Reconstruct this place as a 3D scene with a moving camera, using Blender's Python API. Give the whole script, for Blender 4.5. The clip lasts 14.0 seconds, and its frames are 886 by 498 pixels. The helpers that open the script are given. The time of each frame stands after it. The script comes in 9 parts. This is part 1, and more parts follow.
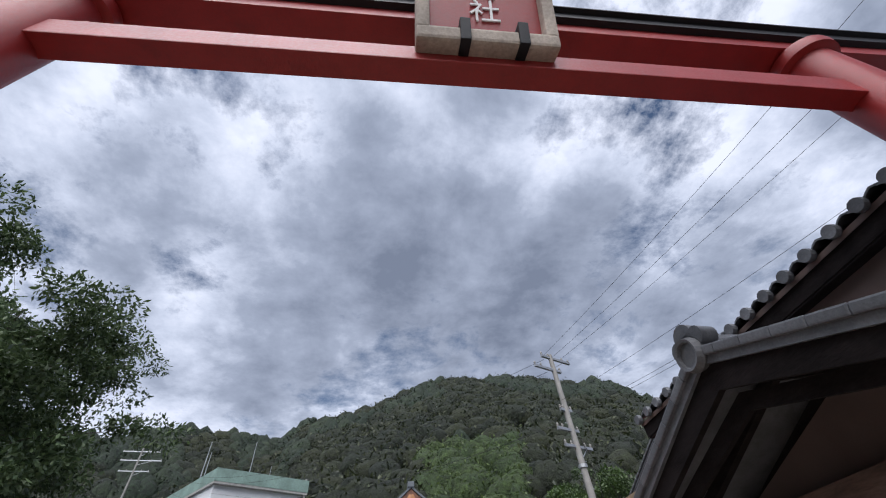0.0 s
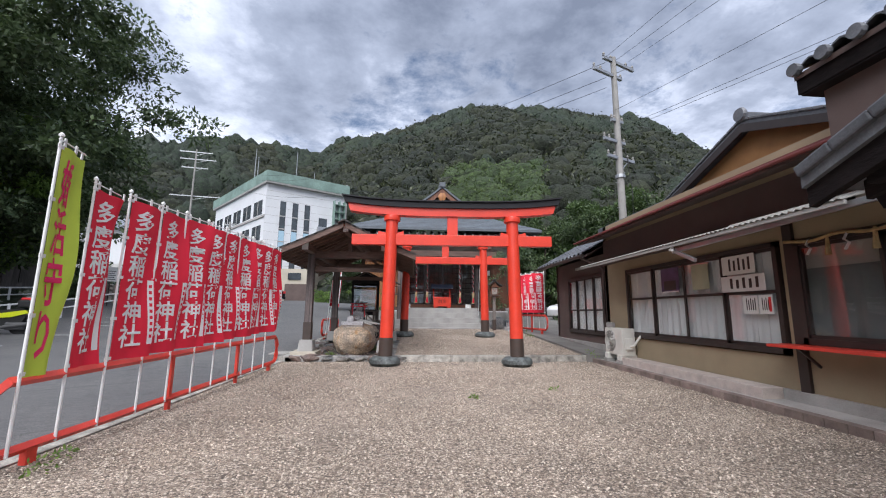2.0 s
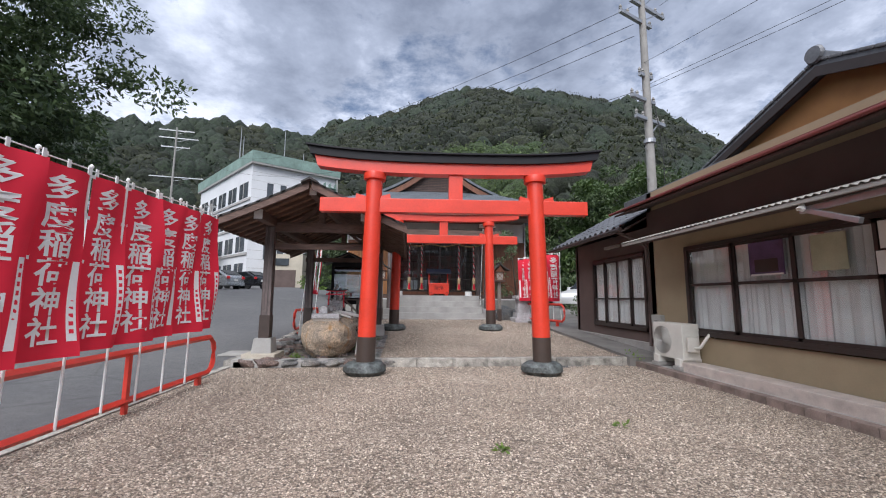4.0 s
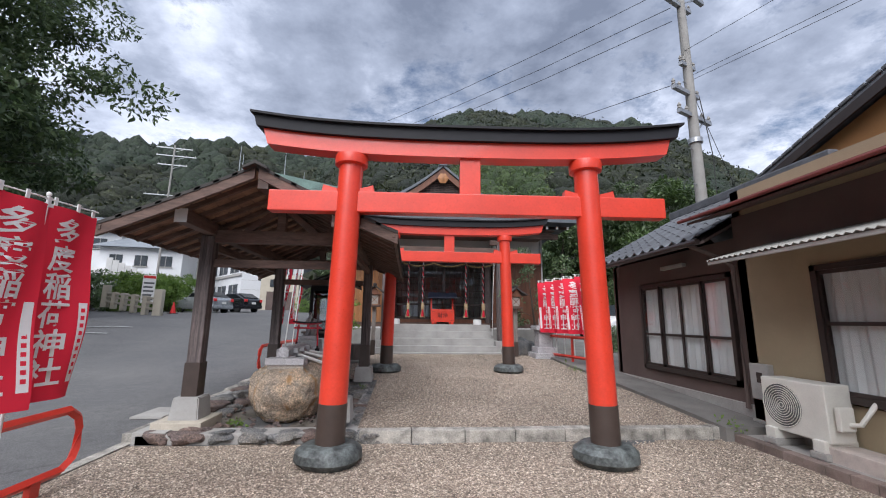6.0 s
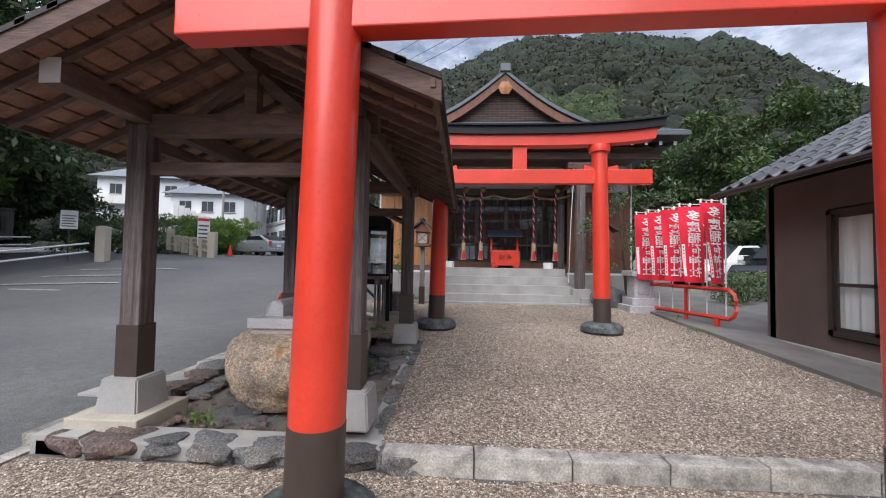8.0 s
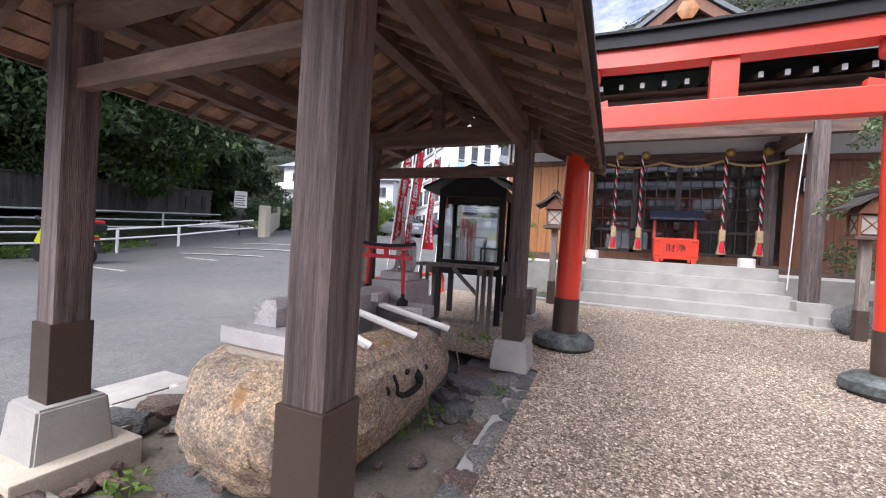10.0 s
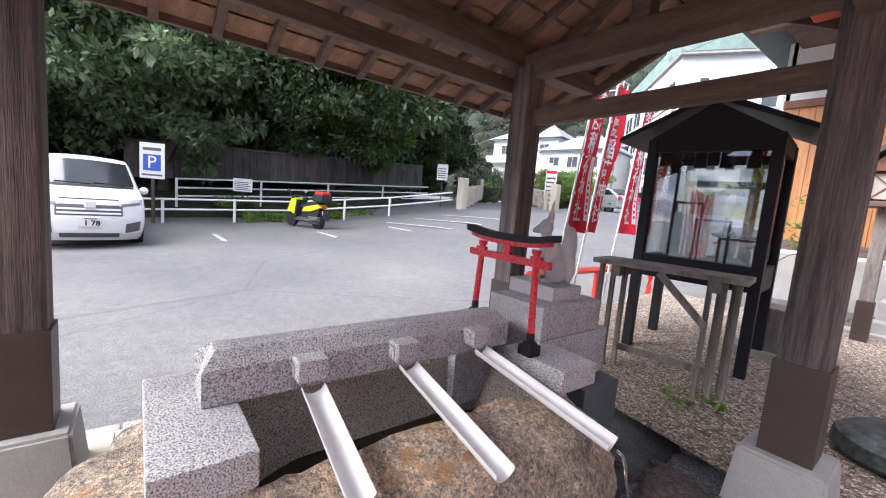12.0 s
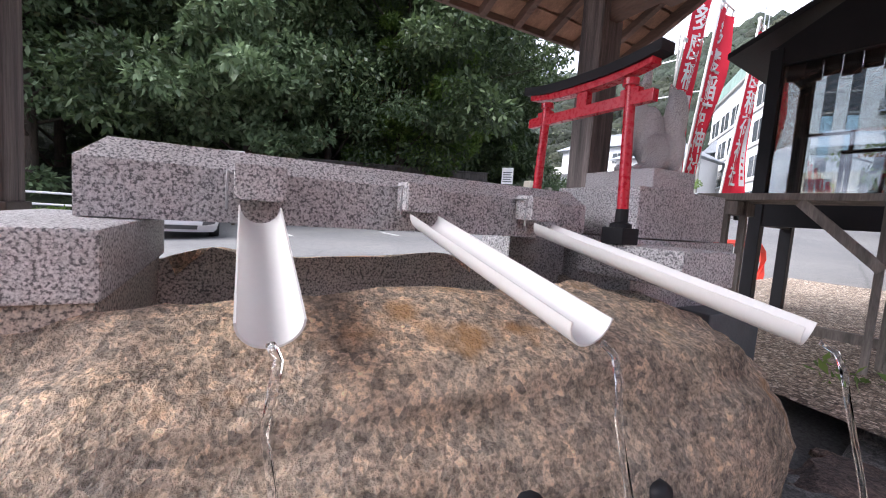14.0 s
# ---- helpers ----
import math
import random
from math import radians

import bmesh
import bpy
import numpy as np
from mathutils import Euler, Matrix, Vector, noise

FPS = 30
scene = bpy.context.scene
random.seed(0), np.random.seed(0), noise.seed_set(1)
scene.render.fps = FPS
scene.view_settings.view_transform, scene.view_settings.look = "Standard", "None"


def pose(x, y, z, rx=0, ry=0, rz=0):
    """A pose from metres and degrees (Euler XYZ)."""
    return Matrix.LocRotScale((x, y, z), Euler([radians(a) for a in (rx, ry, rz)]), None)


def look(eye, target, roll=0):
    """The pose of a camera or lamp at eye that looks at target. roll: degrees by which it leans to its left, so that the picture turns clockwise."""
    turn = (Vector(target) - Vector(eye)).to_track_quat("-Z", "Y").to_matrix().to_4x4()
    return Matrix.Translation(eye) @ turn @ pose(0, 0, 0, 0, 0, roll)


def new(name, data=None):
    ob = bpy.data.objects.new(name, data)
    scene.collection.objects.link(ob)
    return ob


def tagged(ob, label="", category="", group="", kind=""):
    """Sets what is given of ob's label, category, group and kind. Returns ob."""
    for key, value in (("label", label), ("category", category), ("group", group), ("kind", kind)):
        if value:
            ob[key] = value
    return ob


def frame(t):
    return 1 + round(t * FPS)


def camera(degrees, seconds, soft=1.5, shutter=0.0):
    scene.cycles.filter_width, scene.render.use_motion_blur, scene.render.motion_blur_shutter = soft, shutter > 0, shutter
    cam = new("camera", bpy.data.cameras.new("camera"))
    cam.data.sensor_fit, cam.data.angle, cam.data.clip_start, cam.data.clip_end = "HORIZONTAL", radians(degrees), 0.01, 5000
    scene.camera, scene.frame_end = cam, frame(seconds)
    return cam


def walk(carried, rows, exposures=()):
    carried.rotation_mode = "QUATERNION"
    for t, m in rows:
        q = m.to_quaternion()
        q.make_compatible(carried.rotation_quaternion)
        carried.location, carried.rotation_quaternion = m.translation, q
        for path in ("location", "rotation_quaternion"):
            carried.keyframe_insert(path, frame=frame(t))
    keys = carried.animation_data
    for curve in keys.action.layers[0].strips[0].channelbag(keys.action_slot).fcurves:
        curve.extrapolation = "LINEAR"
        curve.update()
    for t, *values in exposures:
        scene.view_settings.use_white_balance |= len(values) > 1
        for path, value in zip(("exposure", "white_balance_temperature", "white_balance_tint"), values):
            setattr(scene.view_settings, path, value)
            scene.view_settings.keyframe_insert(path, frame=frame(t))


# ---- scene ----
cam = camera(96.3, 14.0, soft=1.1)
EXPO, SKY, SUN = 0.15, 1.1, 4.4
PATH = [
    (0, (-0.639, -10.3, 1.175), (-0.381, -8.946, 2.624), -6.0),
    (0.5, (-0.615, -9.765, 1.146), (-0.358, -8.084, 2.199), -3.4),
    (0.7, (-0.637, -9.591, 1.132), (-0.385, -7.82, 2.027), -2.4),
    (1, (-0.618, -9.279, 1.089), (-0.391, -7.411, 1.766), -1.2),
    (1.5, (-0.661, -8.793, 1.061), (-0.485, -6.851, 1.507), 0.1),
    (2, (-0.695, -8.275, 1.068), (-0.548, -6.305, 1.382), 0.5),
    (2.5, (-0.688, -7.761, 1.068), (-0.535, -5.782, 1.317), 0.3),
    (2.7, (-0.686, -7.554, 1.063), (-0.529, -5.574, 1.301), 0.2),
    (4.8, (-0.586, -5.331, 1.236), (-0.403, -3.36, 1.518), 0.6),
    (5, (-0.578, -5.138, 1.273), (-0.4, -3.169, 1.572), 0.6),
    (5.5, (-0.511, -4.659, 1.317), (-0.339, -2.698, 1.669), 0.6),
    (6, (-0.5, -4.12, 1.341), (-0.34, -2.158, 1.697), 0.7),
    (6.5, (-0.477, -3.551, 1.317), (-0.34, -1.577, 1.603), 0.9),
    (7, (-0.496, -2.973, 1.302), (-0.416, -0.983, 1.48), 1.0),
    (7.5, (-0.507, -2.442, 1.315), (-0.505, -0.445, 1.413), 1.1),
    (7.7, (-0.519, -2.225, 1.319), (-0.558, -0.227, 1.401), 1.1),
    (9.8, (-0.474, -0.211, 1.308), (-1.184, 1.659, 1.315), 2.5),
    (10, (-0.512, -0.039, 1.314), (-1.303, 1.798, 1.293), 3.4),
    (10.5, (-0.581, 0.406, 1.312), (-1.571, 2.143, 1.254), 3.7),
    (11, (-0.715, 0.78, 1.345), (-1.903, 2.386, 1.241), 4.3),
    (11.5, (-0.852, 1.092, 1.414), (-2.247, 2.515, 1.251), 4.3),
    (12, (-0.994, 1.392, 1.404), (-2.563, 2.611, 1.173), 4.8),
    (12.5, (-1.153, 1.599, 1.319), (-2.835, 2.644, 1.033), 4.8),
    (13, (-1.254, 1.718, 1.131), (-2.993, 2.665, 0.849), 4.6),
    (13.5, (-1.281, 1.734, 0.961), (-3.038, 2.662, 0.733), 4.5),
    (14, (-1.276, 1.739, 0.874), (-3.032, 2.679, 0.704), 4.1),
]
walk(cam, [(t, look(eye, target, roll)) for t, eye, target, roll in PATH],
     exposures=[(t, EXPO + e, 6000 if t < 8 else 6080, 12 if t < 8 else 16) for t, e in ((0, -0.35), (0.7, -0.3), (1.5, 0.0), (4.8, -0.08), (7.7, -0.06), (9.8, 0.65), (10.5, 0.95), (11.2, 1.25), (12.0, 1.36), (14.0, 1.33))])

# ---- world and sun ----
world = bpy.data.worlds.new("sky")
scene.world = world
world.use_nodes = True


def nodes_of(tree):
    tree.nodes.clear()

    def n(kind, **inputs):
        node = tree.nodes.new(kind)
        for k, v in inputs.items():
            if k.startswith("_"):
                setattr_plain(node, k[1:], v)
            else:
                key = int(k[1:]) if k[0] == "i" and k[1:].isdigit() else k.replace("_", " ")
                if isinstance(v, bpy.types.NodeSocket):
                    tree.links.new(v, node.inputs[key])
                else:
                    node.inputs[key].default_value = v
        return node
    return n


def setattr_plain(node, name, value):
    if name == "op":
        node.operation = value
    elif name == "blend":
        node.blend_type = value
    elif name == "data":
        node.data_type = value
    elif name == "feature":
        node.feature = value
    elif name == "sky":
        node.sky_type = value
    elif name == "dist":
        node.distance = value


def ramp(n, fac, stops):
    node = n("ShaderNodeValToRGB", Fac=fac)
    els = node.color_ramp.elements
    while len(els) < len(stops):
        els.new(0.5)
    for e, (p, c) in zip(els, stops):
        e.position = p
        e.color = (*c, 1) if isinstance(c, tuple) else (c, c, c, 1)
    return node.outputs["Color"]


def mix(n, fac, a, b, blend="MIX"):
    node = n("ShaderNodeMix", _data="RGBA", _blend=blend)
    tree = node.id_data
    for key, v in (("Factor_Float", fac), ("A_Color", a), ("B_Color", b)):
        sock = next(s for s in node.inputs if s.identifier == key)
        if isinstance(v, bpy.types.NodeSocket):
            tree.links.new(v, sock)
        elif key == "Factor_Float":
            sock.default_value = v
        else:
            sock.default_value = (*v, 1)
    return next(s for s in node.outputs if s.identifier == "Result_Color")


def build_sky():
    n = nodes_of(world.node_tree)
    coord = n("ShaderNodeTexCoord")
    sep = n("ShaderNodeSeparateXYZ", Vector=coord.outputs["Generated"])
    zz = n("ShaderNodeMath", _op="ADD", i0=sep.outputs["Z"], i1=0.16)
    zc = n("ShaderNodeMath", _op="MAXIMUM", i0=zz.outputs[0], i1=0.05)
    px = n("ShaderNodeMath", _op="DIVIDE", i0=sep.outputs["X"], i1=zc.outputs[0])
    py = n("ShaderNodeMath", _op="DIVIDE", i0=sep.outputs["Y"], i1=zc.outputs[0])
    plane = n("ShaderNodeCombineXYZ", X=px.outputs[0], Y=py.outputs[0], Z=0.37)
    sky = n("ShaderNodeTexSky", _sky="NISHITA")
    sky.sky_type = "NISHITA"
    sky.sun_disc = False
    sky.sun_elevation, sky.sun_rotation = radians(50), radians(196)
    cover = n("ShaderNodeTexNoise", Vector=plane.outputs[0], Scale=2.1, Detail=10, Roughness=0.66, Distortion=0.12)
    thick = n("ShaderNodeTexNoise", Vector=plane.outputs[0], Scale=1.0, Detail=6, Roughness=0.52, Distortion=0.05)
    fluff = n("ShaderNodeTexNoise", Vector=plane.outputs[0], Scale=3.6, Detail=9, Roughness=0.62, Distortion=0.1)
    mask = ramp(n, cover.outputs["Fac"], [(0.33, 0.0), (0.46, 1.0)])
    shade = n("ShaderNodeMath", _op="ADD", i0=thick.outputs["Fac"], i1=0.0)
    wide = n("ShaderNodeMath", _op="MULTIPLY", i0=fluff.outputs["Fac"], i1=0.55)
    both = n("ShaderNodeMath", _op="ADD", i0=shade.outputs[0], i1=wide.outputs[0])
    cloud = ramp(n, both.outputs[0], [(0.65, (0.98, 1.0, 1.08)), (0.74, (0.70, 0.74, 0.84)), (0.84, (0.42, 0.46, 0.55)), (1.02, (0.22, 0.25, 0.32))])
    blue = n("ShaderNodeMixRGB", _blend="MULTIPLY", Fac=1.0, Color1=sky.outputs[0], Color2=(0.085, 0.085, 0.085, 1))
    col = n("ShaderNodeMixRGB", Fac=mask, Color1=blue.outputs[0], Color2=cloud)
    bg = n("ShaderNodeBackground", Color=col.outputs[0], Strength=SKY)
    n("ShaderNodeOutputWorld", Surface=bg.outputs[0])


build_sky()
sun = new("sun", bpy.data.lights.new("sun", "SUN"))
sun.data.energy, sun.data.angle, sun.data.color = SUN, radians(62), (1.0, 0.96, 0.91)
sun.matrix_world = look((0, 0, 30), (7, 24, 0))


# ---- materials ----
def material(name, color, rough=0.6, metal=0.0, scale=8.0, var=0.18, bump=0.15, fine=90.0, dark=None, spec=0.5,
             patchy=0.0, stretch=(1, 1, 1), island=0.0, coat=0.0, object_random=0.0):
    """Two scales of variation, a fine grain and its relief."""
    m = bpy.data.materials.new(name)
    m.use_nodes = True
    n = nodes_of(m.node_tree)
    coord = n("ShaderNodeTexCoord")
    mp = n("ShaderNodeMapping", Vector=coord.outputs["Object"], Scale=stretch)
    big = n("ShaderNodeTexNoise", Vector=mp.outputs[0], Scale=scale, Detail=5, Roughness=0.6)
    small = n("ShaderNodeTexNoise", Vector=mp.outputs[0], Scale=fine, Detail=3, Roughness=0.65)
    lo = tuple(c * (1 - var) for c in color) if dark is None else dark
    hi = tuple(min(1, c * (1 + var)) for c in color)
    base = ramp(n, big.outputs["Fac"], [(0.32, lo), (0.5, color), (0.7, hi)])
    grain = ramp(n, small.outputs["Fac"], [(0.3, 1 - var), (0.7, 1 + var * 0.5)])
    col = mix(n, 0.8, base, grain, "MULTIPLY")
    if object_random:
        info = n("ShaderNodeObjectInfo")
        tone = ramp(n, info.outputs["Random"], [(0.0, 1 - object_random), (1.0, 1 + object_random * 0.6)])
        col = mix(n, 1.0, col, tone, "MULTIPLY")
    if island:
        geo = n("ShaderNodeNewGeometry")
        tone = ramp(n, geo.outputs["Random Per Island"], [(0.0, 1 - island), (1.0, 1 + island)])
        col = mix(n, 1.0, col, tone, "MULTIPLY")
    bsdf = n("ShaderNodeBsdfPrincipled", Base_Color=col, Metallic=metal)
    bsdf.inputs["Specular IOR Level"].default_value = spec
    bsdf.inputs["Coat Weight"].default_value = coat
    r = ramp(n, small.outputs["Fac"], [(0.2, max(0.02, rough - 0.12)), (0.8, min(1, rough + 0.1))])
    m.node_tree.links.new(r, bsdf.inputs["Roughness"])
    if bump:
        bp = n("ShaderNodeBump", Strength=bump, Distance=0.01, Height=small.outputs["Fac"])
        m.node_tree.links.new(bp.outputs[0], bsdf.inputs["Normal"])
    n("ShaderNodeOutputMaterial", Surface=bsdf.outputs[0])
    return m


def gravel_material(name):
    m = bpy.data.materials.new(name)
    m.use_nodes = True
    n = nodes_of(m.node_tree)
    coord = n("ShaderNodeTexCoord")
    v = n("ShaderNodeTexVoronoi", Vector=coord.outputs["Object"], Scale=70.0)
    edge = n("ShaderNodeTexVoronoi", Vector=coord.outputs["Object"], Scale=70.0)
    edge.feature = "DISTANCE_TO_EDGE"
    sep = n("ShaderNodeSeparateColor", Color=v.outputs["Color"])
    stone = ramp(n, sep.outputs[0], [(0.0, (0.135, 0.106, 0.085)), (0.35, (0.36, 0.288, 0.225)), (0.7, (0.53, 0.435, 0.345)), (1.0, (0.84, 0.74, 0.62))])
    big = n("ShaderNodeTexNoise", Vector=coord.outputs["Object"], Scale=0.9, Detail=5, Roughness=0.6)
    patch = ramp(n, big.outputs["Fac"], [(0.3, (0.70, 0.68, 0.66)), (0.65, (1.08, 1.05, 1.02))])
    # shade in the crevices between stones, painted into the colour
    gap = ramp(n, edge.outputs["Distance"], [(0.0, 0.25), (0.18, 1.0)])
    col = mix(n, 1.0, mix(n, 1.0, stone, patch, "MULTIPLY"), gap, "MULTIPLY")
    bsdf = n("ShaderNodeBsdfPrincipled", Base_Color=col, Roughness=0.85)
    bp = n("ShaderNodeBump", Strength=0.9, Distance=0.012, Height=edge.outputs["Distance"])
    m.node_tree.links.new(bp.outputs[0], bsdf.inputs["Normal"])
    n("ShaderNodeOutputMaterial", Surface=bsdf.outputs[0])
    return m


def asphalt_material():
    m = bpy.data.materials.new("asphalt")
    m.use_nodes = True
    n = nodes_of(m.node_tree)
    coord = n("ShaderNodeTexCoord")
    fine = n("ShaderNodeTexNoise", Vector=coord.outputs["Object"], Scale=85.0, Detail=4, Roughness=0.75)
    big = n("ShaderNodeTexNoise", Vector=coord.outputs["Object"], Scale=0.35, Detail=6, Roughness=0.6)
    crack = n("ShaderNodeTexVoronoi", Vector=coord.outputs["Object"], Scale=0.22)
    crack.feature = "DISTANCE_TO_EDGE"
    warp = n("ShaderNodeTexNoise", Vector=coord.outputs["Object"], Scale=1.4, Detail=4)
    cv = n("ShaderNodeMixRGB", Fac=0.06, Color1=coord.outputs["Object"], Color2=warp.outputs["Color"])
    m.node_tree.links.new(cv.outputs[0], crack.inputs["Vector"])
    base = ramp(n, big.outputs["Fac"], [(0.3, (0.095, 0.095, 0.098)), (0.6, (0.135, 0.133, 0.13)), (0.75, (0.165, 0.162, 0.155))])
    grain = ramp(n, fine.outputs["Fac"], [(0.34, 0.5), (0.5, 0.95), (0.66, 1.5)])
    mid = n("ShaderNodeTexNoise", Vector=coord.outputs["Object"], Scale=9.0, Detail=6, Roughness=0.7)
    grain = mix(n, 1.0, grain, ramp(n, mid.outputs["Fac"], [(0.3, 0.78), (0.7, 1.12)]), "MULTIPLY")
    line = ramp(n, crack.outputs["Distance"], [(0.0, 0.72), (0.005, 1.0)])
    col = mix(n, 1.0, mix(n, 1.0, base, grain, "MULTIPLY"), line, "MULTIPLY")
    bsdf = n("ShaderNodeBsdfPrincipled", Base_Color=col, Roughness=0.8)
    bp = n("ShaderNodeBump", Strength=0.4, Distance=0.006, Height=fine.outputs["Fac"])
    m.node_tree.links.new(bp.outputs[0], bsdf.inputs["Normal"])
    n("ShaderNodeOutputMaterial", Surface=bsdf.outputs[0])
    return m


def granite_material(name, tone=1.0, scale=1.0, tint=(1.0, 1.0, 1.0)):
    m = bpy.data.materials.new(name)
    m.use_nodes = True
    n = nodes_of(m.node_tree)
    coord = n("ShaderNodeTexCoord")
    a = n("ShaderNodeTexNoise", Vector=coord.outputs["Object"], Scale=150.0 * scale, Detail=3, Roughness=0.55)
    b = n("ShaderNodeTexNoise", Vector=coord.outputs["Object"], Scale=230.0 * scale, Detail=2)
    col = ramp(n, a.outputs["Fac"], [(0.40, (0.15 * tone, 0.145 * tone, 0.155 * tone)), (0.46, (0.42 * tone, 0.41 * tone, 0.42 * tone)), (0.56, (0.64 * tone, 0.625 * tone, 0.63 * tone))])
    sp = ramp(n, b.outputs["Fac"], [(0.35, 0.7), (0.6, 1.1)])
    col = mix(n, 1.0, mix(n, 1.0, col, sp, "MULTIPLY"), tint, "MULTIPLY")
    stain = n("ShaderNodeTexNoise", Vector=coord.outputs["Object"], Scale=4.0, Detail=5, Roughness=0.65)
    col = mix(n, 1.0, col, ramp(n, stain.outputs["Fac"], [(0.3, 0.78), (0.62, 1.06)]), "MULTIPLY")
    bsdf = n("ShaderNodeBsdfPrincipled", Base_Color=col, Roughness=0.55)
    bp = n("ShaderNodeBump", Strength=0.35, Distance=0.003, Height=b.outputs["Fac"])
    m.node_tree.links.new(bp.outputs[0], bsdf.inputs["Normal"])
    n("ShaderNodeOutputMaterial", Surface=bsdf.outputs[0])
    return m


def boulder_material(name, base, streak=True):
    m = bpy.data.materials.new(name)
    m.use_nodes = True
    n = nodes_of(m.node_tree)
    coord = n("ShaderNodeTexCoord")
    big = n("ShaderNodeTexNoise", Vector=coord.outputs["Object"], Scale=3.0, Detail=7, Roughness=0.65)
    mid = n("ShaderNodeTexNoise", Vector=coord.outputs["Object"], Scale=34.0, Detail=6, Roughness=0.75)
    fine = n("ShaderNodeTexNoise", Vector=coord.outputs["Object"], Scale=150.0, Detail=3, Roughness=0.7)
    col = ramp(n, big.outputs["Fac"], [(0.28, tuple(c * 0.55 for c in base)), (0.45, base), (0.62, (base[0] * 1.25, base[1] * 1.15, base[2] * 1.02)), (0.78, (base[0] * 1.45, base[1] * 1.42, base[2] * 1.4))])
    g = ramp(n, mid.outputs["Fac"], [(0.3, 0.3), (0.48, 0.9), (0.66, 1.45)])
    f = ramp(n, fine.outputs["Fac"], [(0.38, 0.35), (0.56, 1.25)])
    col = mix(n, 0.7, mix(n, 0.75, col, g, "MULTIPLY"), f, "MULTIPLY")
    grains = n("ShaderNodeTexVoronoi", Vector=coord.outputs["Object"], Scale=95.0)
    shard = n("ShaderNodeSeparateColor", Color=grains.outputs["Color"])
    col = mix(n, 0.65, col, ramp(n, shard.outputs[0], [(0.0, (0.34, 0.35, 0.37)), (0.28, (0.85, 0.84, 0.82)), (0.6, (1.12, 1.05, 0.97)), (1.0, (1.7, 1.62, 1.5))]), "MULTIPLY")
    lichen = n("ShaderNodeTexNoise", Vector=coord.outputs["Object"], Scale=7.0, Detail=7, Roughness=0.7)
    grey = ramp(n, lichen.outputs["Fac"], [(0.50, 0.0), (0.62, 0.7)])
    col = mix(n, grey, col, mix(n, 1.0, col, (0.62, 0.66, 0.72), "MULTIPLY"))
    if streak:
        wet = n("ShaderNodeTexNoise", Vector=n("ShaderNodeMapping", Vector=coord.outputs["Object"], Scale=(9, 9, 0.6)).outputs[0], Scale=1.0, Detail=4)
        rust = ramp(n, wet.outputs["Fac"], [(0.59, 0.0), (0.69, 0.75)])
        col = mix(n, rust, col, (0.50, 0.26, 0.09))
    bsdf = n("ShaderNodeBsdfPrincipled", Base_Color=col, Roughness=0.75)
    h1 = n("ShaderNodeMath", _op="ADD", i0=mid.outputs["Fac"], i1=fine.outputs["Fac"])
    bp = n("ShaderNodeBump", Strength=0.9, Distance=0.02, Height=h1.outputs[0])
    m.node_tree.links.new(bp.outputs[0], bsdf.inputs["Normal"])
    n("ShaderNodeOutputMaterial", Surface=bsdf.outputs[0])
    return m


def glass_material(name, tint=(0.8, 0.85, 0.85), alpha=0.75):
    """Thin pane: mostly clear, with a sharp reflection that grows towards grazing."""
    m = bpy.data.materials.new(name)
    m.use_nodes = True
    n = nodes_of(m.node_tree)
    lay = n("ShaderNodeLayerWeight", Blend=0.5)
    fres = n("ShaderNodeMath", _op="POWER", i0=lay.outputs["Facing"], i1=5.0)
    clear = n("ShaderNodeBsdfTransparent", Color=(*tint, 1))
    gloss = n("ShaderNodeBsdfGlossy", Roughness=0.015)
    up = n("ShaderNodeMath", _op="MULTIPLY_ADD", i0=fres.outputs[0], i1=0.75, i2=1.0 - alpha)
    sh = n("ShaderNodeMixShader", Fac=up.outputs[0])
    m.node_tree.links.new(clear.outputs[0], sh.inputs[1])
    m.node_tree.links.new(gloss.outputs[0], sh.inputs[2])
    n("ShaderNodeOutputMaterial", Surface=sh.outputs[0])
    return m


def leaf_material(name, a, b, back=0.25):
    m = bpy.data.materials.new(name)
    m.use_nodes = True
    n = nodes_of(m.node_tree)
    geo = n("ShaderNodeNewGeometry")
    coord = n("ShaderNodeTexCoord")
    big = n("ShaderNodeTexNoise", Vector=coord.outputs["Object"], Scale=0.5, Detail=3)
    col = ramp(n, geo.outputs["Random Per Island"], [(0.0, a), (1.0, b)])
    tone = ramp(n, big.outputs["Fac"], [(0.3, 0.65), (0.7, 1.25)])
    col = mix(n, 1.0, col, tone, "MULTIPLY")
    d = n("ShaderNodeBsdfPrincipled", Base_Color=col, Roughness=0.5)
    t = n("ShaderNodeBsdfTranslucent", Color=col)
    sh = n("ShaderNodeMixShader", Fac=back)
    m.node_tree.links.new(d.outputs[0], sh.inputs[1])
    m.node_tree.links.new(t.outputs[0], sh.inputs[2])
    n("ShaderNodeOutputMaterial", Surface=sh.outputs[0])
    return m


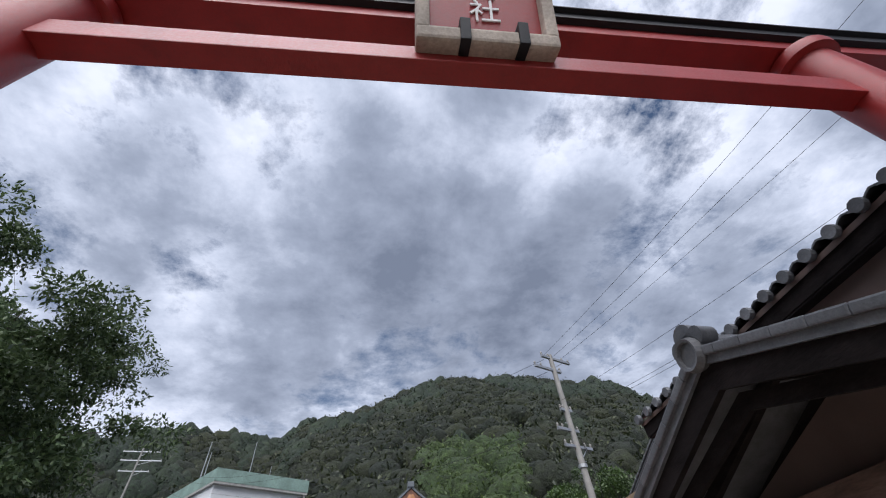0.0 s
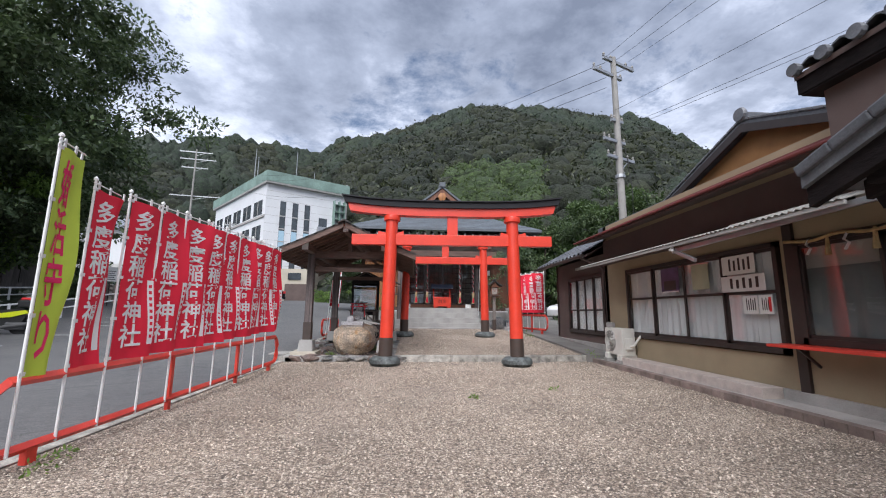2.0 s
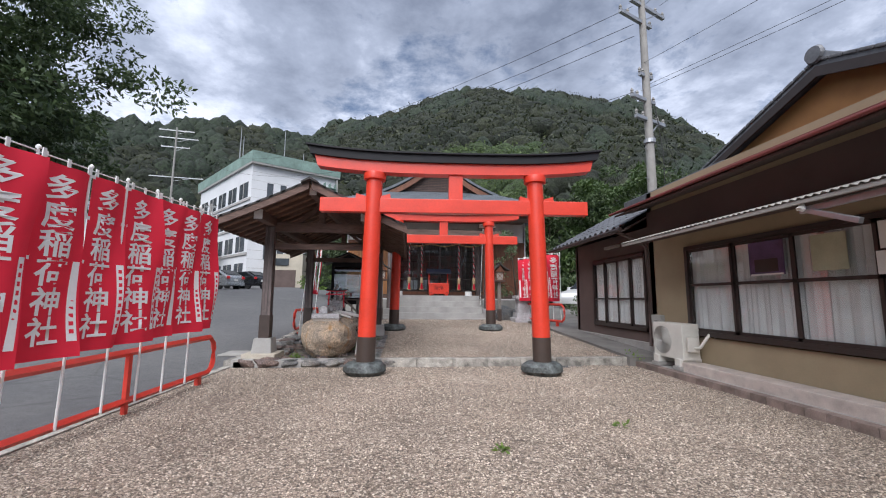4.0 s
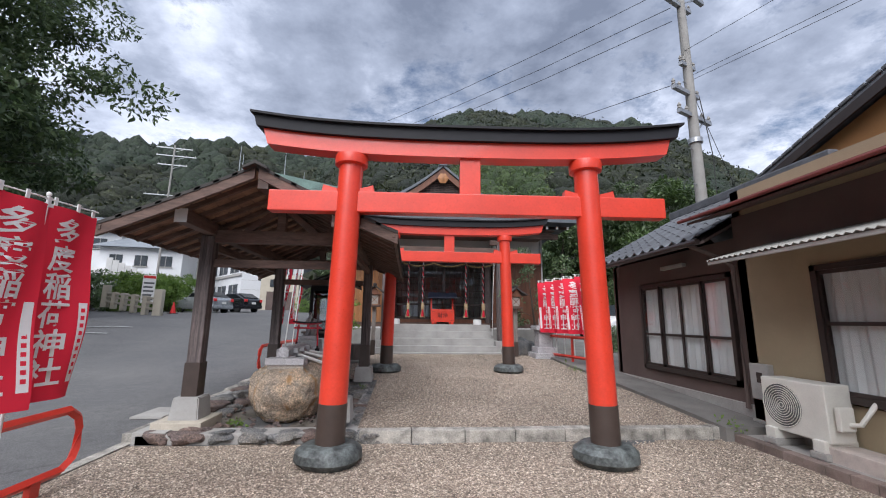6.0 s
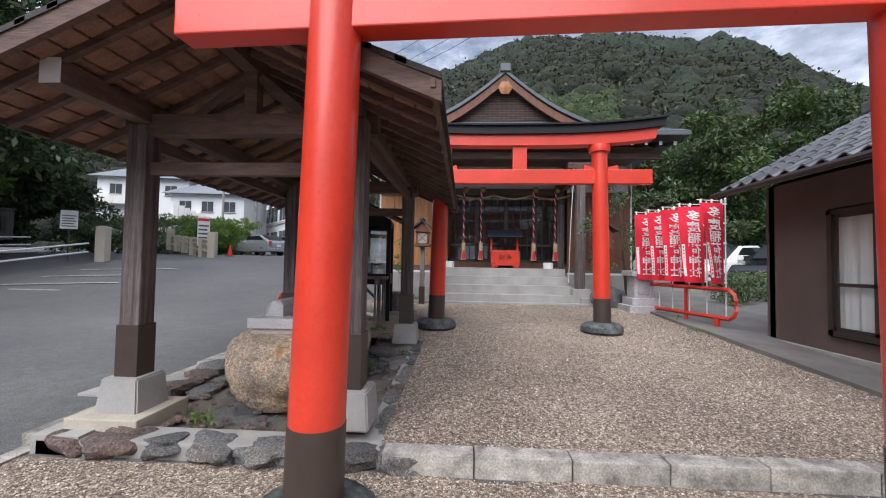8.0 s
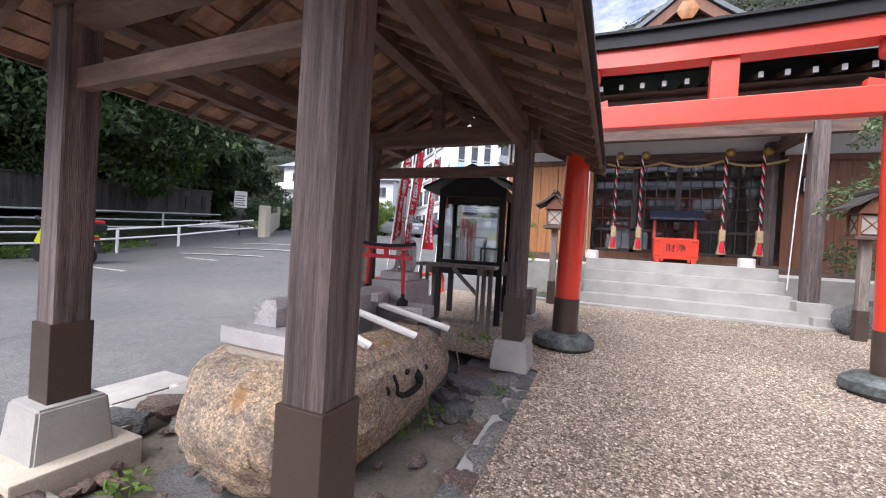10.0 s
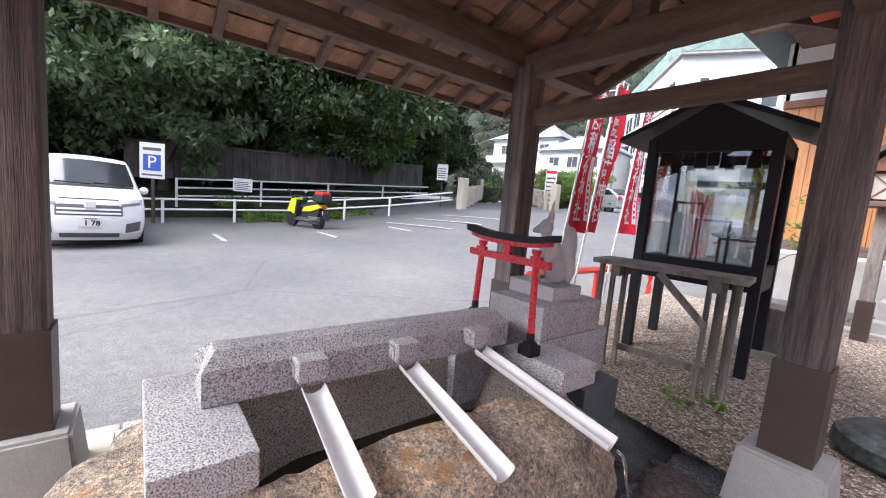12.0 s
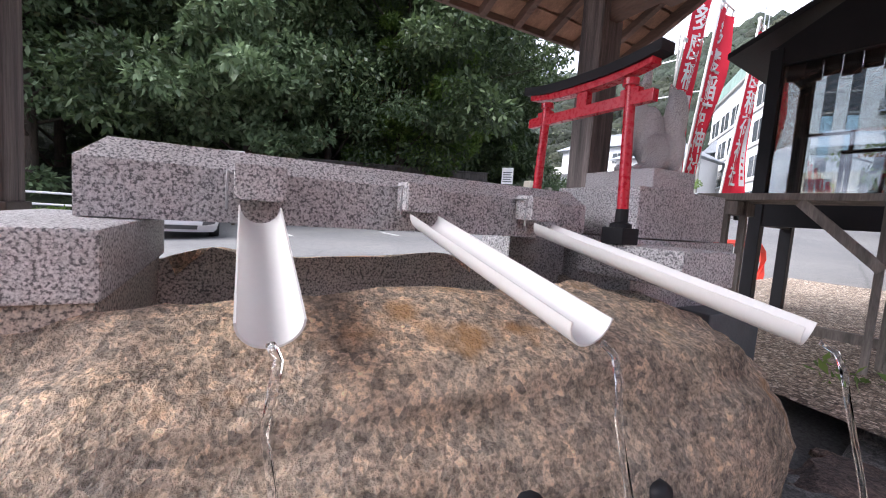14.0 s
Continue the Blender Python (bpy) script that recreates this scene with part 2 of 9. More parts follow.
def canopy_material(name, a, b):
    m = bpy.data.materials.new(name)
    m.use_nodes = True
    n = nodes_of(m.node_tree)
    geo = n("ShaderNodeNewGeometry")
    coord = n("ShaderNodeTexCoord")
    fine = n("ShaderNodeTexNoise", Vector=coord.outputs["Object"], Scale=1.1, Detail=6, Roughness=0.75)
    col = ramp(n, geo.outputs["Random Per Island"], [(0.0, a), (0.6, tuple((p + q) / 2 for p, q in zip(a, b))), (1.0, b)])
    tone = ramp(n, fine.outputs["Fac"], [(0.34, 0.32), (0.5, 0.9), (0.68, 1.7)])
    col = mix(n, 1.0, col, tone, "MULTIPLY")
    bsdf = n("ShaderNodeBsdfPrincipled", Base_Color=col, Roughness=0.85)
    bp = n("ShaderNodeBump", Strength=1.0, Distance=0.8, Height=fine.outputs["Fac"])
    m.node_tree.links.new(bp.outputs[0], bsdf.inputs["Normal"])
    n("ShaderNodeOutputMaterial", Surface=bsdf.outputs[0])
    return m


RED = material("vermilion_paint", (0.66, 0.050, 0.024), 0.36, scale=3, var=0.10, bump=0.05, fine=40, coat=0.15)
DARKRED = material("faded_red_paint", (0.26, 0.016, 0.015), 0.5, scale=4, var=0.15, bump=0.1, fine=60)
GUTTERRED = material("dull_red_gutter", (0.16, 0.03, 0.024), 0.6, scale=4, var=0.2, bump=0.1)
# dark timber, taken near black so its colour carries the shade under the roofs
DARKTIMBER = material("dark_shaded_timber", (0.016, 0.013, 0.013), 0.85, spec=0.12, scale=3, var=0.4, bump=0.4, fine=24, stretch=(1, 1, 4))
BLACKP = material("black_paint", (0.016, 0.016, 0.019), 0.58, scale=4, var=0.2, bump=0.05, spec=0.25)
SLEEVE = material("brown_metal_sleeve", (0.060, 0.042, 0.034), 0.5, scale=5, var=0.15, bump=0.05)
TIMBER = material("weathered_timber", (0.135, 0.108, 0.102), 0.7, scale=3, var=0.66, bump=0.6, fine=26, stretch=(7, 7, 0.35))
TIMBERX = material("weathered_timber_beam", (0.132, 0.083, 0.065), 0.75, scale=3, var=0.4, bump=0.4, fine=22, stretch=(0.8, 0.8, 5))
BOARD = material("roof_boarding", (0.29, 0.165, 0.108), 0.8, scale=2, var=0.35, bump=0.3, fine=25, stretch=(0.7, 5, 5), object_random=0.2)
GREYWOOD = material("grey_weathered_wood", (0.25, 0.22, 0.195), 0.85, scale=3, var=0.4, bump=0.5, fine=30, stretch=(5, 5, 0.7))
CEDAR = material("cedar_panel", (0.40, 0.17, 0.055), 0.55, scale=2, var=0.3, bump=0.2, fine=30, stretch=(6, 6, 0.5), object_random=0.15)
WHITE = material("white_paint", (0.78, 0.78, 0.76), 0.5, scale=4, var=0.06, bump=0.03)
PLASTER = material("white_plaster", (0.70, 0.69, 0.67), 0.85, scale=1.5, var=0.08, bump=0.08, fine=60)
TANWALL = material("tan_mortar_wall", (0.33, 0.265, 0.17), 0.85, scale=1.2, var=0.12, bump=0.15, fine=120)
BROWNWALL = material("brown_panel_wall", (0.12, 0.085, 0.075), 0.75, scale=1.5, var=0.15, bump=0.1)
WINFRAME = material("dark_window_frame", (0.035, 0.025, 0.022), 0.45, scale=4, var=0.2, bump=0.03)
CURTAIN = material("white_curtain", (0.72, 0.72, 0.71), 0.9, scale=3, var=0.06, bump=0.05, fine=200)
CONCRETE = material("concrete", (0.36, 0.345, 0.32), 0.85, scale=2.2, var=0.2, bump=0.25, fine=110)
PALECONC = material("pale_concrete", (0.37, 0.36, 0.34), 0.85, scale=2.5, var=0.16, bump=0.2, fine=110)
KERBMAT = material("kerb_concrete", (0.40, 0.375, 0.33), 0.9, scale=6, var=0.55, bump=0.4, fine=70, object_random=0.25)
TILEMAT = material("grey_roof_tile", (0.13, 0.135, 0.145), 0.42, scale=6, var=0.3, bump=0.15, fine=60, object_random=0.3)
TILELT = material("pale_tile_edge", (0.12, 0.122, 0.127), 0.45, scale=6, var=0.3, bump=0.1)
STONEDK = boulder_material("dark_field_stone", (0.16, 0.17, 0.18), streak=False)
STONEGY = boulder_material("grey_field_stone", (0.25, 0.255, 0.26), streak=False)
STONEBR = boulder_material("brown_field_stone", (0.20, 0.155, 0.145), streak=False)
BOULDER = boulder_material("golden_granite_boulder", (0.545, 0.45, 0.355))
TORIISTONE = material("dark_green_stone", (0.085, 0.095, 0.092), 0.6, scale=9, var=0.75, bump=0.5, fine=28)
GRANITE = granite_material("speckled_granite", 1.05, 1.5)
GRANITEF = granite_material("fine_grey_granite", 1.15, 2.4)
GRAVEL = gravel_material("gravel")
ASPHALT = asphalt_material()
GLASS = glass_material("clear_glass", (0.95, 0.96, 0.96), 0.95)
DARKGLASS = glass_material("dim_glass", (0.45, 0.47, 0.47), 0.95)
BANNERRED = material("red_banner_cloth", (0.74, 0.016, 0.045), 0.8, scale=2, var=0.08, bump=0.1, fine=300)
BANNERWHITE = material("white_print", (0.80, 0.79, 0.78), 0.8, scale=3, var=0.04, bump=0.0)
LIME = material("lime_banner_cloth", (0.50, 0.62, 0.06), 0.8, scale=2, var=0.08, bump=0.1, fine=300)
METAL = material("galvanised_steel", (0.42, 0.43, 0.44), 0.42, 0.8, scale=5, var=0.15, bump=0.05)
STEEL = material("stainless_channel", (0.80, 0.79, 0.77), 0.42, 0.0, scale=3, var=0.02, bump=0.0)
RUBBER = material("black_rubber", (0.02, 0.02, 0.02), 0.7, scale=8, var=0.2)
SHINGLE = material("dark_bark_shingle", (0.055, 0.050, 0.046), 0.85, scale=3, var=0.35, bump=0.5, fine=35)
SLATE = material("blue_grey_roof_sheet", (0.10, 0.115, 0.13), 0.5, scale=3, var=0.2, bump=0.1)
BARK = material("tree_bark", (0.075, 0.058, 0.045), 0.9, scale=4, var=0.4, bump=0.8, fine=16, stretch=(3, 3, 0.6))
SOIL = material("dark_wet_soil", (0.15, 0.132, 0.108), 0.9, scale=3, var=0.4, bump=0.5, fine=40)
LEAFA = leaf_material("dark_evergreen_leaf", (0.03, 0.055, 0.022), (0.12, 0.17, 0.066), 0.3)
LEAFB = leaf_material("bright_maple_leaf", (0.10, 0.18, 0.034), (0.23, 0.34, 0.075), 0.45)
LEAFC = leaf_material("glossy_oak_leaf", (0.07, 0.115, 0.05), (0.22, 0.30, 0.15), 0.3)
HILLLEAF = leaf_material("hill_leaf", (0.012, 0.022, 0.008), (0.062, 0.072, 0.026), 0.15)
PALELEAF = leaf_material("pale_hill_leaf", (0.045, 0.075, 0.018), (0.11, 0.155, 0.04), 0.25)
HILLDARK = leaf_material("cedar_spray", (0.010, 0.020, 0.010), (0.038, 0.056, 0.026), 0.1)
LEAFD = leaf_material("deep_green_leaf", (0.03, 0.058, 0.014), (0.085, 0.135, 0.035))
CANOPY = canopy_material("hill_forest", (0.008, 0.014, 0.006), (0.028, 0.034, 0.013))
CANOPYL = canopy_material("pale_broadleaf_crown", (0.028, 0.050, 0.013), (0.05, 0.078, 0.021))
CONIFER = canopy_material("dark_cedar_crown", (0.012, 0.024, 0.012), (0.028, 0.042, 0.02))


# ---- building helpers ----
def part(name, bm, mat, parent=None, label="", smooth=False, kind=""):
    me = bpy.data.meshes.new(name)
    bmesh.ops.recalc_face_normals(bm, faces=bm.faces)
    bm.to_mesh(me)
    bm.free()
    me.materials.append(mat)
    if smooth:
        me.shade_smooth()
        try:
            me.set_sharp_from_angle(angle=radians(40))
        except AttributeError:
            pass
    ob = new(name, me)
    if parent is not None:
        ob.parent = parent
    return tagged(ob, label, kind=kind)


def thing(name, label, category, m=None, group="", kind=""):
    ob = new(name)
    ob.empty_display_size = 0.1
    if m is not None:
        ob.matrix_basis = m
    return tagged(ob, label, category, group, kind)


def single(name, bm, mat, label, category, m=None, group="", kind="", smooth=False):
    ob = part(name, bm, mat, None, label, smooth, kind)
    if m is not None:
        ob.matrix_basis = m
    return tagged(ob, category=category, group=group)


def bx(bm, x0, x1, y0, y1, z0, z1, bevel=0.0, m=None):
    r = bmesh.ops.create_cube(bm, size=1.0)
    vs = r["verts"]
    for v in vs:
        v.co = Vector((x0 + (v.co.x + 0.5) * (x1 - x0), y0 + (v.co.y + 0.5) * (y1 - y0), z0 + (v.co.z + 0.5) * (z1 - z0)))
    if bevel:
        es = list({e for v in vs for e in v.link_edges})
        out = bmesh.ops.bevel(bm, geom=es, offset=bevel, segments=2, profile=0.6, affect="EDGES")
        vs = list({v for f in out["faces"] for v in f.verts} | {v for v in vs if v.is_valid})
    if m is not None:
        bmesh.ops.transform(bm, matrix=m, verts=[v for v in vs if v.is_valid])
    return bm


def box(x0, x1, y0, y1, z0, z1, bevel=0.0, m=None):
    return bx(bmesh.new(), x0, x1, y0, y1, z0, z1, bevel, m)


def beam(bm, a, b, w, h, bevel=0.006):
    """A squared timber from a to b; w across, h high."""
    a, b = Vector(a), Vector(b)
    d = b - a
    q = d.to_track_quat("Y", "Z").to_matrix().to_4x4()
    return bx(bm, -w / 2, w / 2, 0, d.length, -h / 2, h / 2, bevel, Matrix.Translation(a) @ q)


def rod(bm, a, b, r0, r1=None, seg=12, caps=True):
    a, b = Vector(a), Vector(b)
    d = b - a
    q = d.to_track_quat("Z", "Y").to_matrix().to_4x4()
    bmesh.ops.create_cone(bm, cap_ends=caps, segments=seg, radius1=r0, radius2=r0 if r1 is None else r1, depth=d.length,
                          matrix=Matrix.Translation((a + b) / 2) @ q)
    return bm


def lathe(bm, profile, seg=24, m=None):
    """Rings (radius, height) turned round z, closed at both ends."""
    rings = []
    for r, z in profile:
        rings.append([bm.verts.new((r * math.cos(2 * math.pi * i / seg), r * math.sin(2 * math.pi * i / seg), z)) for i in range(seg)])
    made = [v for ring in rings for v in ring]
    for a, b in zip(rings, rings[1:]):
        for i in range(seg):
            bm.faces.new((a[i], a[(i + 1) % seg], b[(i + 1) % seg], b[i]))
    bm.faces.new(rings[0][::-1])
    bm.faces.new(rings[-1])
    if m is not None:
        bmesh.ops.transform(bm, matrix=m, verts=made)
    return bm


def pipe(bm, pts, r, seg=8):
    pts = [Vector(p) for p in pts]
    rings = []
    for i, p in enumerate(pts):
        d = (pts[min(i + 1, len(pts) - 1)] - pts[max(i - 1, 0)]).normalized()
        q = d.to_track_quat("Z", "Y")
        rings.append([bm.verts.new(p + q @ Vector((r * math.cos(2 * math.pi * k / seg), r * math.sin(2 * math.pi * k / seg), 0))) for k in range(seg)])
    for a, b in zip(rings, rings[1:]):
        for k in range(seg):
            bm.faces.new((a[k], a[(k + 1) % seg], b[(k + 1) % seg], b[k]))
    bm.faces.new(rings[0][::-1])
    bm.faces.new(rings[-1])
    return bm


def prism(bm, poly, axis, lo, hi):
    """A polygon drawn out along an axis: 'x' takes (y, z) pairs, 'y' (x, z), 'z' (x, y)."""
    def at(p, v):
        return (v, p[0], p[1]) if axis == "x" else (p[0], v, p[1]) if axis == "y" else (p[0], p[1], v)
    a = [bm.verts.new(at(p, lo)) for p in poly]
    b = [bm.verts.new(at(p, hi)) for p in poly]
    bm.faces.new(a[::-1])
    bm.faces.new(b)
    for i in range(len(poly)):
        j = (i + 1) % len(poly)
        bm.faces.new((a[i], a[j], b[j], b[i]))
    return bm


def rock(bm, c, s, seed, rough=0.18, sub=2, flat=0.0):
    """A rounded, uneven stone."""
    r = bmesh.ops.create_icosphere(bm, subdivisions=sub, radius=1.0)
    off = Vector((seed * 3.7, seed * 1.3, seed * 7.1))
    for v in r["verts"]:
        p = v.co.copy()
        k = 1 + rough * noise.noise(p * 1.3 + off) * 1.6 + rough * 0.6 * noise.noise(p * 3.1 + off)
        p = p * k
        if flat and p.z > flat:
            p.z = flat + (p.z - flat) * 0.15
        v.co = Vector((c[0] + p.x * s[0], c[1] + p.y * s[1], c[2] + p.z * s[2]))
    return bm


def mesh_of(name, verts, faces, mat, parent=None, label="", category="", kind="", smooth=False):
    me = bpy.data.meshes.new(name)
    me.from_pydata(verts, [], faces)
    me.materials.append(mat)
    if smooth:
        me.shade_smooth()
    ob = new(name, me)
    if parent is not None:
        ob.parent = parent
    return tagged(ob, label, category, "", kind)


def text_mesh(body, size, depth=0.0, align="CENTER", bold=0.0):
    cu = bpy.data.curves.new("writing", "FONT")
    cu.body, cu.size, cu.extrude, cu.align_x, cu.align_y = body, size, depth, align, "CENTER"
    cu.resolution_u = 2
    cu.offset = bold
    ob = bpy.data.objects.new("writing", cu)
    scene.collection.objects.link(ob)
    dg = bpy.context.evaluated_depsgraph_get()
    me = bpy.data.meshes.new_from_object(ob.evaluated_get(dg))
    bpy.data.objects.remove(ob)
    return me


# ---- lie of the land ----
def court(y):
    """The upper court climbs gently from the kerb to the steps."""
    return 0.13 + 0.05 * (y - 0.75)


def road(x, y):
    z = -0.03
    if y > 0:
        z += 0.045 * min(y, 7)
    if y > 7:
        z += 0.055 * min(y - 7, 40)
    # the street climbs to the bridge on the far side of the car park
    west = min(1.0, max(0.0, (-x - 5) / 6))
    if y > 7 and west:
        z += west * (0.105 * min(y - 7, 6) - 0.018 * min(max(y - 13, 0), 30))
    return z


# ---- ground ----
def axis(*spans):
    out = []
    for a, b, step in spans:
        k = max(1, round((b - a) / step))
        out += [a + (b - a) * i / k for i in range(k)]
    return out + [spans[-1][1]]


def build_ground():
    xs = axis((-900, -60, 60), (-60, -30, 3), (-30, 12, 1), (12, 60, 4), (60, 900, 60))
    ys = axis((-900, -40, 60), (-40, -12, 4), (-12, 20, 1), (20, 70, 3), (70, 1200, 60))
    verts = [(x, y, road(x, y) + (0.012 * noise.noise(Vector((x * 0.2, y * 0.2, 0))) if abs(x) < 40 else 0)) for y in ys for x in xs]
    w = len(xs)
    faces = [(j * w + i, j * w + i + 1, (j + 1) * w + i + 1, (j + 1) * w + i) for j in range(len(ys) - 1) for i in range(w - 1)]
    mesh_of("ground", verts, faces, ASPHALT, None, "worn grey asphalt of the street and car park", "ground", "structure", True)


def sheet(name, x0, x1, y0, y1, zf, mat, label, step=0.25, rough=0.012, left=None):
    xs, ys = axis((x0, x1, step)), axis((y0, y1, step))
    verts = []
    for y in ys:
        for x in xs:
            xx = x if left is None else left(y) + (x - x0) / (x1 - x0) * (x1 - left(y))
            verts.append((xx, y, zf(xx, y) + rough * noise.noise(Vector((xx * 1.7, y * 1.7, 3)))))
    w = len(xs)
    faces = [(j * w + i, j * w + i + 1, (j + 1) * w + i + 1, (j + 1) * w + i) for j in range(len(ys) - 1) for i in range(w - 1)]
    return mesh_of(name, verts, faces, mat, None, label, "gravel", "structure", True)


build_ground()
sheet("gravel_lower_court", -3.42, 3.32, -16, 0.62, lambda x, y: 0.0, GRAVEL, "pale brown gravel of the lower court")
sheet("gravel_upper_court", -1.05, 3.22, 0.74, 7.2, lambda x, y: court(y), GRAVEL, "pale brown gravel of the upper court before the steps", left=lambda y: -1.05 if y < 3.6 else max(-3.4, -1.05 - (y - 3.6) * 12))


# ---- torii ----
def torii(label, m, half, height, r, lean, overhang, nuki_z, nuki_half, kasagi_half, stone=0.32, tablet=True, red=RED, group="torii gates"):
    T = thing("torii", label, "gate", m, group)
    zs = 0.55
    for s in (-1, 1):
        bm = lathe(bmesh.new(), [(stone * 0.8, 0), (stone, 0.06), (stone * 0.97, 0.13), (stone * 0.78, 0.18), (r * 1.1, 0.19)], 20)
        for v in bm.verts:
            v.co.x *= 1 + 0.07 * noise.noise(v.co * 5)
            v.co.y *= 0.92 + 0.09 * noise.noise(v.co * 4 + Vector((5, 0, 0)))
        ob = part("foundation_stone", bm, TORIISTONE, T, "rounded dark greenish foundation stone", True)
        ob.location = (s * half, 0, 0)
        a, b = Vector((s * half, 0, 0.17)), Vector((s * (half - lean), 0, height - 0.33))
        cut = a.lerp(b, (zs - 0.17) / (b.z - 0.17))
        part("post_sleeve", rod(bmesh.new(), a, cut, r * 1.04, r * 1.03, 28), SLEEVE, T, "dark brown sleeve round the foot", True)
        part("post", rod(bmesh.new(), cut, b, r, r * 0.93, 28), red, T, "round vermilion post", True)
        bm = lathe(bmesh.new(), [(r * 0.9, -0.10), (r * 1.26, -0.085), (r * 1.3, -0.03), (r * 1.26, 0.02), (r * 0.9, 0.03)], 28)
        ob = part("capital_ring", bm, red, T, "", True)
        ob.location = (s * (half - lean), 0, height - 0.33)
        for side in (-1, 1):
            x = s * (half - lean * nuki_z / height) + side * r
            bm = prism(bmesh.new(), [(x - side * 0.02, nuki_z + 0.105), (x - side * 0.02, nuki_z + 0.145), (x + side * 0.125, nuki_z + 0.185), (x + side * 0.14, nuki_z + 0.105)], "y", -0.05, 0.05)
            part("wedge", bm, red, T)
    part("tie_beam", bx(bmesh.new(), -nuki_half, nuki_half, -0.07, 0.07, nuki_z - 0.11, nuki_z + 0.11, 0.008), red, T, "straight vermilion tie beam")
    if tablet:
        part("centre_strut", bx(bmesh.new(), -0.11, 0.11, -0.06, 0.06, nuki_z + 0.105, height - 0.31, 0.006), red, T)

    def swept(z0, z1, hw, depth, curve, slant):
        bm = bmesh.new()
        k = 24
        rings = []
        for i in range(k + 1):
            u = -1 + 2 * i / k
            up = curve * abs(u) ** 3
            ring = []
            for dz, dy in ((z0, -depth), (z1, -depth), (z1, depth), (z0, depth)):
                x = u * (hw + slant * (dz - z0))
                ring.append(bm.verts.new((x, dy, dz + up)))
            rings.append(ring)
        for p, q in zip(rings, rings[1:]):
            for j in range(4):
                bm.faces.new((p[j], p[(j + 1) % 4], q[(j + 1) % 4], q[j]))
        bm.faces.new(rings[0])
        bm.faces.new(rings[-1][::-1])
        return bm
    part("lower_lintel", swept(height - 0.32, height - 0.15, kasagi_half - 0.17, 0.10, 0.10, 0.3), red, T, "vermilion lintel with ends swept up")
    part("top_lintel", swept(height - 0.15, height - 0.025, kasagi_half - 0.06, 0.15, 0.11, 0.25), BLACKP, T, "black capping lintel")
    part("cap_board", swept(height - 0.025, height, kasagi_half, 0.19, 0.115, 0.2), BLACKP, T, "thin black cap board")
    return T


torii("vermilion torii with a black capping lintel on round stone feet", pose(0.112, -0.06, 0.0, 0, 0, -2.5), 1.335, 3.38, 0.135, 0.06, 0.9, 2.555, 2.10, 2.32)
torii("second vermilion torii standing on the upper court", pose(0.325, 4.35, court(4.35) - 0.03, 0, 0, -1), 1.275, 3.22, 0.125, 0.05, 0.8, 2.42, 2.0, 2.2)


# ---- entrance torii overhead ----
def entrance_torii():
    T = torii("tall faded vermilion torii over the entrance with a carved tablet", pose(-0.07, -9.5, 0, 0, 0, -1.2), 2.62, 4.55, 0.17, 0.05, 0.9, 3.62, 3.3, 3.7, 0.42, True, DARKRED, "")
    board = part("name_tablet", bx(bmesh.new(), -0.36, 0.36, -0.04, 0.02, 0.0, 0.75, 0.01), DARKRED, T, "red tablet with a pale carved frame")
    board.matrix_basis = pose(-0.05, -0.12, 3.70, 24)
    for x0, x1, z0, z1 in ((-0.42, -0.34, -0.02, 0.8), (0.34, 0.42, -0.02, 0.8), (-0.42, 0.42, -0.1, 0.0), (-0.42, 0.42, 0.75, 0.85)):
        ob = part("tablet_frame", bx(bmesh.new(), x0, x1, -0.10, 0.03, z0, z1, 0.02), PALEWOOD, T, "worn pale edge of the tablet")
        ob.matrix_basis = pose(-0.05, -0.12, 3.70, 24)
    for x in (-0.14, 0.2):
        ob = part("iron_strap", bx(bmesh.new(), x - 0.03, x + 0.03, -0.115, 0.04, -0.11, 0.06, 0.004), BLACKP, T)
        ob.matrix_basis = pose(-0.05, -0.12, 3.70, 24)
    me = text_mesh("稲\n荷\n社", 0.2, 0.004)
    me.materials.append(BANNERWHITE)
    ob = new("writing", me)
    ob.parent = T
    ob.matrix_basis = pose(-0.05, -0.12, 3.70, 24) @ pose(0.0, -0.048, 0.4, 90)
    tagged(ob, "white carved characters")


PALEWOOD = material("pale_worn_wood", (0.42, 0.36, 0.30), 0.8, scale=4, var=0.3, bump=0.3, fine=40)
entrance_torii()


# ---- kerb between the courts ----
def kerb_blocks():
    K = thing("kerb", "worn pale concrete kerb between the two gravel courts", "kerb", None, "", "structure")
    x = -1.02
    random.seed(4)
    while x < 3.25:
        w = min(random.choice((0.58, 0.62, 0.6)), 3.25 - x)
        part("kerb_block", bx(bmesh.new(), x + 0.004, x + w - 0.004, 0.60, 0.745, -0.05, 0.135 + random.uniform(-0.006, 0.006), 0.008), KERBMAT, K)
        x += w
    S = thing("street_kerb", "pale concrete kerb along the street", "kerb", None, "", "structure")
    y = 0.72
    while y < 7:
        part("kerb_block", bx(bmesh.new(), -3.56, -3.42, y + 0.004, y + 0.596, road(0, y) - 0.1, max(0.10, road(0, y) + 0.07), 0.008), KERBMAT, S)
        y += 0.6
    y = -9.0
    while y < 0.7:
        part("edge_block", bx(bmesh.new(), -3.55, -3.43, y + 0.003, y + 0.597, -0.1, 0.012, 0.004), KERBMAT, S)
        y += 0.6


kerb_blocks()


# ---- purification pavilion ----
POSTS = {"a": (-3.04, 1.05), "b": (-1.31, 0.93), "c": (-1.30, 3.52), "d": (-2.93, 3.52)}


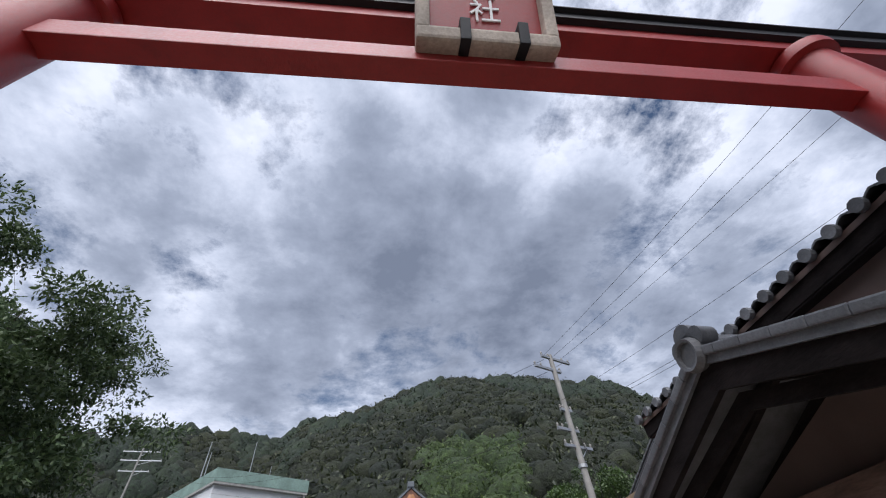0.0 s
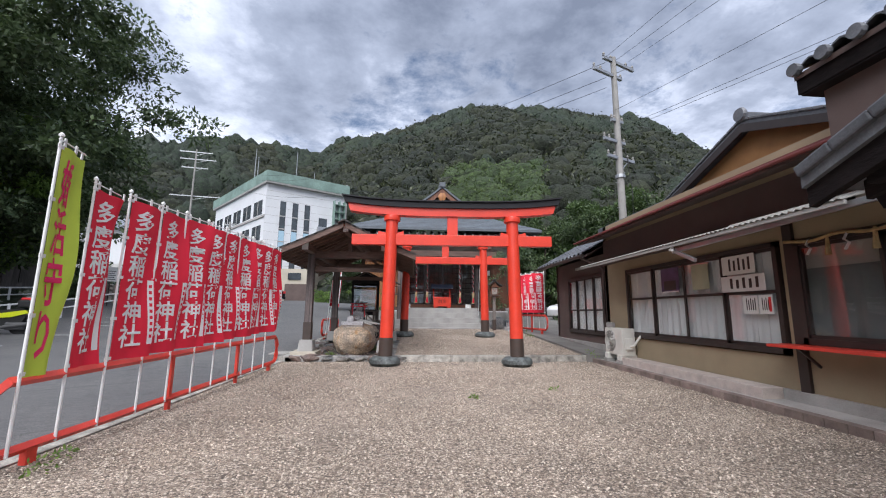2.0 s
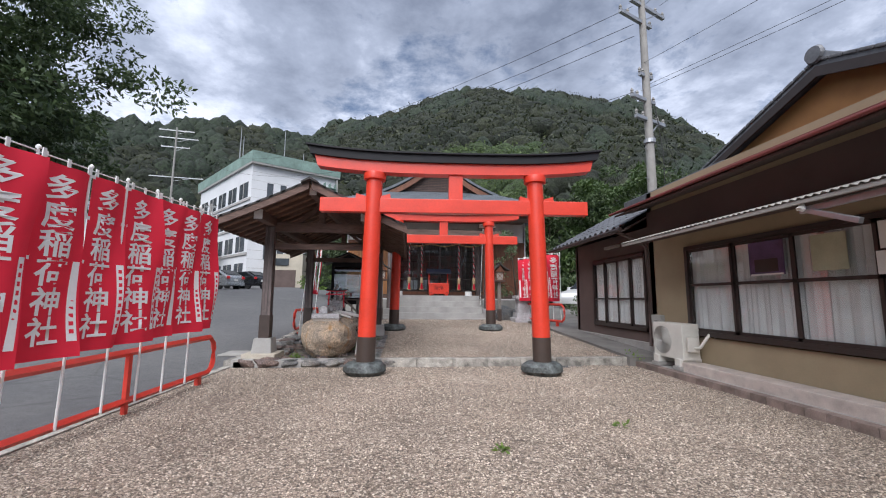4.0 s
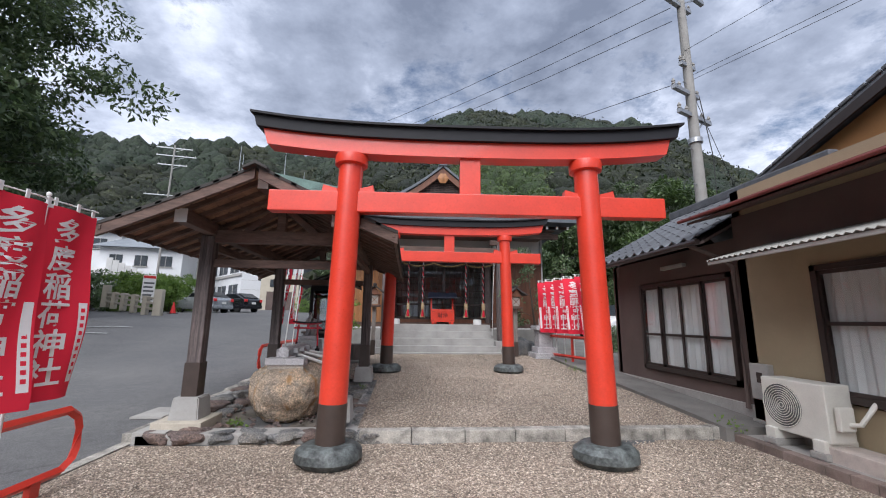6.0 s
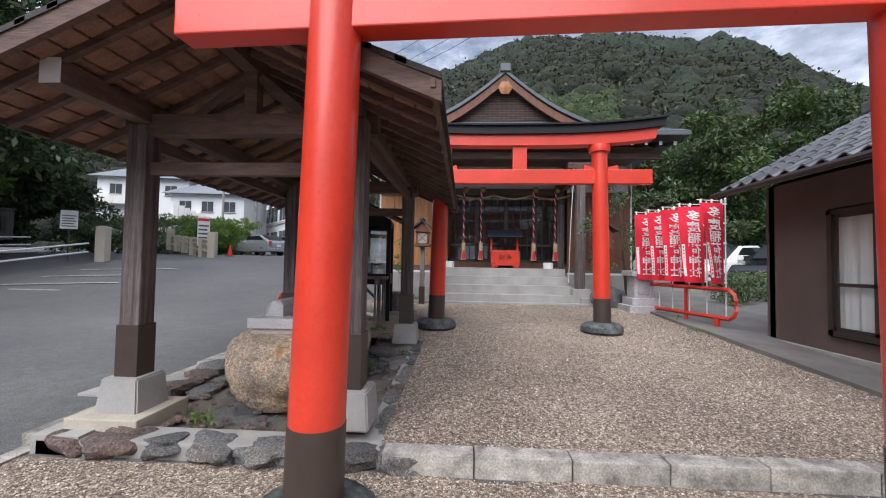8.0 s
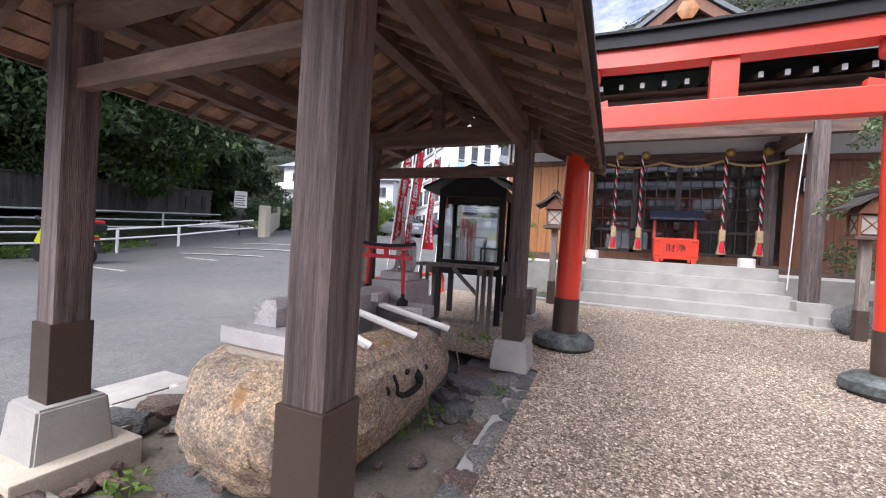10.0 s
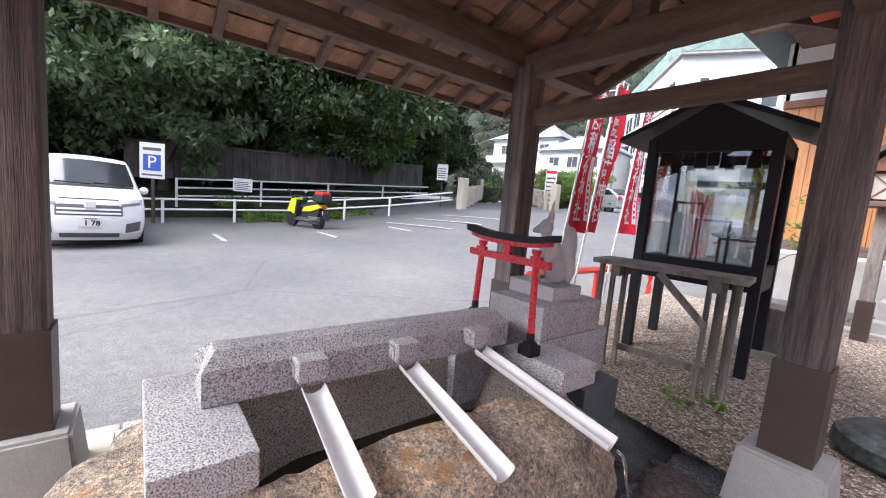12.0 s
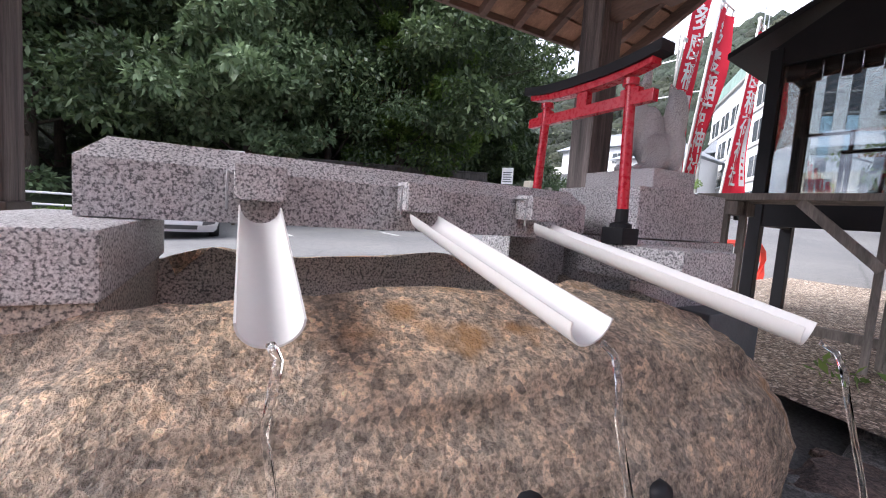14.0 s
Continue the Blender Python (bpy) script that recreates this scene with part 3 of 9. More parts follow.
def pavilion():
    P = thing("water_pavilion", "dark weathered timber pavilion with a shingled gable roof", "pavilion")
    top = 2.36
    for k, (x, y) in POSTS.items():
        z = 0.19 if y < 2 else 0.26
        bm = bmesh.new()
        r = bmesh.ops.create_cone(bm, cap_ends=True, segments=4, radius1=0.235, radius2=0.20, depth=0.26, matrix=Matrix.Translation((x, y, z + 0.115)) @ pose(0, 0, 0, 0, 0, 45))
        bmesh.ops.bevel(bm, geom=list(bm.edges), offset=0.012, segments=2, affect="EDGES")
        part("footing", bm, PALECONC, P, "pale concrete footing")
        part("post_sleeve", bx(bmesh.new(), x - 0.088, x + 0.088, y - 0.088, y + 0.088, z + 0.24, z + 0.63, 0.004), SLEEVE, P, "brown metal sleeve")
        bm = bx(bmesh.new(), x - 0.078, x + 0.078, y - 0.078, y + 0.078, z + 0.62, top, 0.012)
        part("post", bm, TIMBER, P)
    ax, bxx = -3.04, -1.30
    # plates along the ridge direction, with white-painted ends
    for x in (ax + 0.03, bxx - 0.03):
        part("wall_plate", beam(bmesh.new(), (x, 0.30, 2.44), (x, 4.30, 2.44), 0.13, 0.15), TIMBERX, P)
        part("beam_end", bx(bmesh.new(), x - 0.066, x + 0.066, 0.292, 0.299, 2.364, 2.516), WHITE, P, "white painted beam end")
    part("ridge_beam", beam(bmesh.new(), (-2.17, 0.28, 2.83), (-2.17, 4.30, 2.83), 0.11, 0.12), TIMBERX, P)
    part("beam_end", bx(bmesh.new(), -2.226, -2.114, 0.271, 0.279, 2.77, 2.89), WHITE, P, "white painted beam end")
    for y in (1.05, 3.52):
        part("cross_beam", beam(bmesh.new(), (ax - 0.12, y, 2.36), (bxx + 0.12, y, 2.36), 0.11, 0.16), TIMBERX, P)
        part("tie_rail", beam(bmesh.new(), (ax, y, 2.02), (bxx, y, 2.02), 0.06, 0.10), TIMBERX, P)
        part("king_post", bx(bmesh.new(), -2.22, -2.12, y - 0.05, y + 0.05, 2.44, 2.77, 0.005), TIMBERX, P)
        for s in (-1, 1):
            part("strut", beam(bmesh.new(), (-2.17 + s * 0.45, y, 2.42), (-2.17 + s * 0.05, y, 2.74), 0.05, 0.07), TIMBERX, P)
    for x in (ax, bxx):
        part("side_rail", beam(bmesh.new(), (x, 1.05, 2.24), (x, 3.52, 2.24), 0.06, 0.10), TIMBERX, P)
    # roof slopes
    y0, y1 = 0.06, 4.55
    for s in (-1, 1):
        def at(u, y, lift):
            # u: 0 at the ridge, 1 at the eave
            x = -2.17 + s * (0.02 + 1.46 * u)
            z = 2.955 - 0.72 * u + 0.06 * u * u
            return (x, y, z + lift)
        k = 15
        for i in range(k):
            y = 0.32 + (y1 - 0.25 - 0.32) * i / (k - 1)
            part("rafter", beam(bmesh.new(), at(0.03, y, -0.075), at(0.99, y, -0.085), 0.045, 0.06, 0.003), TIMBERX, P)
        k = 10
        for i in range(k):
            u0, u1 = i / k, (i + 1) / k - 0.012
            bm = bmesh.new()
            for lift, order in ((-0.05, 1), (-0.032, -1)):
                vs = [bm.verts.new(at(u, y, lift)) for u, y in ((u0, y0 + 0.03), (u1, y0 + 0.03), (u1, y1), (u0, y1))]
                bm.faces.new(vs[::order])
            part("roof_board", bm, BOARD, P)
        for j in range(8):
            bm = bmesh.new()
            u0, u1 = j / 8 - 0.01, (j + 1) / 8 + 0.03
            vs = []
            for lift in (-0.03, 0.004):
                for u, y in ((u0, y0), (u1, y0), (u1, y1 + 0.02), (u0, y1 + 0.02)):
                    vs.append(bm.verts.new(at(u, y, lift + (0.008 if u == u1 else 0.0))))
            a, b = vs[:4], vs[4:]
            bm.faces.new(a[::-1]), bm.faces.new(b)
            for q in range(4):
                bm.faces.new((a[q], a[(q + 1) % 4], b[(q + 1) % 4], b[q]))
            part("shingle_course", bm, SHINGLE, P)
        for y in (y0 + 0.03, y1 - 0.03):
            bm = bmesh.new()
            prev = None
            for i in range(9):
                u = 1.03 * i / 8
                ring = [bm.verts.new(at(u, y + dy, lift)) for dy, lift in ((-0.02, -0.135), (0.02, -0.135), (0.02, -0.012), (-0.02, -0.012))]
                if prev:
                    for j in range(4):
                        bm.faces.new((prev[j], prev[(j + 1) % 4], ring[(j + 1) % 4], ring[j]))
                else:
                    bm.faces.new(ring)
                prev = ring
            bm.faces.new(prev[::-1])
            part("bargeboard", bm, TIMBERX, P)
        part("eave_board", beam(bmesh.new(), at(1.0, y0, -0.06), at(1.0, y1, -0.06), 0.03, 0.05), TIMBERX, P)
    bm = prism(bmesh.new(), [(-2.30, 2.925), (-2.17, 2.995), (-2.04, 2.925), (-2.04, 2.90), (-2.17, 2.96), (-2.30, 2.90)], "y", -0.0, 4.62)
    part("ridge_cap", bm, SHINGLE, P, "dark ridge cap")
    return P


pavilion()


# ---- shrine hall ----
def steps():
    S = thing("stone_steps", "pale weathered concrete steps up to the shrine hall", "steps", None, "", "structure")
    z0 = court(7.2)
    for i in range(4):
        y = 7.2 + 0.3 * i
        z = z0 + 0.195 * (i + 1)
        part("step", bx(bmesh.new(), -1.0, 1.98, y, y + (0.31 if i < 3 else 1.8), z - 0.20, z, 0.012), PALECONC, S)
    part("sill_slab", bx(bmesh.new(), -1.75, 2.6, 7.02, 7.25, z0 - 0.1, z0 + 0.03, 0.01), PALECONC, S)
    for x in (-1.2, 2.15):
        part("pillar_footing", bx(bmesh.new(), x - 0.2, x + 0.2, 7.25, 7.65, z0 - 0.05, z0 + 0.34, 0.015), PALECONC, S)
        part("footing_step", bx(bmesh.new(), x - 0.05 if x > 0 else x - 0.25, x + 0.25 if x > 0 else x + 0.05, 7.12, 7.3, z0 - 0.05, z0 + 0.15, 0.015), PALECONC, S)


steps()
FLOORZ = court(7.2) + 0.78


def shrine_hall():
    H = thing("shrine_hall", "dark timber shrine hall with cedar panels and a gabled roof", "shrine")
    f = FLOORZ
    # body behind and sides
    part("side_wall", box(-2.95, -2.85, 9.2, 14, 0.3, 4.2), PLASTER, H)
    part("side_wall", box(3.95, 4.05, 9.2, 14, 0.3, 4.2), PLASTER, H)
    part("rear_wall", box(-2.95, 4.05, 14, 14.1, 0.3, 4.2), PLASTER, H)
    part("foundation", box(-2.9, 4.0, 9.0, 9.3, 0.2, f - 0.15, 0.01), CONCRETE, H)
    part("hall_floor", box(-2.9, 4.0, 9.15, 14, f - 0.12, f + 0.05), TIMBERX, H)
    for x0, x1 in ((-2.9, -1.0), (2.3, 4.0)):
        n = max(4, round((x1 - x0) / 0.19))
        for i in range(n):
            a, b = x0 + (x1 - x0) * i / n, x0 + (x1 - x0) * (i + 1) / n
            part("wall_board", box(a + 0.003, b - 0.003, 9.18, 9.22, f - 0.1, f + 2.0), CEDAR if x0 < 0 else BROWNCEDAR, H)
        part("rail", box(x0, x1, 9.14, 9.24, f + 2.0, f + 2.11, 0.005), BROWNCEDAR, H)
        part("plaster_panel", box(x0, x1, 9.2, 9.24, f + 2.11, f + 3.1), PLASTER, H)
        part("base_panel", box(x0, x1, 9.13, 9.2, 0.4, f - 0.1), PLASTER, H, "grey rendered base")
    part("plaster_panel", box(-1.0, 2.3, 9.5, 9.54, f + 2.25, f + 3.1), PLASTER, H)
    part("lintel", box(-1.1, 2.4, 9.42, 9.56, f + 2.08, f + 2.26, 0.006), TIMBERX, H)
    part("threshold", box(-1.05, 2.35, 9.4, 9.56, f, f + 0.16, 0.006), BROWNCEDAR, H)
    # lattice doors with glass
    n = 4
    for i in range(n):
        a = -1.0 + 3.3 * i / n
        b = -1.0 + 3.3 * (i + 1) / n
        y = 9.46 if i in (1, 2) else 9.5
        D = part("sliding_door", box(a, a + 0.05, y, y + 0.035, f + 0.16, f + 2.08), WINFRAME, H, "dark lattice sliding door with glass")
        for x0, x1, z0, z1 in ((b - 0.05, b, 0.16, 2.08), (a, b, 0.16, 0.24), (a, b, 2.0, 2.08), (a, b, 0.62, 0.68)):
            part("rail", box(x0, x1, y, y + 0.035, f + z0, f + z1), WINFRAME, D)
        for k in range(1, 4):
            x = a + (b - a) * k / 4
            part("muntin", box(x - 0.009, x + 0.009, y + 0.005, y + 0.03, f + 0.24, f + 2.0), WINFRAME, D)
        for k in range(1, 6):
            z = 0.68 + (2.0 - 0.68) * k / 6
            part("muntin", box(a, b, y + 0.005, y + 0.03, f + z - 0.009, f + z + 0.009), WINFRAME, D)
        part("glass", box(a + 0.02, b - 0.02, y + 0.014, y + 0.018, f + 0.2, f + 2.04), GLASS, D)
    # porch pillars and beams
    for x in (-1.2, 2.15):
        part("porch_pillar", bx(bmesh.new(), x - 0.1, x + 0.1, 7.36, 7.56, court(7.2) + 0.33, f + 2.35, 0.02), TIMBER, H)
        part("bracket", bx(bmesh.new(), x - 0.3, x + 0.3, 7.38, 7.54, f + 2.35, f + 2.5, 0.03), TIMBERX, H)
        part("corner_pillar", bx(bmesh.new(), x - 0.1, x + 0.1, 9.3, 9.5, f, f + 2.4, 0.01), TIMBER, H)
        part("linking_beam", beam(bmesh.new(), (x, 7.46, f + 2.15), (x, 9.4, f + 2.25), 0.12, 0.18), TIMBERX, H)
    part("porch_beam", beam(bmesh.new(), (-1.7, 7.46, f + 2.15), (2.65, 7.46, f + 2.15), 0.14, 0.22), TIMBERX, H)
    part("eave_beam", beam(bmesh.new(), (-3.0, 7.7, f + 2.72), (4.05, 7.7, f + 2.72), 0.14, 0.16), TIMBERX, H)
    part("porch_ceiling", box(-2.8, 3.9, 7.5, 9.3, f + 2.86, f + 2.89), TIMBERX, H)
    # rafters with white ends under the eave
    for i in range(24):
        x = -3.1 + 7.3 * i / 23
        part("rafter", beam(bmesh.new(), (x, 7.25, f + 2.90), (x, 9.3, f + 3.4), 0.06, 0.08, 0.0), TIMBERX, H)
        part("rafter_end", box(x - 0.032, x + 0.032, 7.235, 7.245, f + 2.86, f + 2.945), WHITE, H, "white painted rafter end")
    # roof: front and rear slope, hipped skirts, gable above
    cx, hw = 0.53, 3.9
    ez, ey, gy, gz = f + 3.02, 7.0, 9.2, f + 4.0
    apex = f + 5.36
    bm = bmesh.new()

    def q(*pts):
        bm.faces.new([bm.verts.new(p) for p in pts])
    for lift in (0.0, 0.1):
        gl, gr = cx - 2.05, cx + 2.05
        q((cx - hw, ey, ez + lift), (cx + hw, ey, ez + lift), (gr, gy, gz + lift), (gl, gy, gz + lift))
        q((cx - hw, 16.4, ez + lift), (cx - hw, ey, ez + lift), (gl, gy, gz + lift), (gl, 14.2, gz + lift))
        q((cx + hw, ey, ez + lift), (cx + hw, 16.4, ez + lift), (gr, 14.2, gz + lift), (gr, gy, gz + lift))
        q((cx + hw, 16.4, ez + lift), (cx - hw, 16.4, ez + lift), (gl, 14.2, gz + lift), (gr, 14.2, gz + lift))
    q((cx - hw, ey, ez), (cx + hw, ey, ez), (cx + hw, ey, ez + 0.1), (cx - hw, ey, ez + 0.1))
    q((cx + hw, ey, ez), (cx + hw, 16.4, ez), (cx + hw, 16.4, ez + 0.1), (cx + hw, ey, ez + 0.1))
    q((cx - hw, ey, ez), (cx - hw, 16.4, ez), (cx - hw, 16.4, ez + 0.1), (cx - hw, ey, ez + 0.1))
    part("skirt_roof", bm, SLATE, H, "blue-grey sheet roof")
    for i in range(9):
        u = (i + 0.5) / 9
        y = ey + (gy - ey) * u
        z = ez + 0.1 + (gz - ez) * u
        w = hw + (2.05 - hw) * u
        part("roof_seam", beam(bmesh.new(), (cx - w, y, z + 0.004), (cx + w, y, z + 0.004), 0.02, 0.02, 0.0), SLATE, H)
    for s in (-1, 1):
        bm = bmesh.new()
        k = 8
        prev = None
        for i in range(k + 1):
            u = i / k
            x = cx + s * 2.35 * u
            z = apex - (apex - gz + 0.12) * u + 0.16 * math.sin(math.pi * u) * -1
            ring = [bm.verts.new((x, 8.85, z)), bm.verts.new((x, 14.4, z)), bm.verts.new((x, 14.4, z + 0.1)), bm.verts.new((x, 8.85, z + 0.1))]
            if prev:
                for j in range(4):
                    bm.faces.new((prev[j], prev[(j + 1) % 4], ring[(j + 1) % 4], ring[j]))
            else:
                bm.faces.new(ring)
            prev = ring
        bm.faces.new(prev[::-1])
        part("gable_roof", bm, SLATE, H, "blue-grey upper roof")
        bm = bmesh.new()
        prev = None
        for i in range(k + 1):
            u = i / k
            x = cx + s * 2.28 * u
            z = apex - (apex - gz + 0.12) * u - 0.16 * math.sin(math.pi * u) - 0.02
            d = 0.24 - 0.02 * u
            ring = [bm.verts.new((x, 8.9, z)), bm.verts.new((x, 8.98, z)), bm.verts.new((x, 8.98, z - d)), bm.verts.new((x, 8.9, z - d))]
            if prev:
                for j in range(4):
                    bm.faces.new((prev[j], prev[(j + 1) % 4], ring[(j + 1) % 4], ring[j]))
            else:
                bm.faces.new(ring)
            prev = ring
        bm.faces.new(prev[::-1])
        part("bargeboard", bm, BROWNCEDAR, H, "curved brown bargeboard")
    bm = prism(bmesh.new(), [(cx - 2.0, gz - 0.05), (cx + 2.0, gz - 0.05), (cx, apex - 0.15)], "y", 9.15, 9.22)
    part("gable_panel", bm, WINFRAME, H, "dark latticed gable")
    for i in range(1, 20):
        z = gz + (apex - gz) * i / 20
        w = 2.0 * (1 - i / 20) - 0.1
        if w > 0.1:
            part("lattice_bar", box(cx - w, cx + w, 9.12, 9.15, z - 0.012, z + 0.012), TIMBERX, H)
    for i in range(-14, 15):
        x = cx + i * 0.13
        top = gz + (apex - gz) * (1 - abs(i * 0.13) / 2.0) - 0.15
        if top > gz + 0.05:
            part("lattice_bar", box(x - 0.012, x + 0.012, 9.125, 9.148, gz, top), TIMBERX, H)
    part("sill_beam", box(cx - 2.1, cx + 2.1, 9.0, 9.2, gz - 0.14, gz), TIMBERX, H)
    bm = lathe(bmesh.new(), [(0.02, 0), (0.19, 0.0), (0.2, 0.03), (0.1, 0.05), (0.02, 0.06)], 6, pose(cx, 8.9, apex - 0.42, 90))
    part("gable_pendant", bm, CEDAR, H, "carved pale wooden gable pendant")
    part("ridge", box(cx - 0.14, cx + 0.14, 8.8, 14.5, apex + 0.02, apex + 0.24, 0.02), SLATE, H)


BROWNCEDAR = material("dark_cedar", (0.16, 0.062, 0.030), 0.6, scale=2, var=0.3, bump=0.2, fine=30, stretch=(6, 6, 0.5))
shrine_hall()


# ---- shop house beside the lower court ----
def wall_x(name, x0, x1, y0, y1, z0, z1, holes, mat, parent):
    """A wall running along y with rectangular openings (y0, y1, z0, z1) through it."""
    ys = sorted({y0, y1, *[v for h in holes for v in h[:2]]})
    for a, b in zip(ys, ys[1:]):
        cuts = sorted((h[2], h[3]) for h in holes if h[0] <= a and h[1] >= b)
        z = z0
        for c, d in cuts + [(z1, z1)]:
            if c > z:
                part(name, box(x0, x1, a, b, z, c), mat, parent)
            z = d


def sash(parent_label, y0, y1, z0, z1, x, cols, mid, name="window", curtain=True, dim=False):
    W = thing(name, parent_label, "window", None, "", "structure")
    t = 0.05
    for a, b, c, d in ((y0, y1, z0, z0 + 0.07), (y0, y1, z1 - 0.06, z1), (y0, y0 + 0.06, z0, z1), (y1 - 0.06, y1, z0, z1)):
        part("window_frame", box(x - 0.03, x + 0.06, a, b, c, d), WINFRAME, W)
    for i in range(cols):
        a = y0 + 0.05 + (y1 - y0 - 0.1) * i / cols
        b = y0 + 0.05 + (y1 - y0 - 0.1) * (i + 1) / cols
        xs = x + (0.0 if i % 2 else 0.02)
        for p, q2, c, d in ((a, a + 0.035, z0 + 0.06, z1 - 0.05), (b - 0.035, b, z0 + 0.06, z1 - 0.05), (a, b, z0 + 0.05, z0 + 0.11), (a, b, z1 - 0.1, z1 - 0.05)):
            part("sash_bar", box(xs - 0.012, xs + 0.012, p, q2, c, d), WINFRAME, W)
        if mid:
            part("sash_bar", box(xs - 0.012, xs + 0.012, a, b, mid - 0.02, mid + 0.02), WINFRAME, W)
        part("pane", box(xs - 0.003, xs + 0.003, a + 0.02, b - 0.02, z0 + 0.08, z1 - 0.07), DARKGLASS if dim else GLASS, W)
    if curtain:
        bm = bmesh.new()
        k = int((y1 - y0) * 40)
        prev = None
        for i in range(k + 1):
            y = y0 + 0.05 + (y1 - y0 - 0.1) * i / k
            dx = 0.055 + 0.016 * math.sin(y * 33 + 1.5 * math.sin(y * 7)) + 0.01 * math.sin(y * 71)
            ring = [bm.verts.new((x + dx, y, z0 + 0.04)), bm.verts.new((x + dx * 0.95 + 0.005, y + 0.01 * math.sin(y * 20), z1 - 0.05))]
            if prev:
                bm.faces.new((prev[0], ring[0], ring[1], prev[1]))
            prev = ring
        part("curtain", bm, CURTAIN, W, "gathered white lace curtain", True)
    return W


def tile_roof(parent, x_eave, z_eave, x_top, z_top, y0, y1, pitch=0.27, courses=5):
    """Wavy pantiles laid in courses; the eave runs along y."""
    cols = round((y1 - y0) / pitch)
    run = math.hypot(x_top - x_eave, z_top - z_eave)
    prof = [(0.0, 0.028), (0.16, 0.045), (0.32, 0.03), (0.5, 0.0), (0.75, -0.012), (1.0, 0.02)]
    ang = math.atan2(z_top - z_eave, abs(x_top - x_eave))
    side = 1 if x_top > x_eave else -1
    L = run / courses * 1.12
    bm = bmesh.new()
    rows = []
    for v, dz in ((0.0, 0.018), (L, 0.0)):
        for th in (0.0, -0.016):
            rows.append([bm.verts.new((v * math.cos(ang) * side, p * pitch * 1.02, v * math.sin(ang) + h + dz + th)) for p, h in prof])
    for a, b in ((0, 2), (1, 3), (0, 1)):
        for i in range(len(prof) - 1):
            bm.faces.new((rows[a][i], rows[a][i + 1], rows[b][i + 1], rows[b][i]))
    first = part("roof_tile", bm, TILEMAT, parent)
    first.location = (x_eave, y0, z_eave)
    for r in range(courses):
        for c in range(cols):
            if r == c == 0:
                continue
            ob = new("roof_tile", first.data)
            ob.parent = parent
            d = run / courses * r
            ob.location = (x_eave + side * d * math.cos(ang), y0 + c * pitch, z_eave + d * math.sin(ang))
    return first


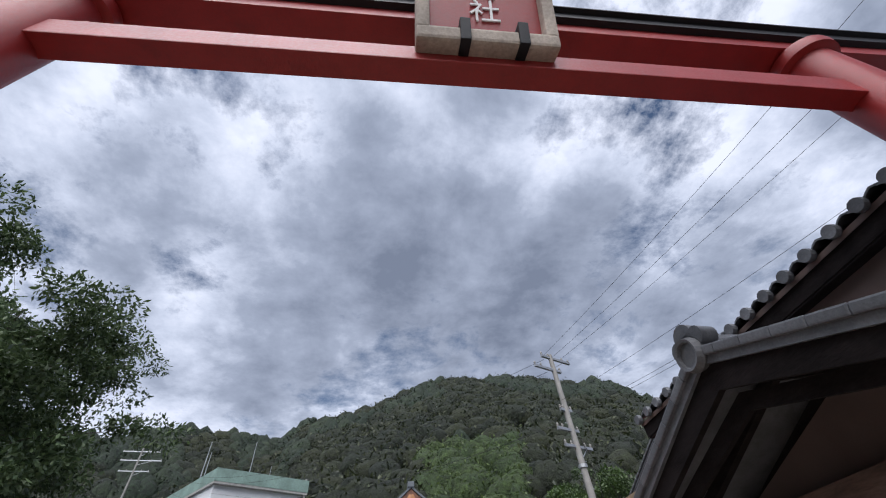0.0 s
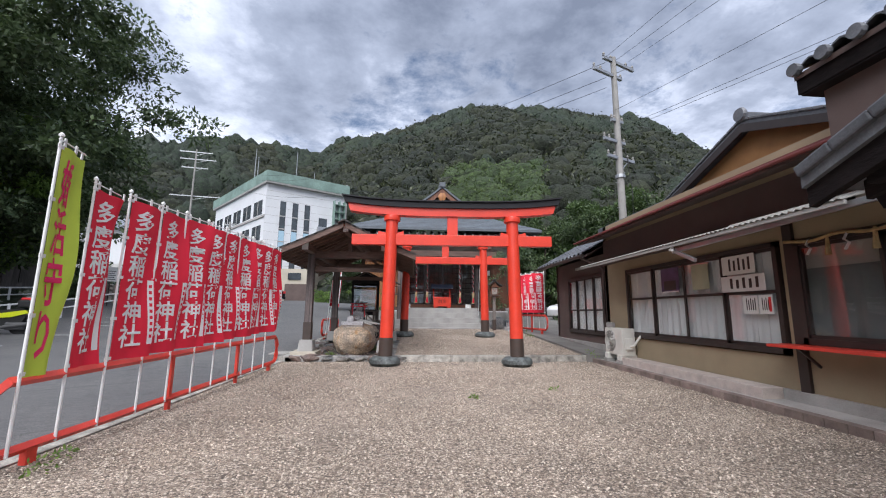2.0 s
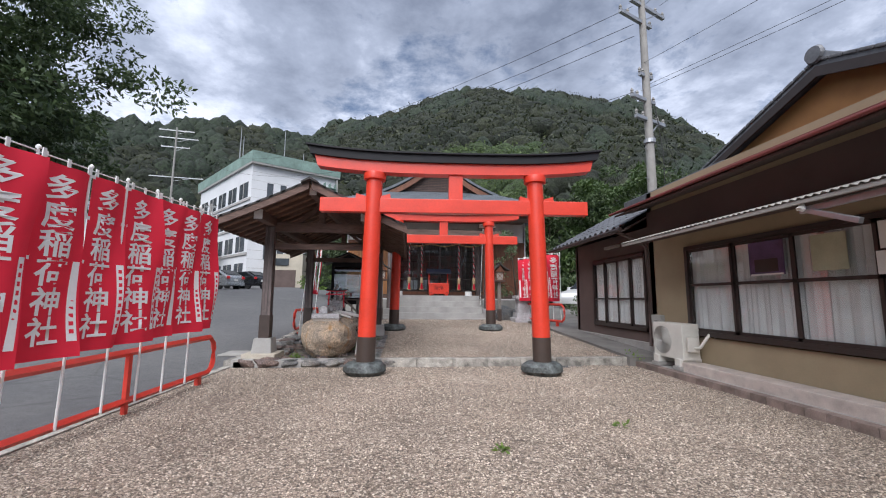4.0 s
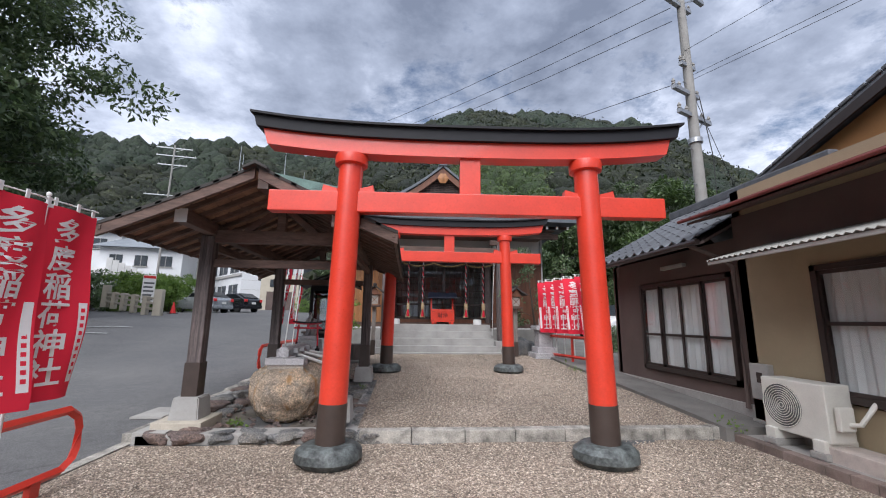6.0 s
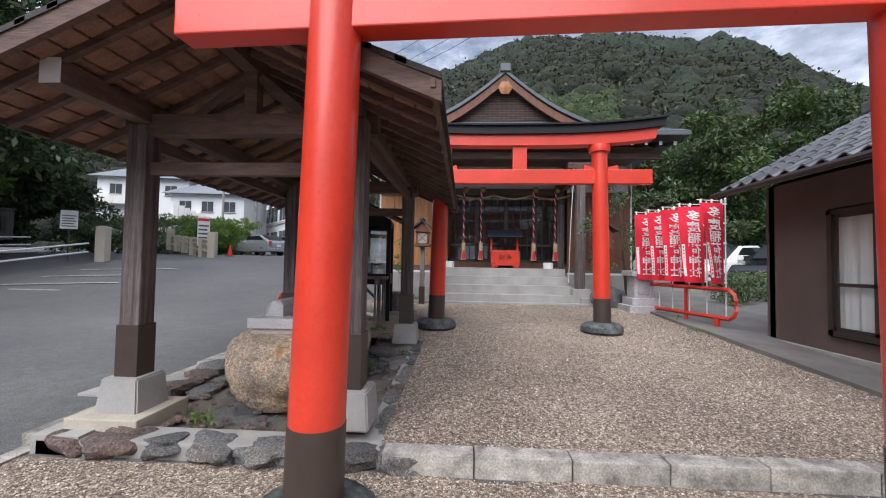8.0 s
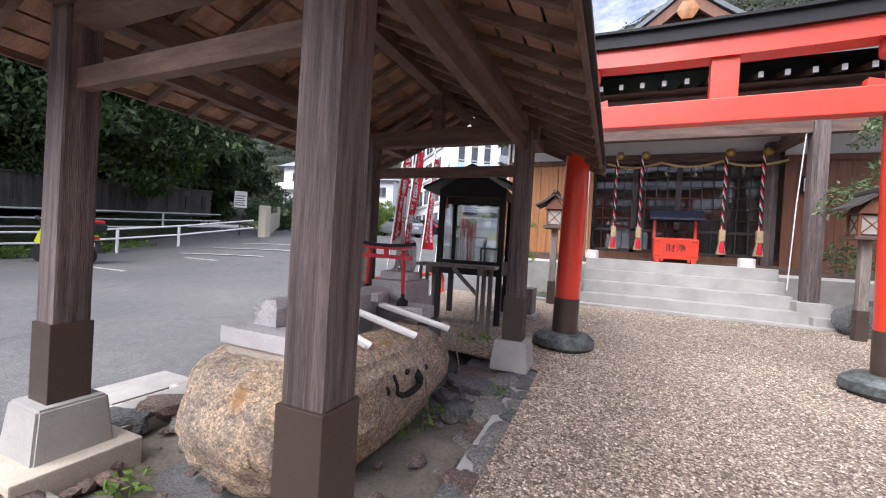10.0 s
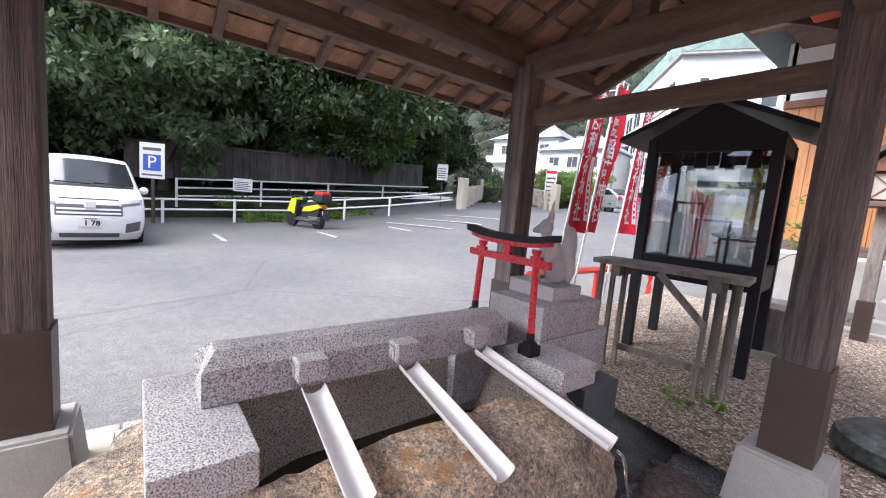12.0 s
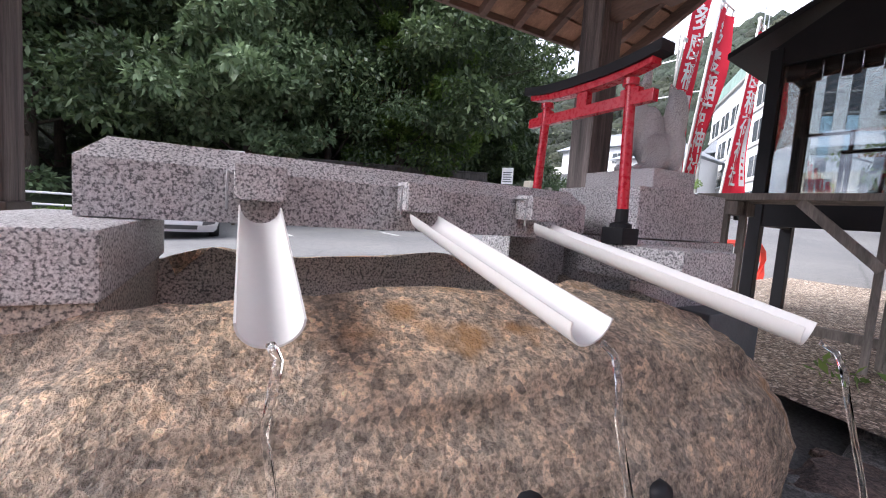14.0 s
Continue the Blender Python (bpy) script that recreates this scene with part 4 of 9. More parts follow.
def shop_house():
    H = thing("shop_house", "low tan shop house with dark windows and red roof edge", "house")
    x = 3.82
    wall_x("wall", x, x + 0.15, -9, 0.75, 0.05, 3.1, [(-3.76, -0.2, 0.58, 1.98), (-5.75, -3.95, 0.72, 1.95)], TANWALL, H)
    part("gable_end_wall", box(x, 8, 0.62, 0.75, 0.05, 3.1), TANWALL, H)
    part("upper_wall", box(x - 0.012, x - 0.002, -9, 0.76, 2.18, 2.75), BROWNWALL, H, "brown boarded strip under the eave")
    part("inner_wall", box(5.2, 5.25, -9, 3.9, 0, 2.6), BROWNWALL, H)
    part("ceiling_inside", box(x + 0.1, 8, -9, 0.7, 2.5, 2.55), BROWNWALL, H)
    part("floor_inside", box(x + 0.12, 8, -9, 4.2, 0.3, 0.4), BROWNWALL, H)
    # red-edged sheet roof
    bm = prism(bmesh.new(), [(3.2, 2.70), (3.2, 2.745), (6.4, 3.75), (6.4, 3.68)], "y", -9, 0.9)
    part("sheet_roof", bm, DULLRED, H, "dull red sheet roof")
    part("red_gutter", pipe(bmesh.new(), [(3.19, -9, 2.68), (3.19, 0.95, 2.72)], 0.022, 10), GUTTERRED, H, "dull red roof edge")
    part("soffit", prism(bmesh.new(), [(3.24, 2.66), (3.24, 2.69), (3.84, 2.86), (3.84, 2.83)], "y", -9, 0.85), BROWNWALL, H)
    # window posts
    for y in (-3.9, -5.85):
        part("post", box(x - 0.04, x + 0.02, y - 0.06, y + 0.06, 0.2, 2.18, 0.004), WINFRAME, H)
    part("plinth", box(x - 0.05, x + 0.02, -9, 0.75, -0.05, 0.2, 0.01), CONCRETE, H)
    # awning of corrugated sheet
    bm = bmesh.new()
    prev = None
    k = 220
    for i in range(k + 1):
        y = -5.2 + 5.5 * i / k
        w = 0.012 * math.sin(y * 2 * math.pi / 0.075)
        ring = [bm.verts.new((3.02, y, 2.08 + w)), bm.verts.new((3.82, y, 2.30 + w)), bm.verts.new((3.82, y, 2.304 + w)), bm.verts.new((3.02, y, 2.084 + w))]
        if prev:
            for j in (0, 2, 3):
                bm.faces.new((prev[j], prev[(j + 1) % 4], ring[(j + 1) % 4], ring[j]))
        prev = ring
    part("awning_sheet", bm, AWNING, H, "translucent grey corrugated awning", True)
    part("awning_rail", beam(bmesh.new(), (3.05, -5.2, 2.05), (3.05, 0.3, 2.05), 0.03, 0.04), PALECONC, H)
    for y in (-5.0, -2.6, 0.1):
        part("awning_arm", beam(bmesh.new(), (3.04, y, 2.05), (3.8, y, 2.25), 0.03, 0.04), WINFRAME, H)
    # upper storey standing back behind the shop, its gable towards the court
    ry, rz, run, drop, gx = 0.87, 6.02, 3.6, 1.34, 7.95
    part("upper_wall", box(gx + 0.15, 12, ry - 3.2, ry + 3.2, 0.0, rz - drop + 0.1), ORANGEWALL, H)
    part("upper_gable", prism(bmesh.new(), [(ry - 3.2, rz - drop), (ry + 3.2, rz - drop), (ry, rz - 0.15)], "x", gx + 0.12, gx + 0.22), ORANGEWALL, H, "orange-brown gable wall")
    for s in (-1, 1):
        bm = prism(bmesh.new(), [(ry, rz - 0.04), (ry + s * run, rz - drop - 0.04), (ry + s * run, rz - drop + 0.08), (ry, rz + 0.10)], "x", gx - 0.12, 12.5)
        part("upper_roof", bm, TILEMAT, H, "grey tiled upper roof")
        bm = prism(bmesh.new(), [(ry, rz - 0.24), (ry + s * run, rz - drop - 0.20), (ry + s * run, rz - drop - 0.02), (ry, rz - 0.02)], "x", gx - 0.17, gx - 0.12)
        part("bargeboard", bm, WINFRAME, H)
        for i in range(14):
            u0, u1 = i / 14, (i + 0.93) / 14
            part("verge_tile", beam(bmesh.new(), (gx - 0.06, ry + s * run * u0, rz - drop * u0 + 0.13), (gx - 0.06, ry + s * run * u1, rz - drop * u1 + 0.13), 0.2, 0.07, 0.02), TILELT, H)
    part("ridge", beam(bmesh.new(), (gx - 0.15, ry, rz + 0.18), (12.5, ry, rz + 0.18), 0.24, 0.22, 0.04), TILEMAT, H)
    bm = lathe(bmesh.new(), [(0.03, -0.06), (0.17, -0.06), (0.2, 0), (0.17, 0.06), (0.03, 0.06)], 14, pose(gx - 0.15, ry, rz + 0.24, 0, 90))
    part("ridge_end_tile", bm, TILEMAT, H)


DULLRED = material("dull_red_sheet", (0.17, 0.045, 0.04), 0.55, scale=3, var=0.25, bump=0.1)
AWNING = material("corrugated_awning", (0.33, 0.32, 0.29), 0.6, scale=5, var=0.2, bump=0.05)
PANEBACK = material("grey_pane_backing", (0.13, 0.145, 0.14), 0.6, scale=2, var=0.12, bump=0.03)
PAPERDIM = material("yellowed_paper", (0.40, 0.37, 0.33), 0.85, scale=3, var=0.1, bump=0.02)
ORANGEWALL = material("orange_brown_render", (0.30, 0.145, 0.05), 0.85, scale=2, var=0.12, bump=0.1)
shop_house()
sash("four-pane dark framed window with white curtains", -3.74, -0.22, 0.60, 1.97, 3.80, 4, 1.36)
sash("dark framed counter window of the shop", -5.74, -3.96, 0.74, 1.93, 3.80, 2, None, curtain=False)
for y0, y1 in ((-5.72, -4.87), (-4.84, -3.98)):
    # added board that hides the dark interior, so the clear panes look frosted grey
    single("window_screen", box(3.862, 3.868, y0, y1, 0.78, 1.60), PANEBACK, "dull grey board added behind the counter window to grey its glass", "screen", None, "window screens")
    single("paper_blind", box(3.872, 3.876, y0, y1, 1.58, 1.92), PAPERDIM, "pale paper blind behind the counter window", "blind", None, "paper blinds")


def wing():
    H = thing("tiled_wing", "low brown wing with a grey pantile roof and wide windows", "house")
    x = 3.9
    wall_x("wall", x, x + 0.15, 0.76, 4.1, 0.15, 2.5, [(0.95, 3.15, 0.52, 2.06)], BROWNWALL, H)
    part("end_wall", box(x, 8, 4.0, 4.15, 0.15, 2.5), BROWNWALL, H)
    part("plinth", box(x - 0.04, x + 0.02, 0.76, 4.1, 0.0, 0.34, 0.01), CONCRETE, H)
    part("gable_wall", prism(bmesh.new(), [(x, 2.5), (7, 2.5), (5.6, 3.6)], "y", 4.0, 4.12), BROWNWALL, H)
    part("roof_deck", prism(bmesh.new(), [(3.38, 2.40), (5.6, 3.62), (5.6, 3.66), (3.38, 2.44)], "y", 0.77, 4.35), BROWNWALL, H)
    part("roof_deck", prism(bmesh.new(), [(8.0, 2.30), (5.6, 3.62), (5.6, 3.66), (8.0, 2.36)], "y", 0.77, 4.35), TILEMAT, H)
    tile_roof(H, 3.33, 2.47, 5.55, 3.69, 0.78, 4.32, 0.25, 8)
    part("gutter", pipe(bmesh.new(), [(3.28, 0.75, 2.42), (3.28, 4.4, 2.42)], 0.04), WINFRAME, H)
    part("downpipe", pipe(bmesh.new(), [(3.3, 0.95, 2.4), (3.72, 0.9, 2.22), (3.8, 0.82, 2.1), (3.8, 0.82, 0.3)], 0.03), BROWNWALL, H)
    part("eave_lamp", bx(bmesh.new(), 3.72, 3.8, 1.7, 2.25, 2.22, 2.28, 0.01), AWNING, H, "fluorescent lamp case under the eave")
    part("ridge", beam(bmesh.new(), (5.57, 0.8, 3.78), (5.57, 4.4, 3.78), 0.18, 0.18, 0.03), TILEMAT, H)


wing()
sash("dark framed three-bay window with white sheets behind the glass", 0.97, 3.13, 0.54, 2.04, 3.88, 4, 1.15)


# ---- paths and steps along the houses ----
def side_paths():
    P = thing("side_path", "grey concrete path along the houses", "path", None, "", "structure")
    bm = bmesh.new()
    ys = axis((0.5, 14, 0.5))
    a = [bm.verts.new((3.2 + (0.0 if y < 5 else -0.05), y, court(y) + 0.05 if y > 0.75 else 0.16)) for y in ys]
    b = [bm.verts.new((3.95 + (0 if y < 4.3 else min(6, (y - 4.3) * 4)), y, court(y) + 0.05 if y > 0.75 else 0.16)) for y in ys]
    c = [bm.verts.new((v.co.x, v.co.y, v.co.z - 0.3)) for v in a]
    for i in range(len(ys) - 1):
        bm.faces.new((a[i], b[i], b[i + 1], a[i + 1]))
        bm.faces.new((c[i], a[i], a[i + 1], c[i + 1]))
    bm.faces.new((c[0], a[0], b[0], bm.verts.new((3.95, 0.5, -0.15))))
    part("path_slab", bm, DARKCONC, P)
    part("walkway", box(3.42, 3.82, -9, 0.5, -0.1, 0.075, 0.0), CONCRETE, P)
    B = thing("bench_step", "low pinkish concrete step under the shop window", "step", None, "", "structure")
    part("step_block", bx(bmesh.new(), 3.5, 3.79, -3.62, -0.34, 0.05, 0.205, 0.012), PINKCONC, B)
    K = thing("brick_kerb", "row of weathered brown kerb bricks beside the gravel", "kerb", None, "", "structure")
    y = -8.5
    while y < 0.7:
        part("brick", bx(bmesh.new(), 3.3, 3.42, y + 0.004, y + 0.206, -0.06, 0.085, 0.006), BRICKMAT, K)
        y += 0.21


DARKCONC = material("dark_worn_concrete", (0.19, 0.18, 0.165), 0.85, scale=1.6, var=0.25, bump=0.2, fine=90)
PINKCONC = material("pink_washed_concrete", (0.52, 0.45, 0.40), 0.9, scale=5, var=0.2, bump=0.5, fine=140)
BRICKMAT = material("brown_kerb_brick", (0.23, 0.175, 0.15), 0.9, scale=6, var=0.3, bump=0.4, fine=90, object_random=0.25)
side_paths()


# ---- gate house with the tiled gable ----
def gate_house():
    H = thing("gate_house", "dark timber gatehouse with a tiled gable and white boarded wall", "house")
    ax, ay, az = 1.5, -8.06, 2.50
    for s in (-1, 1):
        e = (ay + s * 1.80, az - 0.70)
        part("roof_slope", prism(bmesh.new(), [(ay, az - 0.02), (e[0], e[1] - 0.02), (e[0], e[1] + 0.05), (ay, az + 0.05)], "x", ax, 5.5), TILEMAT, H)
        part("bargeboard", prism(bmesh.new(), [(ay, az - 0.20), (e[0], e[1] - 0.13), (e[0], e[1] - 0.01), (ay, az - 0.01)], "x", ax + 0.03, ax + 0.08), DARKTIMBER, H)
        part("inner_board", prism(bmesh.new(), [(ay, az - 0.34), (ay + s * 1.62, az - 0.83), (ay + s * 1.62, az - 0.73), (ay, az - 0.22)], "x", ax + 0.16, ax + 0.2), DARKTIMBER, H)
        for i in range(9):
            u = (i + 0.5) / 9
            y, z = ay + s * 1.80 * u, az - 0.70 * u + 0.06
            ob = part("verge_tile", bx(bmesh.new(), ax - 0.03, ax + 0.16, -0.107, 0.107, -0.02, 0.045, 0.012), TILEMAT, H)
            ob.matrix_basis = pose(0, y, z, -s * 21.2)
            ob.location = (0, y, z)
        for j in range(7):
            xx = ax + 0.5 + j * 0.5
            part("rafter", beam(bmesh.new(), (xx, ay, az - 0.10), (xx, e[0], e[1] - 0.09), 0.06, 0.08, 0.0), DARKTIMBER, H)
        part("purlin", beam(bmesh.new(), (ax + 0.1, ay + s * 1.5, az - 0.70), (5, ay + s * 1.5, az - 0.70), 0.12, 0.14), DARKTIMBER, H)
    part("ridge_tile", beam(bmesh.new(), (ax + 0.02, ay, az + 0.13), (5.5, ay, az + 0.13), 0.16, 0.14, 0.05), TILEMAT, H)
    bm = lathe(bmesh.new(), [(0.015, -0.05), (0.11, -0.05), (0.125, 0), (0.11, 0.05), (0.09, 0.045), (0.085, 0.02), (0.015, 0.02)], 20, pose(ax - 0.02, ay, az + 0.06, 0, -90))
    part("round_end_tile", bm, TILELT, H, "round grey end tile")
    bm = bmesh.new()
    for (dy, dz, r) in ((0, 0.20, 0.10), (-0.11, 0.15, 0.07), (0.11, 0.15, 0.07), (0, 0.11, 0.1)):
        rod(bm, (ax - 0.01, ay + dy, az + dz), (ax + 0.12, ay + dy, az + dz), r, r * 0.9, 16)
    part("ornament_tile", bm, TILEMAT, H, "scrolled grey ridge ornament", True)
    # walls under the roof
    part("corner_post", bx(bmesh.new(), 2.27, 2.43, -6.62, -6.46, 0, 1.85, 0.01), TIMBER, H)
    part("head_beam", beam(bmesh.new(), (2.32, -6.5, 1.72), (2.32, -9.6, 1.72), 0.14, 0.2), TIMBERX, H)
    # brown in place of plaster: the dimness under the gable is in the colour
    part("gable_infill", prism(bmesh.new(), [(-9.6, 1.82), (-6.5, 1.82), (ay, 2.32)], "x", 2.42, 2.48), BROWNWALL, H)
    for k in range(12):
        z = 0.08 + k * 0.14
        part("clapboard", bx(bmesh.new(), 2.36, 2.39, -9.6, -6.72, z, z + 0.138, 0.0, None), WHITEBOARD, H)
    part("corner_trim", box(2.33, 2.38, -6.72, -6.62, 0.05, 1.65), WHITEBOARD, H)
    part("end_wall", box(2.42, 3.6, -6.56, -6.5, 0.0, 1.9), PLASTER, H)
    part("floor_sill", box(2.3, 2.5, -9.6, -6.46, -0.05, 0.08), CONCRETE, H)


# white boards; the shade under the gable is put into this greyer colour
WHITEBOARD = material("shaded_white_board", (0.29, 0.29, 0.30), 0.6, scale=3, var=0.1, bump=0.1)
gate_house()


def upper_house():
    H = thing("tall_house", "two-storey house with a long grey tiled eave", "house")
    part("wall", box(3.1, 9, -14, -5.12, 2.45, 3.36), BROWNWALL, H)
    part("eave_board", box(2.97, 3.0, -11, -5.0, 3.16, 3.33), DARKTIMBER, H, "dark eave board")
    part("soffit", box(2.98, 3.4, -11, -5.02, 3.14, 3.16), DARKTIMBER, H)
    part("end_gable", prism(bmesh.new(), [(3.1, 3.36), (9, 3.36), (6.5, 4.95)], "y", -5.2, -5.1), PLASTER, H)
    part("roof_deck", prism(bmesh.new(), [(2.95, 3.30), (6.5, 5.0), (6.5, 5.05), (2.95, 3.35)], "y", -14, -5.0), BROWNWALL, H)
    tile_roof(H, 2.92, 3.38, 5.6, 4.68, -10.9, -5.0, 0.27, 8)
    k = 22
    first = None
    for i in range(k):
        y = -5.06 - i * 0.27
        if first is None:
            bm = lathe(bmesh.new(), [(0.01, -0.03), (0.06, -0.03), (0.065, 0.0), (0.06, 0.03), (0.01, 0.03)], 12, pose(0, 0, 0, 0, 90))
            first = part("round_end_tile", bm, TILEMAT, H)
            first.location = (2.9, y, 3.38)
        else:
            ob = new("round_end_tile", first.data)
            ob.parent = H
            ob.location = (2.9, y, 3.38)


upper_house()


# ---- leaves ----
def leaf_cloud(name, clusters, per, size, mat, parent, label, seed, kind="", flat=0.5):
    """Many small folded leaves scattered round the cluster centres (x, y, z, radius)."""
    rng = np.random.default_rng(seed)
    C = np.array(clusters)
    k = len(C) * per
    idx = np.repeat(np.arange(len(C)), per)
    d = rng.normal(size=(k, 3))
    d /= np.linalg.norm(d, axis=1)[:, None]
    rad = C[idx, 3] * rng.uniform(0.25, 1.0, k) ** 0.5
    pos = C[idx, :3] + d * rad[:, None] * np.array([1, 1, flat])
    axis_u = rng.normal(size=(k, 3)) + d * 0.7
    axis_u[:, 2] -= 0.35
    axis_u /= np.linalg.norm(axis_u, axis=1)[:, None]
    nrm = rng.normal(size=(k, 3)) * 0.7 + np.array([0, 0, 0.9])
    axis_v = np.cross(axis_u, nrm)
    axis_v /= np.linalg.norm(axis_v, axis=1)[:, None] + 1e-9
    L = size * rng.uniform(0.6, 1.3, k)
    W = L * 0.42
    up = np.cross(axis_u, axis_v)
    p0 = pos
    p1 = pos + axis_u * (L * 0.5)[:, None] + axis_v * (W * 0.5)[:, None] + up * (W * 0.12)[:, None]
    p2 = pos + axis_u * L[:, None]
    p3 = pos + axis_u * (L * 0.5)[:, None] - axis_v * (W * 0.5)[:, None] + up * (W * 0.12)[:, None]
    V = np.stack([p0, p1, p2, p3], axis=1).reshape(-1, 3)
    b = np.arange(k) * 4
    Fs = np.stack([b, b + 1, b + 2, b, b + 2, b + 3], axis=1).reshape(-1, 3)
    me = bpy.data.meshes.new(name)
    me.vertices.add(len(V))
    me.vertices.foreach_set("co", V.ravel().astype(np.float32))
    me.loops.add(Fs.size)
    me.loops.foreach_set("vertex_index", Fs.ravel().astype(np.int32))
    me.polygons.add(len(Fs))
    me.polygons.foreach_set("loop_start", np.arange(0, Fs.size, 3, dtype=np.int32))
    me.update(calc_edges=True)
    me.materials.append(mat)
    ob = new(name, me)
    if parent is not None:
        ob.parent = parent
    return tagged(ob, label, kind=kind)


# ---- hills ----
SKYLINE = [(-70, 14), (-38, 18), (-32, 19.0), (-28.6, 20.0), (-22.8, 21.0), (-17.8, 20.7), (-13.8, 20.2), (-11, 22.8), (-3.7, 24.5), (-0.3, 25.8), (4, 27.1), (9.6, 28.2), (14.2, 27.6), (19.6, 27.4), (24.7, 25.9), (31.8, 24.1), (36.2, 21.2), (40.7, 17.4), (48, 12), (70, 8)]


def ridge_at(a):
    for (a0, e0), (a1, e1) in zip(SKYLINE, SKYLINE[1:]):
        if a0 <= a <= a1:
            return e0 + (e1 - e0) * (a - a0) / (a1 - a0)
    return 8.0


def hill_z(a, r):
    near, far = 42.0 + 42.0 * min(1.0, max(0.0, (-10 - a) / 8.0)), 150.0
    u = min(1.0, max(0.0, (r - near) / (far - near)))
    z = (math.tan(radians(ridge_at(a))) * far + 1.0) * (u ** 0.92)
    if r > far:
        z -= (r - far) * 0.25
    return z - 0.6 * u


def hills():
    verts, faces = [], []
    angles = [-62 + i * 2.0 for i in range(62)]
    radii = [36, 42, 55, 70, 90, 110, 130, 150, 175, 215]
    for r in radii:
        for a in angles:
            verts.append((r * math.sin(radians(a)) - 0.7, r * math.cos(radians(a)) - 7, hill_z(a, r) - 1.5))
    w = len(angles)
    for j in range(len(radii) - 1):
        for i in range(w - 1):
            faces.append((j * w + i, j * w + i + 1, (j + 1) * w + i + 1, (j + 1) * w + i))
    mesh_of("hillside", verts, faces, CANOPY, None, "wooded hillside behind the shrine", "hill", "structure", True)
    bm = bmesh.new()
    bmesh.ops.create_icosphere(bm, subdivisions=2, radius=1.0)
    bv = np.array([v.co[:] for v in bm.verts])
    bf = np.array([[v.index for v in f.verts] for f in bm.faces])
    bm.free()
    shapes = []
    for k in range(14):
        d = np.array([1 + 0.34 * noise.noise(Vector(p) * 2.2 + Vector((k * 9.1, 0, 0))) + 0.16 * noise.noise(Vector(p) * 5.0 + Vector((0, k * 5.3, 0))) for p in bv])
        shapes.append(bv * d[:, None])
    rng = np.random.default_rng(5)
    groups = {"b": [], "l": [], "c": []}
    for _ in range(3600):
        a = rng.uniform(-50, 56)
        r = math.sqrt(rng.uniform(44 ** 2, 152 ** 2))
        z = hill_z(a, r)
        if z < 0.3:
            continue
        n1 = noise.noise(Vector((a * 0.12, r * 0.03, 0)))
        kind = "c" if (r > 120 and n1 > 0.0) or n1 > 0.38 else "b"
        if 6 < a < 19 and 45 < r < 80:
            kind = "l"
        s = rng.uniform(1.6, 3.4) * (0.75 + r / 300)
        groups[kind].append((r * math.sin(radians(a)) - 0.7, r * math.cos(radians(a)) - 7, z, s, rng.uniform(0, 6.28), int(rng.integers(0, 14))))
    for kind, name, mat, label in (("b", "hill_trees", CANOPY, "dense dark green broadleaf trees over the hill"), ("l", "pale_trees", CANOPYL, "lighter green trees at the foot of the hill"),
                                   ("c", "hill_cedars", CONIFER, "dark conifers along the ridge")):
        V, Fs, base = [], [], 0
        for x, y, z, s, rot, k in groups[kind]:
            c, sn = math.cos(rot), math.sin(rot)
            p = shapes[k]
            hgt = 1.0 if kind != "c" else 1.5
            q = np.empty_like(p)
            tap = 1.0 if kind != "c" else (1.0 - 0.35 * (p[:, 2] + 0.2))
            q[:, 0] = x + s * (p[:, 0] * c - p[:, 1] * sn) * tap
            q[:, 1] = y + s * (p[:, 0] * sn + p[:, 1] * c) * tap
            q[:, 2] = z + s * hgt * p[:, 2] * 0.9
            V.append(q)
            Fs.append(bf + base)
            base += len(p)
        V, Fs = np.concatenate(V), np.concatenate(Fs)
        me = bpy.data.meshes.new(name)
        me.vertices.add(len(V))
        me.vertices.foreach_set("co", V.ravel().astype(np.float32))
        me.loops.add(Fs.size)
        me.loops.foreach_set("vertex_index", Fs.ravel().astype(np.int32))
        me.polygons.add(len(Fs))
        me.polygons.foreach_set("loop_start", np.arange(0, Fs.size, 3, dtype=np.int32))
        me.update(calc_edges=True)
        me.materials.append(mat)
        me.shade_smooth()
        tagged(new(name, me), label, "trees", "", "stuff")
        leaf = {"b": HILLLEAF, "l": PALELEAF, "c": HILLDARK}[kind]
        near = [(x, y, z + 0.1 * s, s * 1.12) for x, y, z, s, rot, k in groups[kind]]
        ob = leaf_cloud(name.replace("trees", "foliage").replace("cedars", "needles"), near, 62 if kind != "l" else 160, 0.95 if kind != "l" else 0.6, leaf, None, label.replace("trees", "foliage").replace("conifers", "conifer sprays"), 77, "stuff", 0.95)
        tagged(ob, category="foliage")


